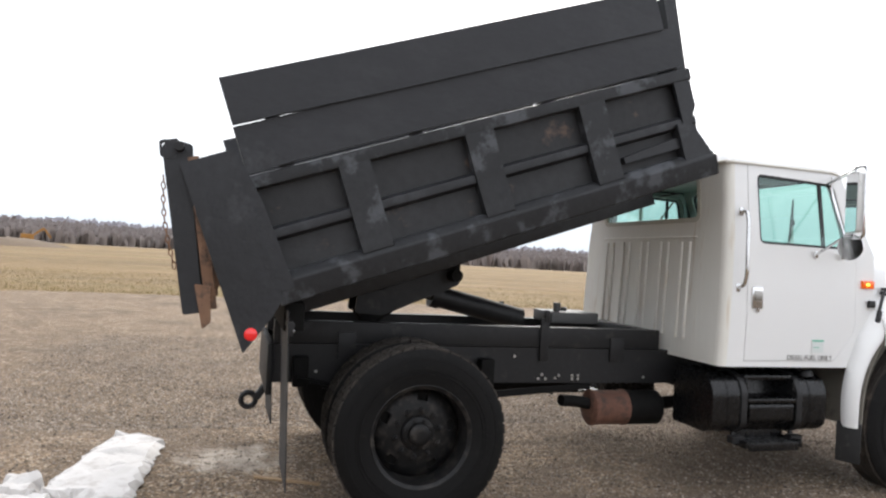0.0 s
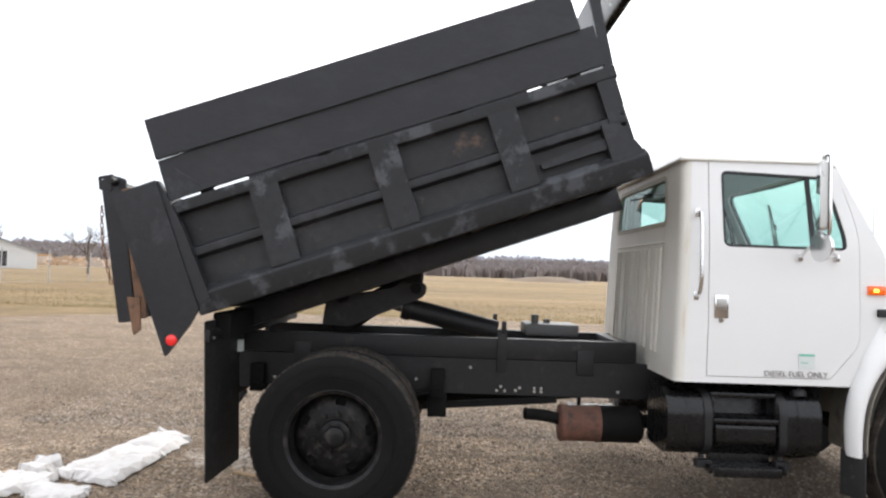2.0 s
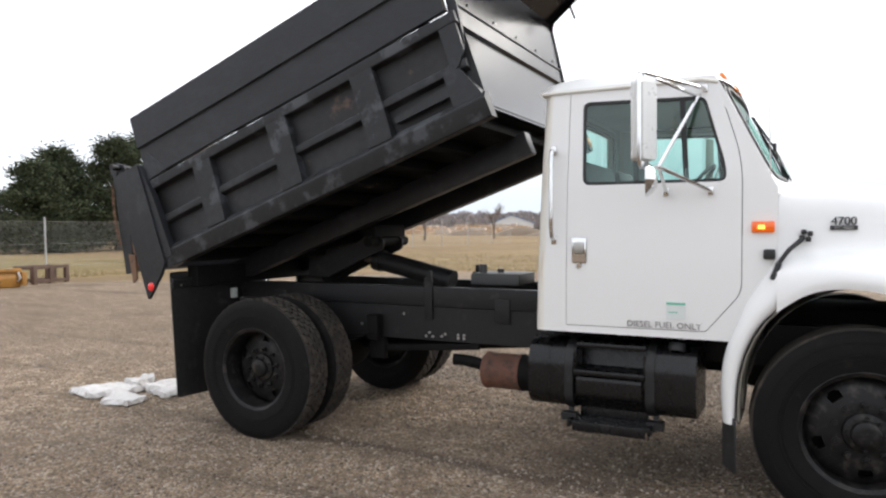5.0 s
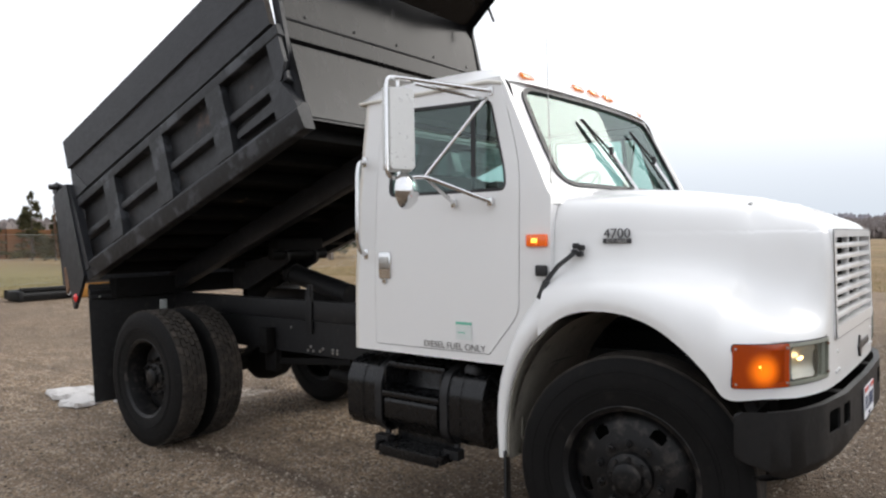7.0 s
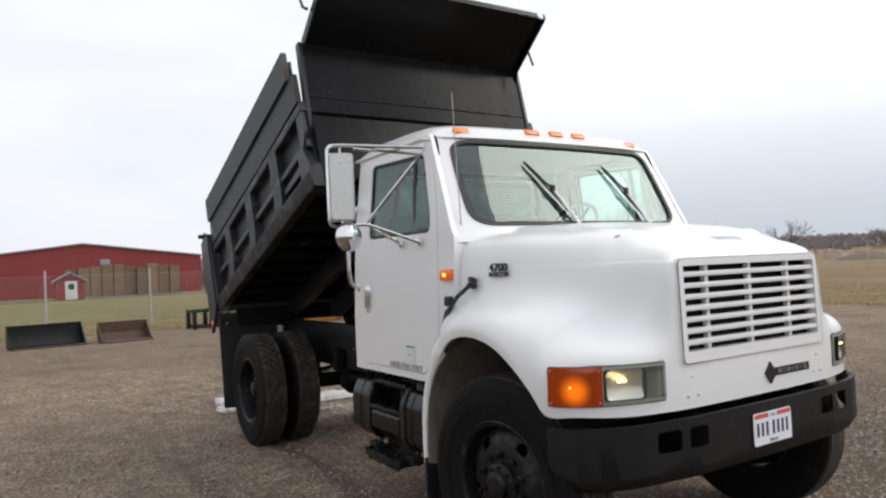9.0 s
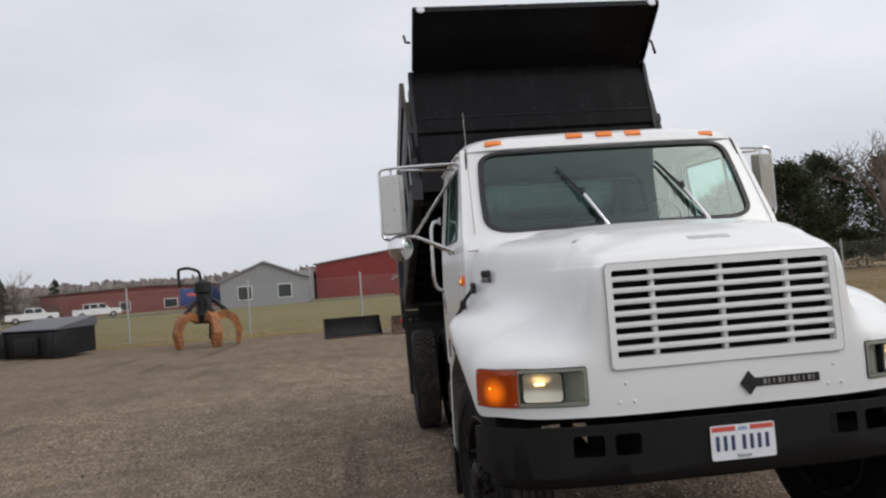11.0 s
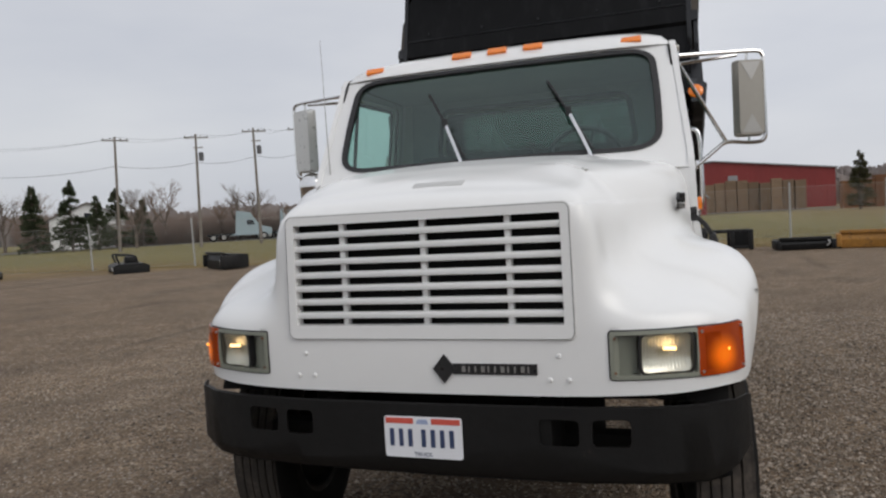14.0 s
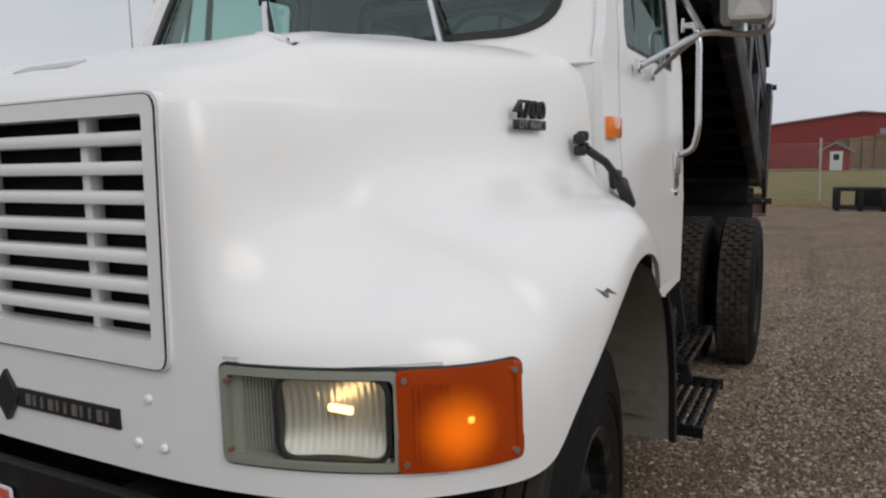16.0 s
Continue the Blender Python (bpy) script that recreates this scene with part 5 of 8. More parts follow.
# muffler and tail pipe
bm = B()
lathe(bm, [(0, -0.16), (0.07, -0.16), (0.128, -0.15), (0.138, -0.14), (0.138, -0.12), (0.132, -0.11), (0.132, 0.12), (0.139, 0.13), (0.139, 0.15), (0, 0.15)], 28, pose(1.73, -0.36, 0.50, 0, 0, -90))
muffler = part("muffler", bm, RUST, truck, "rust-brown muffler")
bm = B()
tube(bm, arc_pts([(1.58, -0.37, 0.53), (1.45, -0.375, 0.555), (1.32, -0.40, 0.565)], 0.05), 0.045, 16, False)
tube(bm, [(1.335, -0.395, 0.565), (1.33, -0.396, 0.565)], 0.04, 16)
part("tail_pipe", bm, UNDER, muffler)
bm = B()
tube(bm, [(2.1, -0.36, 0.52), (2.6, -0.36, 0.56)], 0.05, 12)
lathe(bm, [(0, -0.17), (0.128, -0.17), (0.134, -0.15), (0.134, 0.14), (0.10, 0.17), (0, 0.17)], 28, pose(2.03, -0.36, 0.50, 0, 0, -90))
part("exhaust_pipe", bm, UNDER, muffler)
# fuel tank with step
TANK_OUT = fillet([(-1.055, 0.52), (-0.985, 0.455), (-0.60, 0.455), (-0.60, 0.875), (-0.915, 0.875), (-1.012, 0.838), (-1.055, 0.745)], 0.035, 4)
TANK_MID = fillet([(-1.02, 0.53), (-0.965, 0.455), (-0.60, 0.455), (-0.60, 0.865), (-0.86, 0.865), (-0.88, 0.70), (-1.02, 0.69)], 0.02, 4)


def along(x0):
    return lambda a, b, d: (x0 + d, a, b)


bm = B()
sheet(bm, TANK_OUT, [], 0.295, along(2.175))
tank = part("fuel_tank", bm, TANK, truck, "black fuel tank with a step built in")
for x0, ln, prof, nm in ((2.47, 0.43, TANK_MID, "tank_middle"), (2.90, 0.285, TANK_OUT, "tank_end")):
    bm = B()
    sheet(bm, prof, [], ln, along(x0))
    part(nm, bm, TANK, tank)
for x0, w in ((2.30, 0.012), (2.415, 0.05), (2.905, 0.05), (3.03, 0.012)):
    bm = B()
    sheet(bm, grow(TANK_OUT, 0.010 if w > 0.02 else 0.004), [grow(TANK_OUT, -0.004)], w, along(x0))
    part("tank_band", bm, CHASSIS if w > 0.02 else TANK, tank)
# the step: ledge, top lip and rounded apron between the two ends
bm = B()
box(bm, (2.685, -0.985, 0.690), (0.43, 0.165, 0.035), 0.012)
part("tank_step", bm, TANK, tank, "worn step ledge in the tank")
bm = B()
box(bm, (2.685, -0.965, 0.850), (0.43, 0.09, 0.035), 0.012)
part("step_lip", bm, TANK, tank)
bm = B()
sheet(bm, fillet([(-1.062, 0.555), (-1.03, 0.52), (-1.0, 0.52), (-1.0, 0.672), (-1.045, 0.672), (-1.062, 0.652)], 0.012), [], 0.39, along(2.49))
part("step_apron", bm, TANK, tank)
for x in (2.475, 2.895):
    bm = B()
    box(bm, (x, -0.975, 0.77), (0.018, 0.13, 0.14), 0.004)
    part("step_cheek", bm, TANK, tank)
bm = B()
lathe(bm, [(0, 0.05), (0.05, 0.05), (0.055, 0.03), (0.045, 0.0)], 18, pose(3.07, -0.98, 0.84, 62))
part("filler_cap", bm, CHASSIS, tank)


def step_tread(name, c, w, d, parent, label):
    bm = B()
    for k in range(5):
        box(bm, (c[0], c[1] + (k - 2) * d / 5, c[2]), (w, d / 5 * 0.62, 0.025), 0.004)
    for x in (-w / 2, w / 2):
        box(bm, (c[0] + x, c[1], c[2] - 0.005), (0.02, d, 0.05), 0.004)
    return part(name, bm, TANK, parent, label)


step_tread("lower_step", (2.69, -1.0, 0.385), 0.48, 0.20, truck, "black grated lower step")
bm = B()
box(bm, (2.69, -0.93, 0.40), (0.42, 0.02, 0.13), 0.006)
box(bm, (2.69, -1.09, 0.365), (0.44, 0.016, 0.06), 0.006)
part("step_plate", bm, TANK, truck)
for x in (2.43, 2.95):
    bm = B()
    beam(bm, (x, -0.98, 0.37), (x, -0.95, 0.50), 0.03, 0.02)
    beam(bm, (x - 0.05, -1.0, 0.40), (x + 0.05, -1.0, 0.40), 0.06, 0.05)
    part("step_hanger", bm, CHASSIS, truck)
# driver's side: battery box and two grated steps
bm = B()
box(bm, (2.55, 0.80, 0.62), (0.55, 0.42, 0.40), 0.03)
part("battery_box", bm, TANK, truck, "black battery box")
step_tread("upper_step", (2.24, 1.015, 0.62), 0.72, 0.20, truck, "black grated cab step")
step_tread("lower_step", (2.27, 1.07, 0.36), 0.70, 0.22, truck, "black grated cab step")
for x in (2.0, 2.52):
    bm = B()
    beam(bm, (x, 1.02, 0.36), (x, 0.95, 0.85), 0.03, 0.05)
    part("step_hanger", bm, CHASSIS, truck)
# mud flaps on their brackets, tow hook
for s in (-1, 1):
    bm = B()
    sheet(bm, fillet([(0.55, 0.20), (1.22, 0.22), (1.24, 1.24), (0.36, 1.24), (0.36, 1.0), (0.55, 0.95)], 0.02), [], 0.007, lambda a, b, d: (-0.80 + 0.10 * (b - 1.16) * -0.4 - d - 0.02 * (a - 0.6), s * a * (0.88 if s > 0 else 1.0), b), [("b", k) for k in (0.5, 0.8, 1.0)])
    flap = part("mud_flap", bm, FLAP, truck, "black rubber mud flap")
    bm = B()
    tube(bm, [(-0.80, s * 0.42, 1.15), (-0.80, s * (1.24 if s < 0 else 1.09), 1.17)], 0.022, 10)
    box(bm, (-0.80, s * 0.9, 1.13), (0.03, 0.66, 0.05), 0.006)
    part("flap_bracket", bm, CHASSIS, flap)
    if s < 0:
        bm = B()
        box(bm, (-0.775, -0.575, 1.02), (0.035, 0.055, 0.085), 0.006)
        part("flap_tag", bm, DECAL_W, flap, "pale block on the flap bracket")
    for k in range(5):
        bm = B()
        lathe(bm, [(0.009, 0), (0.009, 0.01), (0, 0.012)], 6, pose(-0.785, s * (0.68 + 0.12 * k), 1.13, 0, 0, -90))
        part("flap_bolt", bm, STEEL, flap)
bm = B()
box(bm, (-0.77, 0, 1.20), (0.12, 2.1, 0.17), 0.01)
part("hinge_beam", bm, UNDER, truck, "black rear hinge beam")
bm = B()
box(bm, (-0.86, 0, 0.80), (0.04, 1.0, 0.34), 0.01)
part("rear_plate", bm, CHASSIS, truck, "black rear hitch plate")
bm = B()
t = [(-0.97 + 0.05 * math.cos(a), -0.1, 0.52 + 0.05 * math.sin(a)) for a in (2 * math.pi * k / 16 for k in range(17))]
tube(bm, t, 0.02, 8, False)
beam(bm, (-0.92, -0.1, 0.53), (-0.86, -0.1, 0.62), 0.06, 0.05, (0, 0, 1), 0.01)
part("tow_ring", bm, CHASSIS, truck, "black tow ring")
# hoist: cylinder, scissor arms, pump and reservoir
bm = B()
for y in (-0.16, 0.16):
    sheet(bm, fillet([(-0.26, 1.16), (-0.05, 1.15), (0.53, 1.40), (0.545, 1.48), (0.45, 1.55), (0.36, 1.52), (0.28, 1.46), (-0.05, 1.40), (-0.15, 1.40), (-0.24, 1.33)], 0.03), [], 0.03, lambda a, b, d: (a, y + d - 0.015, b))
part("hoist_arm", bm, CHASSIS, truck, "black scissor hoist arm")
bm = B()
beam(bm, (-0.20, 0.0, 1.10), (0.42, 0.0, 1.53), 0.18, 0.12, (0, 1, 0), 0.02)
tube(bm, [(-0.1, -0.32, 1.38), (-0.1, 0.32, 1.38)], 0.04, 12)
tube(bm, [(0.47, -0.30, 1.47), (0.47, 0.30, 1.47)], 0.045, 12)
box(bm, (0.44, 0, 1.56), (0.14, 0.5, 0.10), 0.01)
part("hoist_link", bm, UNDER, truck)
bm = B()
tube(bm, [(0.40, 0, 1.30), (1.12, 0, 1.14)], 0.085, 20)
tube(bm, [(0.36, 0, 1.31), (0.43, 0, 1.293)], 0.098, 20)
cyl = part("hoist_cylinder", bm, CHASSIS, truck, "black hydraulic hoist cylinder")
bm = B()
tube(bm, [(0.20, 0, 1.345), (0.41, 0, 1.298)], 0.045, 14)
part("cylinder_rod", bm, STEEL, cyl)
bm = B()
box(bm, (1.55, 0.05, 1.17), (0.42, 0.36, 0.09), 0.012)
tube(bm, [(1.42, -0.05, 1.20), (1.42, -0.05, 1.285)], 0.03, 10)
tube(bm, [(1.53, 0.05, 1.20), (1.53, 0.05, 1.245)], 0.028, 10)
part("oil_reservoir", bm, surf("grey_reservoir", (0.10, 0.10, 0.10), 0.5, var=0.2), truck, "grey hydraulic reservoir on the subframe")
bm = B()
box(bm, (2.05, 0, 1.06), (0.10, 0.86, 0.12), 0.008)
part("subframe_end", bm, CHASSIS, truck)

# ---- dump bed, raised ----
TILT_BED = 19.3
BM = Matrix.Translation((-0.85, -0.04, 1.255)) @ Matrix.Rotation(radians(-TILT_BED), 4, "Y")
HWB = 1.185                                       # half width over the side sheets' rails
LEN = 3.0


def bed_part(name, bm, mat_, parent=None, label="", sharp=38.0):
    bmesh.ops.transform(bm, matrix=BM, verts=bm.verts)
    return part(name, bm, mat_, parent or truck, label, sharp)


def side_sheet(s, y):
    return lambda a, b, d: (a, s * (y - d), b)


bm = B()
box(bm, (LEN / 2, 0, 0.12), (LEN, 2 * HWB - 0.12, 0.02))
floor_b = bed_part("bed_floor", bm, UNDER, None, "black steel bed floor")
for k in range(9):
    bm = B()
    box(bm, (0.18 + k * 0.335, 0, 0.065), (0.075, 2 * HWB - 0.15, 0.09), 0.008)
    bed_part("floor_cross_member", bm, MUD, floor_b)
for s in (-1, 1):
    bm = B()
    box(bm, (1.485, s * 0.40, -0.05), (2.97, 0.11, 0.17), 0.01)
    bed_part("floor_sill", bm, BLACK, floor_b)
for s in (-1, 1):
    bm = B()
    # side sheet: vertical upper part, sloped foot
    rows = [[(u, s * y, v) for u in (0.0, 1.0, 2.0, LEN)] for y, v in ((1.10, 0.75), (1.10, 0.20), (1.12, 0.10))]
    surface(bm, rows)
    rows = [[(u, s * (y - 0.02), v) for u in (0.0, 1.0, 2.0, LEN)] for y, v in ((1.10, 0.75), (1.10, 0.20), (1.12, 0.10))]
    surface(bm, rows)
    side = bed_part("bed_side", bm, BLACK_RUST, None, "black steel bed side with ribs and rust scuffs")
    bm = B()
    sheet(bm, fillet([(1.175, 0.02), (1.198, 0.15), (1.14, 0.20), (1.09, 0.20), (1.09, 0.02)], 0.012), [], LEN + 0.03, lambda a, b, d: (d, s * a, b))
    bed_part("bottom_rail", bm, SCUFFED, side)
    bm = B()
    sheet(bm, fillet([(1.15, 0.395), (1.15, 0.445), (1.10, 0.465), (1.10, 0.375)], 0.006), [], LEN - 0.06, lambda a, b, d: (0.03 + d, s * a, b))
    bed_part("middle_rail", bm, BLACK, side)
    bm = B()
    sheet(bm, fillet([(1.165, 0.69), (1.165, 0.765), (1.08, 0.775), (1.08, 0.68)], 0.008), [], LEN, lambda a, b, d: (d, s * a, b))
    bed_part("top_rail", bm, SCUFFED, side)
    for u in (0.62, 1.42, 2.22):
        bm = B()
        sheet(bm, fillet([(1.095, 0.15), (1.18, 0.17), (1.172, 0.25), (1.165, 0.40), (1.165, 0.70), (1.095, 0.70)], 0.01), [], 0.19, lambda a, b, d: (u - 0.095 + d, s * a, b))
        bed_part("side_rib", bm, SCUFFED, side)
    # front corner: gusset that widens downward
    bm = B()
    sheet(bm, fillet([(2.80, 0.15), (3.03, 0.11), (3.0, 0.22), (2.918, 0.40), (2.80, 0.42)], 0.015), [], 0.09, side_sheet(s, 1.175))
    sheet(bm, fillet([(2.36, 0.26), (2.80, 0.26), (2.80, 0.335), (2.36, 0.30)], 0.01), [], 0.05, side_sheet(s, 1.15))
    bed_part("corner_gusset", bm, BLACK, side)
    bm = B()
    sheet(bm, fillet([(2.86, 0.41), (2.92, 0.41), (2.985, 0.51), (2.988, 0.76), (2.86, 0.76)], 0.01), [], 0.03, side_sheet(s, 1.16))
    bed_part("corner_post", bm, BLACK, side)
    # two planks above the top rail
    for k, (v0, v1, y) in enumerate(((0.784, 1.047, 1.168), (1.046, 1.315, 1.190))):
        bm = B()
        rows = []
        n = 8
        for i in range(n + 1):
            u = 0.02 + (2.84 if k else 2.93) * i / n
            drop = 0.011 * max(0.0, 1 - u / 1.1) if k else 0.006 * math.sin(i * 0.9)
            rows.append([(u, s * y, v0 + drop), (u, s * y, v1 + drop * 0.5), (u, s * (y - 0.045), v1 + drop * 0.5), (u, s * (y - 0.045), v0 + drop), (u, s * y, v0 + drop)])
        vs = surface(bm, rows)
        ends = [bm.faces.new(vs[0][:4]), bm.faces.new(vs[-1][:4])]
        for f in ends:
            f.material_index = 1
        bed_part("side_board", bm, [BOARD, BOARD_END], side, "black-painted plank above the bed side")
    for u in (0.25, 1.05, 1.95, 2.75):
        bm = B()
        box(bm, (u, s * 1.095, 1.03), (0.09, 0.02, 0.52), 0.005)
        bed_part("board_stake", bm, BLACK, side)
    # rear corner post with lamp
    bm = B()
    sheet(bm, fillet([(-0.30, 0.915), (-0.01, 0.925), (0.015, 0.06), (-0.07, -0.02), (-0.275, -0.165)], 0.015), [], 0.03, side_sheet(s, 1.215))
    sheet(bm, fillet([(-0.02, 0.10), (0.10, 0.10), (0.06, 0.60), (0.0, 0.92), (-0.02, 0.92)], 0.01), [], 0.06, side_sheet(s, 1.20))
    post = bed_part("corner_plate", bm, BLACK, None, "black rear corner plate of the bed")
    bm = B()
    lathe(bm, [(0, 0.012), (0.02, 0.012), (0.033, 0.006), (0.036, 0.0)], 20, Matrix.Translation((-0.205, s * 1.215, -0.075)) @ Matrix.Diagonal((1, s, 1, 1)))
    bed_part("marker_lamp", bm, REDLENS, post, "round red marker lamp")
    bm = B()
    sheet(bm, fillet([(0.02, 0.775), (0.27, 0.785), (0.10, 0.99), (0.02, 1.0)], 0.01), [], 0.012, side_sheet(s, 1.172))
    bed_part("board_bracket", bm, BLACK, post)
    # front amber lamp beside the headboard
    if s > 0:
        bm = B()
        lathe(bm, [(0, 0.014), (0.035, 0.011), (0.05, 0.0)], 18, Matrix.Translation((3.035, 1.12, 0.10)) @ Euler((0, 0, radians(-90))).to_matrix().to_4x4())
        bed_part("front_lamp", bm, ORANGE, post, "round amber lamp")

# headboard: lower foot leaning forward, upright, seam with bolts, canopy
PROF = [(3.005, 0.10), (2.985, 0.17), (2.962, 0.50), (2.965, 0.672), (2.992, 0.69), (3.02, 0.95), (3.06, 1.285)]
bm = B()
for dx in (0.0, -0.03):
    surface(bm, [[(u + dx, y, v) for y in (-1.10, -0.6, 0.0, 0.6, 1.10)] for u, v in PROF])
headboard = bed_part("headboard", bm, GREYPANEL, None, "worn grey-black headboard of the bed", 20)
bm = B()
tube(bm, [(3.009, -1.08, 0.82), (3.009, 1.08, 0.82)], 0.007, 6)
bed_part("headboard_seam", bm, BLACK, headboard)
for k in range(5):
    bm = B()
    lathe(bm, [(0.009, 0), (0.009, 0.008), (0, 0.011)], 8, Matrix.Translation((3.012, -0.9 + 0.45 * k, 0.87)) @ Euler((0, 0, radians(-90))).to_matrix().to_4x4())
    bed_part("headboard_bolt", bm, BLACK, headboard)
for s in (-1, 1):
    bm = B()
    sheet(bm, fillet([(2.94, 0.46), (2.99, 0.56), (3.07, 1.285), (3.0, 1.285), (2.93, 0.62), (2.90, 0.46)], 0.01), [], 0.03, side_sheet(s, 1.115))
    bed_part("headboard_edge", bm, BLACK, headboard)
CAN = [(3.045, 1.27), (3.12, 1.305), (3.45, 1.43), (3.62, 1.495), (3.645, 1.50), (3.65, 1.455)]
bm = B()
ins = [0.02, 0.0, 0.0, 0.0, 0.0, 0.0]
for off in (0.0, 0.012):
    surface(bm, [[(u, y * (1.075 - k), v + off) for y in (-1, -0.5, 0, 0.5, 1)] for (u, v), k in zip(CAN, ins)])
canopy = bed_part("cab_shield", bm, BLACK_GLOSS, headboard, "black overhanging cab shield", 25)
for s in (-1, 1):
    bm = B()
    sheet(bm, [(3.03, 1.14), (3.10, 1.25), (3.63, 1.455), (3.65, 1.50), (3.45, 1.45), (3.06, 1.31)], [], 0.012, side_sheet(s, 1.08))
    bed_part("shield_cheek", bm, BLACK_GLOSS, headboard)
    # a solid white disc stands in for daylight through the lip's hole
    bm = B()
    lathe(bm, [(0, 0.008), (0.030, 0.008), (0.036, 0.0)], 16, Matrix.Translation((3.652, s * 1.01, 1.478)) @ Euler((0, 0, radians(-90))).to_matrix().to_4x4())
    bed_part("shield_eye", bm, PLATE_W, headboard, "white disc for daylight through a round hole in the shield's lip")
bm = B()
tube(bm, [(3.30, -1.09, 1.42), (3.30, -1.13, 1.43), (3.30, -1.14, 1.50)], 0.012, 6)
bed_part("tarp_hook", bm, BLACK, headboard)
bm = B()
tube(bm, [(3.28, 1.07, 1.36), (3.28, 1.115, 1.36), (3.285, 1.12, 1.22)], 0.012, 6)
bed_part("tarp_hook", bm, BLACK, headboard)
# tailgate, hanging from its top pins
GATE = Matrix.Translation((-0.235, 0, 0.955)) @ Matrix.Rotation(radians(9.5), 4, "Y")


def gate_part(name, bm, mat_, parent, label=""):
    bmesh.ops.transform(bm, matrix=GATE, verts=bm.verts)
    return bed_part(name, bm, mat_, parent, label)


bm = B()
box(bm, (-0.03, 0, -0.41), (0.03, 2.26, 0.86), 0.008)
gate = gate_part("tailgate", bm, BLACK, None, "black tailgate hanging from its top pins")
for y in (-1.08, -0.55, 0.0, 0.55, 1.08):
    bm = B()
    box(bm, (-0.085, y, -0.40), (0.09, 0.10, 0.86), 0.01)
    gate_part("gate_rib", bm, BLACK, gate)
for z in (0.0, -0.80):
    bm = B()
    box(bm, (-0.085, 0, z), (0.10, 2.28, 0.09), 0.01)
    gate_part("gate_rail", bm, BLACK, gate)
for s in (-1, 1):
    bm = B()
    sheet(bm, fillet([(-0.14, -0.86), (-0.035, -0.86), (-0.02, -0.3), (0.02, 0.05), (-0.08, 0.09), (-0.14, 0.06)], 0.02), [], 0.02, side_sheet(s, 1.165))
    gate_part("gate_cheek", bm, BLACK, gate)
    bm = B()
    box(bm, (0.012, s * 1.155, -0.43), (0.06, 0.022, 0.84), 0.006)
    gate_part("bare_edge", bm, RUSTBAR, gate, "rusty bare steel edge")
    bm = B()
    eye = [(-0.125 + 0.014 * math.cos(a), 0.055 + 0.017 * math.sin(a)) for a in (2 * math.pi * k / 12 for k in range(12))]
    sheet(bm, fillet([(-0.155, 0.0), (-0.08, -0.02), (-0.05, 0.09), (-0.15, 0.088)], 0.015), [eye], 0.016, side_sheet(s, 1.172))
    gate_part("gate_lug", bm, BLACK, gate, "black lug with an eye")
    bm = B()
    tube(bm, [(-0.05, s * 1.05, 0.04), (-0.05, s * 1.24, 0.04)], 0.025, 10)
    gate_part("hinge_pin", bm, CHASSIS, gate)
    # chain
    bm = B()
    for k in range(14):
        c = Vector((-0.15 - 0.02 * math.sin(k / 13 * math.pi), s * 1.175, -0.12 - 0.036 * k))
        lnk = [(c.x + (0.010 * math.cos(a) if k % 2 else 0), c.y + (0 if k % 2 else 0.010 * math.cos(a)), c.z + 0.022 * math.sin(a)) for a in (2 * math.pi * j / 8 for j in range(9))]
        tube(bm, lnk, 0.004, 5, False)
    gate_part("spreader_chain", bm, RUSTBAR, gate, "rusty spreader chain")
    bm = B()
    sheet(bm, fillet([(-0.06, -0.70), (0.02, -0.72), (0.0, -0.92), (-0.05, -0.95)], 0.01), [], 0.015, side_sheet(s, 1.18))
    gate_part("latch_hook", bm, RUSTBAR, gate)
bm = B()
beam(bm, (3.04, -0.45, -0.09), (3.20, -0.45, -0.11), 0.012, 0.012)
bed_part("prop_pin", bm, CHASSIS, floor_b)

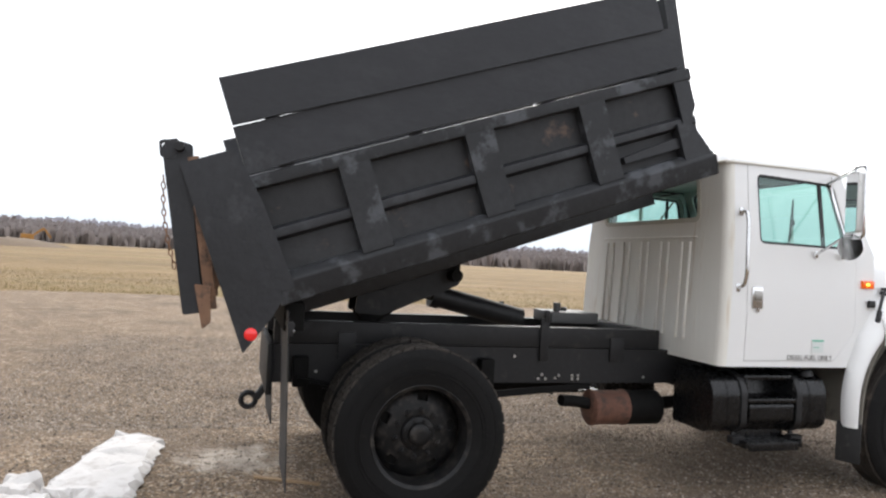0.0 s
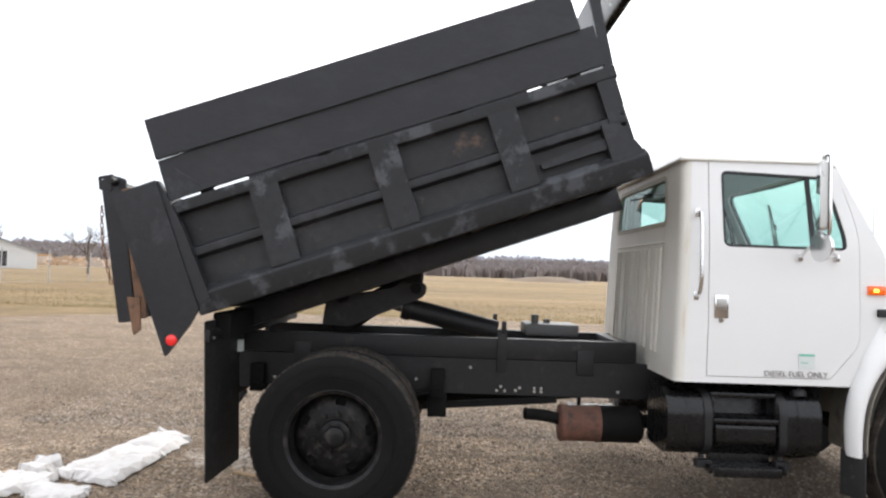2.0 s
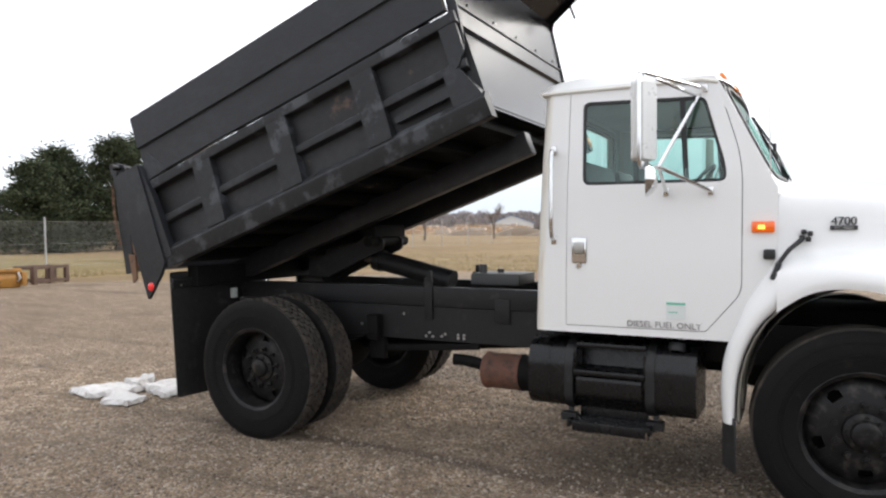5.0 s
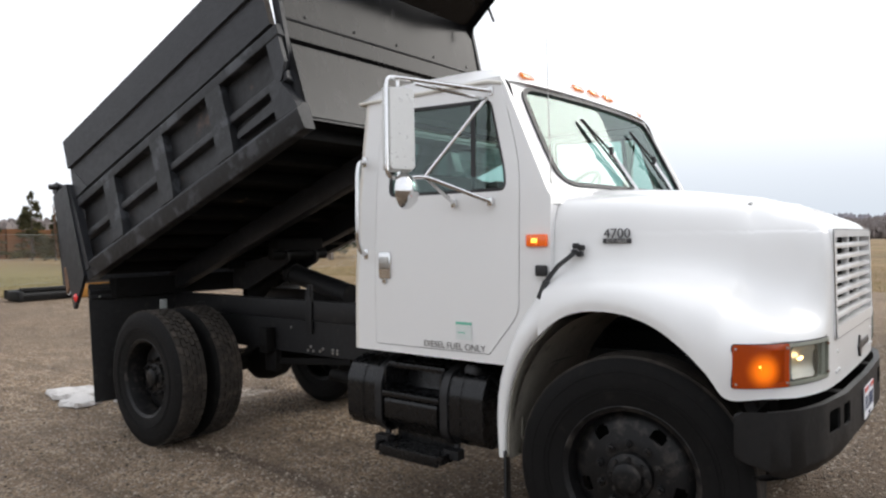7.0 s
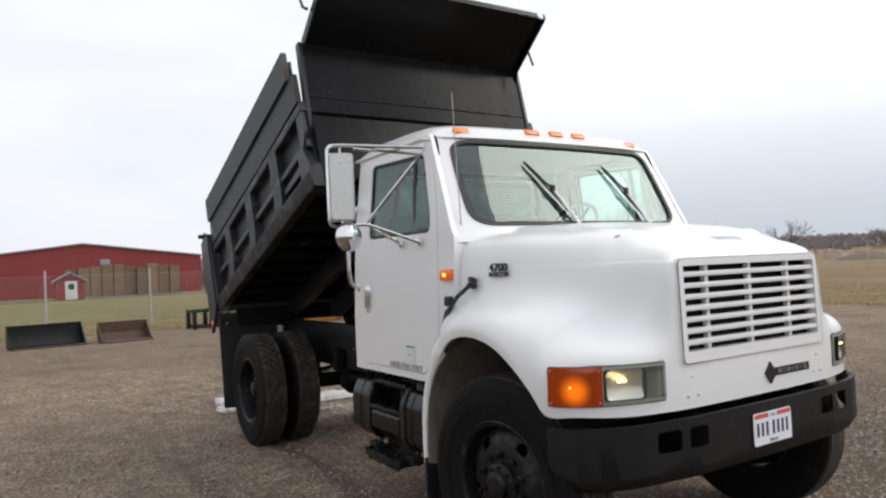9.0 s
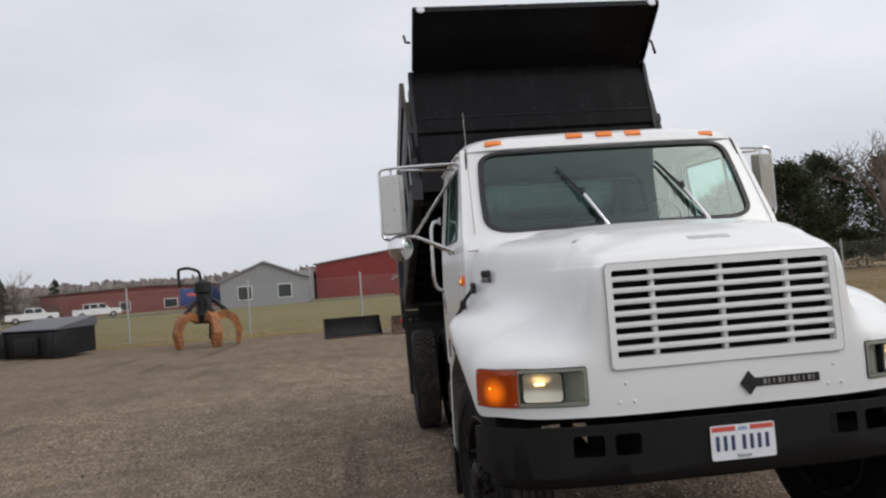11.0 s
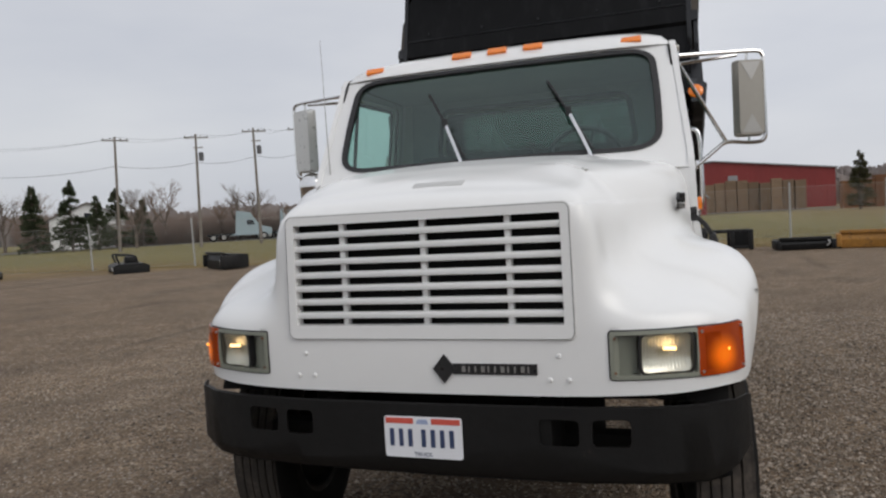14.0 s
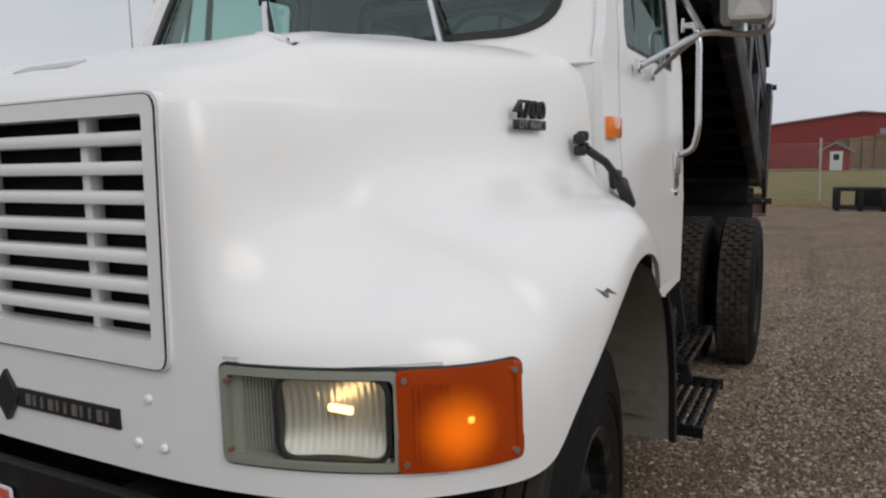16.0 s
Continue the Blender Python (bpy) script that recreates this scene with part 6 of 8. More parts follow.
# ---- ground ----
def ground_material():
    m = bpy.data.materials.new("gravel_yard_and_dry_fields")
    m.use_nodes = True
    nt = m.node_tree
    b = nt.nodes["Principled BSDF"]
    v = coords(nt)
    sep = nt.nodes.new("ShaderNodeSeparateXYZ")
    nt.links.new(v, sep.inputs[0])
    X, Y = sep.outputs[0], sep.outputs[1]
    # gravel: pebbles, grit, damp patches and wheel tracks
    vor = nt.nodes.new("ShaderNodeTexVoronoi")
    vor.inputs["Scale"].default_value = 55.0
    nt.links.new(v, vor.inputs["Vector"])
    vor2 = nt.nodes.new("ShaderNodeTexVoronoi")
    vor2.inputs["Scale"].default_value = 24.0
    nt.links.new(v, vor2.inputs["Vector"])
    tone = nt.nodes.new("ShaderNodeSeparateColor")
    nt.links.new(vor.outputs["Color"], tone.inputs[0])
    c = mixc(nt, tone.outputs[0], (0.055, 0.041, 0.030), (0.36, 0.285, 0.21))
    c = mixc(nt, band(nt, tone.outputs[1], 0.80, 0.92), c, (0.50, 0.46, 0.41))
    c = mixc(nt, math_of(nt, "MULTIPLY", band(nt, noise_of(nt, v, 9.0, 6.0, 0.65), 0.47, 0.66), 0.75), c, (0.125, 0.10, 0.08))
    c = mixc(nt, math_of(nt, "MULTIPLY", band(nt, noise_of(nt, v, 0.55, 6.0, 0.65), 0.48, 0.66), 0.7), c, (0.105, 0.088, 0.075))
    c = mixc(nt, math_of(nt, "MULTIPLY", band(nt, noise_of(nt, v, 0.16, 3.0), 0.45, 0.7), 0.5), c, (0.22, 0.185, 0.15))
    # damp round the truck's nose; out to the road side it dims overlit gravel
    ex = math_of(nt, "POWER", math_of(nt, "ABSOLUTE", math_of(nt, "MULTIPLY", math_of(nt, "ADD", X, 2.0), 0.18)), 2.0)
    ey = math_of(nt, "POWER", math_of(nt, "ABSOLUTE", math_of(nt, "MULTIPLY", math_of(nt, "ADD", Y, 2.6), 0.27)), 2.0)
    damp_dim = math_of(nt, "ADD", math_of(nt, "ADD", ex, ey), math_of(nt, "MULTIPLY", math_of(nt, "SUBTRACT", noise_of(nt, v, 0.5, 6.0, 0.65), 0.5), 1.2))
    damp_dim = math_of(nt, "MULTIPLY", band(nt, damp_dim, 0.8, 1.5), band(nt, math_of(nt, "MULTIPLY", Y, -1.0), -12.0, -5.0))
    damp_dim = math_of(nt, "MULTIPLY", damp_dim, math_of(nt, "ADD", math_of(nt, "MULTIPLY", band(nt, math_of(nt, "ADD", X, math_of(nt, "MULTIPLY", math_of(nt, "SUBTRACT", noise_of(nt, v, 0.3, 6.0, 0.65), 0.5), 7.0)), 0.8, 5.4), 0.66), 0.32))
    c = mixc(nt, math_of(nt, "MULTIPLY", damp_dim, 0.92), c, (0.058, 0.044, 0.033))
    # pale stones show through everywhere
    vor3 = nt.nodes.new("ShaderNodeTexVoronoi")
    vor3.inputs["Scale"].default_value = 38.0
    nt.links.new(v, vor3.inputs["Vector"])
    t3 = nt.nodes.new("ShaderNodeSeparateColor")
    nt.links.new(vor3.outputs["Color"], t3.inputs[0])
    pick = math_of(nt, "MULTIPLY", band(nt, t3.outputs[0], 0.86, 0.90), math_of(nt, "LESS_THAN", vor3.outputs["Distance"], 0.36))
    c = mixc(nt, math_of(nt, "MULTIPLY", pick, 0.6), c, (0.44, 0.38, 0.32))
    pick2 = math_of(nt, "MULTIPLY", band(nt, t3.outputs[1], 0.80, 0.86), math_of(nt, "LESS_THAN", vor3.outputs["Distance"], 0.42))
    c = mixc(nt, math_of(nt, "MULTIPLY", pick2, 0.7), c, (0.035, 0.028, 0.022))
    st = nt.nodes.new("ShaderNodeMapping")
    st.inputs["Scale"].default_value = (0.10, 1.5, 1)
    st.inputs["Rotation"].default_value = (0, 0, 1.3)
    nt.links.new(v, st.inputs["Vector"])
    c = mixc(nt, math_of(nt, "MULTIPLY", band(nt, noise_of(nt, st.outputs[0], 1.0, 4.0), 0.60, 0.72), 0.8), c, (0.062, 0.05, 0.042))
    # pale dust spilt beside the sheets
    dx = math_of(nt, "POWER", math_of(nt, "ABSOLUTE", math_of(nt, "MULTIPLY", math_of(nt, "ADD", X, 1.05), 1.4)), 2.0)
    dy = math_of(nt, "POWER", math_of(nt, "ABSOLUTE", math_of(nt, "MULTIPLY", math_of(nt, "SUBTRACT", Y, 0.35), 1.5)), 2.0)
    spill = math_of(nt, "SUBTRACT", math_of(nt, "MULTIPLY", noise_of(nt, v, 5.0, 6.0, 0.7), 1.9), math_of(nt, "ADD", dx, dy))
    c = mixc(nt, math_of(nt, "MULTIPLY", band(nt, spill, 0.55, 0.95), 0.75), c, (0.52, 0.50, 0.48))
    c = mixc(nt, math_of(nt, "MULTIPLY", band(nt, noise_of(nt, v, 2.3, 6.0, 0.7), 0.42, 0.62), 0.45), c, (0.10, 0.074, 0.052))
    c = mixc(nt, 1.0, c, (1.34, 1.225, 1.08), "MULTIPLY")
    # the yard's edge
    d1 = math_of(nt, "SUBTRACT", Y, 18.3)
    d2 = math_of(nt, "SUBTRACT", math_of(nt, "MULTIPLY", X, -1.0), 18.6)
    d3 = math_of(nt, "SUBTRACT", math_of(nt, "SUBTRACT", math_of(nt, "MULTIPLY", Y, 0.72), math_of(nt, "MULTIPLY", X, 0.69)), 17.6)
    d4 = math_of(nt, "SUBTRACT", math_of(nt, "ADD", math_of(nt, "MULTIPLY", Y, -0.50), math_of(nt, "MULTIPLY", X, -0.86)), 24.2)
    edge = math_of(nt, "MAXIMUM", math_of(nt, "MAXIMUM", d1, d2), math_of(nt, "MAXIMUM", d3, d4))
    edge = math_of(nt, "ADD", edge, math_of(nt, "MULTIPLY", math_of(nt, "SUBTRACT", noise_of(nt, v, 0.6, 6.0, 0.7), 0.5), 2.6))
    # grass: straw, green flush, strips that differ with distance
    g = mixc(nt, band(nt, noise_of(nt, v, 0.5, 6.0, 0.7), 0.38, 0.62), (0.29, 0.20, 0.105), (0.17, 0.125, 0.06))
    strip = nt.nodes.new("ShaderNodeMapping")
    strip.inputs["Scale"].default_value = (0.008, 0.05, 1)
    strip.inputs["Rotation"].default_value = (0, 0, 0.06)
    nt.links.new(v, strip.inputs["Vector"])
    g = mixc(nt, math_of(nt, "MULTIPLY", band(nt, noise_of(nt, strip.outputs[0], 1.0, 6.0, 0.65), 0.42, 0.6), 0.8), g, (0.33, 0.225, 0.12))
    g = mixc(nt, math_of(nt, "MULTIPLY", band(nt, noise_of(nt, strip.outputs[0], 2.7, 6.0, 0.7), 0.50, 0.62), 0.65), g, (0.17, 0.115, 0.065))
    g = mixc(nt, math_of(nt, "MULTIPLY", band(nt, noise_of(nt, strip.outputs[0], 1.7, 5.0, 0.6), 0.56, 0.64), 0.45), g, (0.19, 0.175, 0.07))
    g = mixc(nt, band(nt, noise_of(nt, v, 6.0, 5.0, 0.7), 0.5, 0.75), g, (0.15, 0.12, 0.06))
    g = mixc(nt, math_of(nt, "MULTIPLY", band(nt, noise_of(nt, v, 0.06, 5.0, 0.6), 0.5, 0.66), 0.7), g, (0.20, 0.13, 0.065))
    rear = math_of(nt, "MULTIPLY", band(nt, math_of(nt, "MULTIPLY", X, -1.0), 18.0, 26.0), band(nt, math_of(nt, "MULTIPLY", Y, -1.0), -25.0, -8.0))
    g = mixc(nt, math_of(nt, "MULTIPLY", rear, 0.55), g, (0.16, 0.165, 0.055))
    c = mixc(nt, band(nt, edge, -0.25, 0.35), c, g)
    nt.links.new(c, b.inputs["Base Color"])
    b.inputs["Roughness"].default_value = 0.92
    b.inputs["Specular IOR Level"].default_value = 0.25
    h = math_of(nt, "ADD", math_of(nt, "MULTIPLY", vor.outputs["Distance"], -0.5), math_of(nt, "ADD", math_of(nt, "MULTIPLY", vor2.outputs["Distance"], -0.5), math_of(nt, "MULTIPLY", noise_of(nt, v, 140.0, 3.0), 0.3)))
    bump_of(nt, b, h, 0.035, 1.0)
    return m


def rise(x, y):
    r = math.hypot(x, y)
    near = 0.012 * noise.noise(Vector((x * 0.7, y * 0.7, 0))) + 0.006 * noise.noise(Vector((x * 2.3, y * 2.3, 4))) if r < 45 else 0.0
    return GROUND + near + (min(r, 480) - 230) * -0.01 * (r > 230)


near_axis = [-45 + 0.5 * k for k in range(0, 181)]
far_axis = [50, 60, 75, 95, 120, 150, 190, 250, 330, 430, 600, 900, 1500, 3000]
axis = [-a for a in far_axis[::-1]] + near_axis + far_axis
bm = B()
surface(bm, [[(x, y, rise(x, y)) for x in axis] for y in axis])
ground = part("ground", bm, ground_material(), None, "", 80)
tagged(ground, "brown-grey gravel yard running into dry straw-coloured fields", "ground", kind="structure")


def scatter_mesh(name, count, pick, shape, material, label, category, seed, smooth=False):
    """One mesh of very many small pieces: pick(rng) gives a place and size, shape the corner offsets and faces."""
    rng = random.Random(seed)
    verts, faces = [], []
    while count:
        spot = pick(rng)
        if spot is None:
            continue
        count -= 1
        n = len(verts)
        vs, fs = shape(rng, *spot)
        verts += vs
        faces += [tuple(n + i for i in f) for f in fs]
    me = bpy.data.meshes.new(name)
    me.from_pydata(verts, [], faces)
    me.materials.append(material)
    ob = new(name, me)
    return tagged(ob, label, category, kind="stuff")


OCT = [(0, 2, 4), (2, 1, 4), (1, 3, 4), (3, 0, 4), (2, 0, 5), (1, 2, 5), (3, 1, 5), (0, 3, 5)]


def stone_shape(rng, x, y, z, r):
    a = rng.uniform(0, 3.14)
    c, s = math.cos(a), math.sin(a)
    e = [r * rng.uniform(0.6, 1.3) for _ in range(4)]
    h = r * rng.uniform(0.4, 0.8)
    return [(x + c * e[0], y + s * e[0], z), (x - c * e[1], y - s * e[1], z), (x - s * e[2], y + c * e[2], z), (x + s * e[3], y - c * e[3], z), (x + rng.uniform(-0.3, 0.3) * r, y, z + h), (x, y, z - h)], OCT


def stone_spot(rng):
    x, y = rng.gauss(2.5, 4.8), rng.gauss(-1.0, 4.2)
    if not (-9 < x < 12 and -9 < y < 12):
        return None
    return x, y, rise(x, y) + 0.001, 0.004 + 0.013 * rng.random() ** 3


def island_material(name, a, b, rough=0.9):
    m = bpy.data.materials.new(name)
    m.use_nodes = True
    nt = m.node_tree
    p = nt.nodes["Principled BSDF"]
    geo = nt.nodes.new("ShaderNodeNewGeometry")
    nt.links.new(mixc(nt, geo.outputs["Random Per Island"], a, b), p.inputs["Base Color"])
    p.inputs["Roughness"].default_value = rough
    p.inputs["Specular IOR Level"].default_value = 0.25
    return m


scatter_mesh("gravel_stones", 150000, stone_spot, stone_shape, island_material("loose_stones", (0.06, 0.046, 0.034), (0.42, 0.355, 0.29)), "loose brown and grey gravel stones on the yard", "gravel", 3)


def near_stone_spot(rng):
    x, y = rng.uniform(-3.5, 4.5), 1.3 + 6.5 * rng.random() ** 1.4
    return x, y, rise(x, y) + 0.001, 0.004 + 0.015 * rng.random() ** 3


scatter_mesh("gravel_stones", 55000, near_stone_spot, stone_shape, bpy.data.materials["loose_stones"], "loose brown and grey gravel stones beside the truck", "gravel", 4)


def blade_spot(rng):
    if rng.random() < 0.5:
        x, y = rng.uniform(-30, 30), 18.2 + rng.random() ** 2 * 16
    else:
        x, y = -18.4 - rng.random() ** 2 * 14, rng.uniform(-40, 14)
    if 0.72 * y - 0.69 * x < 17.9 and y < 18.0 and x > -18.3:
        return None
    if -0.5 * y - 0.86 * x < 23.8 and x > -18.0 and y < 0:
        return None
    return x, y, rise(x, y), rng.uniform(0.03, 0.10)


def blade_shape(rng, x, y, z, h):
    a, w = rng.uniform(0, 6.28), rng.uniform(0.005, 0.014)
    lx, ly = rng.uniform(-0.6, 0.6) * h, rng.uniform(-0.6, 0.6) * h
    return [(x - w * math.cos(a), y - w * math.sin(a), z), (x + w * math.cos(a), y + w * math.sin(a), z), (x + lx, y + ly, z + h)], [(0, 1, 2)]


scatter_mesh("dry_grass", 60000, blade_spot, blade_shape, island_material("straw_blades", (0.36, 0.275, 0.14), (0.19, 0.165, 0.065)), "short straw and green grass along the yard's edge", "grass", 5)

# ---- litter beside the rear wheels ----
def crumpled(name, outline, h, seed, label):
    """A crumpled sheet lying on the ground, of some thickness."""
    rng = random.Random(seed)
    bm = B()
    sheet(bm, fillet(outline, 0.06, 3), [], 0.0, lambda a, b, d: (a, b, 0.02))
    bmesh.ops.subdivide_edges(bm, edges=bm.edges, cuts=3, use_grid_fill=True)
    bmesh.ops.subdivide_edges(bm, edges=[e for e in bm.edges if e.calc_length() > 0.10], cuts=1, use_grid_fill=True)
    bmesh.ops.triangulate(bm, faces=bm.faces)
    for v in bm.verts:
        q = Vector((v.co.x * 3.2, v.co.y * 3.2, seed))
        v.co.z = 0.012 + h * (0.35 + 0.65 * abs(noise.noise(q))) + h * 0.5 * abs(noise.noise(q * 2.7))
        if any(len(e.link_faces) < 2 for e in v.link_edges):
            v.co.z = 0.004 + 0.2 * h * rng.random()
            v.co.x += rng.uniform(-0.02, 0.02)
            v.co.y += rng.uniform(-0.02, 0.02)
    r = bmesh.ops.extrude_face_region(bm, geom=bm.faces[:])
    for v in r["geom"]:
        if isinstance(v, bmesh.types.BMVert):
            v.co.z += 0.008
    ob = part(name, bm, PAPER, None, "", 22, pose(0, 0, GROUND))
    return tagged(ob, label, "sheet", "white sheets on the gravel")


crumpled("wrapping_sheet", [(-1.95, 1.0), (-1.56, 0.74), (-1.60, 0.2), (-1.64, -0.62), (-1.95, -0.52), (-2.2, -0.38), (-2.16, 0.0), (-2.08, 0.5)], 0.07, 3.0, "long crumpled white wrapping sheet lying on gravel")
crumpled("wrapping_sheet", [(-2.42, -0.18), (-2.2, -0.22), (-2.2, -0.48), (-2.45, -0.44)], 0.12, 8.0, "folded lump of white sheet on gravel")
crumpled("wrapping_sheet", [(-2.55, -0.48), (-2.1, -0.45), (-2.12, -0.75), (-2.3, -0.95), (-2.7, -0.85)], 0.07, 12.0, "flattened torn white sheet on gravel")
crumpled("wrapping_sheet", [(-2.1, -0.62), (-1.72, -0.72), (-1.70, -0.98), (-2.0, -1.02), (-2.15, -0.85)], 0.06, 15.0, "small torn white sheet on gravel")
bm = B()
beam(bm, (-0.90, -0.172, -0.004), (-0.47, -0.395, -0.002), 0.035, 0.02, (0, 0, 1), 0.004)
tagged(part("wood_lath", bm, STICK), "broken pale wooden lath lying on gravel", "stick")

# ---- machine attachments along the yard's far edge ----
ATT_BLACK = surf("black_attachment_paint", (0.008, 0.008, 0.0085), 0.5, var=0.3, s1=3, s2=18, dirt=(0.03, 0.027, 0.024), spec=0.3)
ATT_GREY = surf("grey_lid_sheet", (0.10, 0.10, 0.11), 0.55, var=0.2, s1=2)
ATT_ORANGE = surf("worn_orange_paint", (0.36, 0.13, 0.035), 0.6, var=0.3, s1=2, s2=14, dirt=(0.10, 0.05, 0.03), cut=(0.45, 0.65))
ATT_YELLOW = surf("worn_yellow_paint", (0.36, 0.17, 0.03), 0.6, var=0.25, s1=2, s2=14, dirt=(0.15, 0.08, 0.03))
ATT_RUST = surf("rusty_bucket_steel", (0.10, 0.06, 0.042), 0.8, var=0.3, s1=2, s2=12)
WHITE_PLAIN = surf("plain_white_paint", (0.72, 0.72, 0.70), 0.6, var=0.06, s1=1.5, s2=10)


def bucket(x, y, w, h, rz, mat_, label):
    ob = thing("loader_bucket", label, "bucket", "attachments along the yard edge", at=(x, y, 0), rz=rz)
    bm = B()
    prof = [(0.35, 0.0), (-0.25, 0.02), (-0.38, h * 0.45), (-0.30, h), (-0.27, h), (-0.34, h * 0.45), (-0.23, 0.05), (0.35, 0.03)]
    sheet(bm, prof, [], w, lambda a, b, d: (a, d - w / 2, b))
    part("shell", bm, mat_, ob)
    for s in (-1, 1):
        bm = B()
        sheet(bm, [(0.30, 0.0), (-0.25, 0.02), (-0.38, h * 0.45), (-0.30, h)], [], 0.03, lambda a, b, d: (a, s * (w / 2 - d), b))
        part("cheek", bm, mat_, ob)
    bm = B()
    box(bm, (0.34, 0, 0.02), (0.10, w, 0.025), 0.005)
    part("cutting_edge", bm, ATT_RUST, ob)
    return ob


def frame_attachment(x, y, w, d, h, rz, mat_, label, legs=True):
    ob = thing("mounting_frame", label, "frame", "attachments along the yard edge", at=(x, y, 0), rz=rz)
    for s in (-1, 1):
        bm = B()
        box(bm, (s * d / 2, 0, h - 0.05), (0.09, w, 0.09), 0.01)
        part("top_rail", bm, mat_, ob)
        bm = B()
        box(bm, (s * d / 2, 0, 0.09), (0.09, w, 0.09), 0.01)
        part("bottom_rail", bm, mat_, ob)
        for k in (-1, 0, 1):
            bm = B()
            box(bm, (s * d / 2, k * (w / 2 - 0.06), h / 2), (0.11, 0.13, h), 0.01)
            part("leg", bm, mat_, ob)
    for k in (-1, 1):
        bm = B()
        box(bm, (0, k * (w / 2 - 0.06), h - 0.06), (d, 0.10, 0.08), 0.01)
        part("cross_bar", bm, mat_, ob)
    bm = B()
    box(bm, (0.05, w * 0.22, h * 0.5), (0.06, w * 0.30, h * 0.8), 0.01)
    part("mount_plate", bm, mat_, ob)
    return ob


def mower(x, y, w, d, rz, label):
    ob = thing("rotary_mower", label, "mower", "attachments along the yard edge", at=(x, y, 0), rz=rz)
    bm = B()
    sheet(bm, fillet([(-d / 2, 0.10), (d / 2, 0.10), (d / 2, 0.30), (d / 2 - 0.2, 0.40), (-d / 2 + 0.2, 0.40), (-d / 2, 0.30)], 0.03), [], w, lambda a, b, dd: (a, dd - w / 2, b))
    part("deck", bm, ATT_BLACK, ob)
    bm = B()
    box(bm, (-0.1, 0, 0.52), (0.5, 0.6, 0.30), 0.05)
    part("gearbox", bm, ATT_BLACK, ob)
    for s in (-1, 1):
        bm = B()
        tube(bm, arc_pts([(d / 2 - 0.3, s * w * 0.36, 0.38), (d / 2 - 0.15, s * w * 0.36, 0.78), (-d / 2 + 0.5, s * w * 0.36, 0.72), (-d / 2 + 0.4, s * w * 0.36, 0.38)], 0.1), 0.04, 8)
        part("guard_hoop", bm, ATT_BLACK, ob)
        bm = B()
        box(bm, (0, s * (w / 2 - 0.03), 0.09), (d, 0.06, 0.18), 0.01)
        part("skid", bm, ATT_BLACK, ob)
    bm = B()
    box(bm, (d / 2 + 0.01, w * 0.42, 0.21), (0.02, w * 0.13, 0.12), 0.005)
    part("warning_label", bm, WHITE_PLAIN, ob)
    return ob


def hopper(x, y, rz):
    ob = thing("spreader_box", "black steel box attachment with a sloped grey lid", "attachment", "attachments along the yard edge", at=(x, y, 0), rz=rz)
    bm = B()
    sheet(bm, fillet([(-0.7, 0.12), (0.7, 0.05), (0.75, 0.85), (0.5, 1.0), (-0.7, 1.0)], 0.03), [], 2.9, lambda a, b, d: (a, d - 1.45, b))
    part("body", bm, ATT_BLACK, ob)
    bm = B()
    sheet(bm, [(-0.75, 1.30), (-0.70, 1.30), (0.80, 0.97), (0.80, 0.93), (-0.75, 0.98)], [], 3.0, lambda a, b, d: (a, d - 1.5, b))
    part("lid", bm, ATT_GREY, ob)
    bm = B()
    box(bm, (0.76, 0, 0.42), (0.08, 1.2, 0.55), 0.01)
    part("coupler_frame", bm, ATT_BLACK, ob)
    # a dark plate, set proud, stands in for the shade inside the coupler opening
    bm = B()
    box(bm, (0.80, 0, 0.42), (0.04, 0.85, 0.34), 0.01)
    part("coupler_recess", bm, GAP, ob)
    for s in (-1, 1):
        bm = B()
        box(bm, (0.55, s * 1.3, 0.45), (0.5, 0.35, 0.85), 0.03)
        part("side_pod", bm, ATT_BLACK, ob)
    return ob


def flat_attachment(x, y, w, rz, mat_, label, h=0.72):
    ob = thing("grader_blade", label, "attachment", "attachments along the yard edge", at=(x, y, 0), rz=rz)
    bm = B()
    sheet(bm, fillet([(-0.5, 0.05), (0.5, 0.0), (0.55, h * 0.5), (0.45, h * 0.9), (-0.5, h * 0.8)], 0.04), [], w, lambda a, b, d: (a, d - w / 2, b))
    part("body", bm, mat_, ob)
    for s in (-1, 1):
        bm = B()
        box(bm, (0.3, s * (w / 2 + 0.06), h * 0.45), (0.7, 0.14, h * 0.7), 0.03)
        part("end_plate", bm, mat_, ob)
    bm = B()
    box(bm, (0.5, 0, h * 0.9), (0.12, w * 1.04, 0.10), 0.02)
    part("top_bar", bm, mat_, ob)
    bm = B()
    tube(bm, [(0.5, w * 0.45, h * 0.85), (0.62, w * 0.47, h * 0.5), (0.58, w * 0.42, h * 0.3)], 0.03, 8)
    part("hose_coupling", bm, STEEL, ob)
    return ob


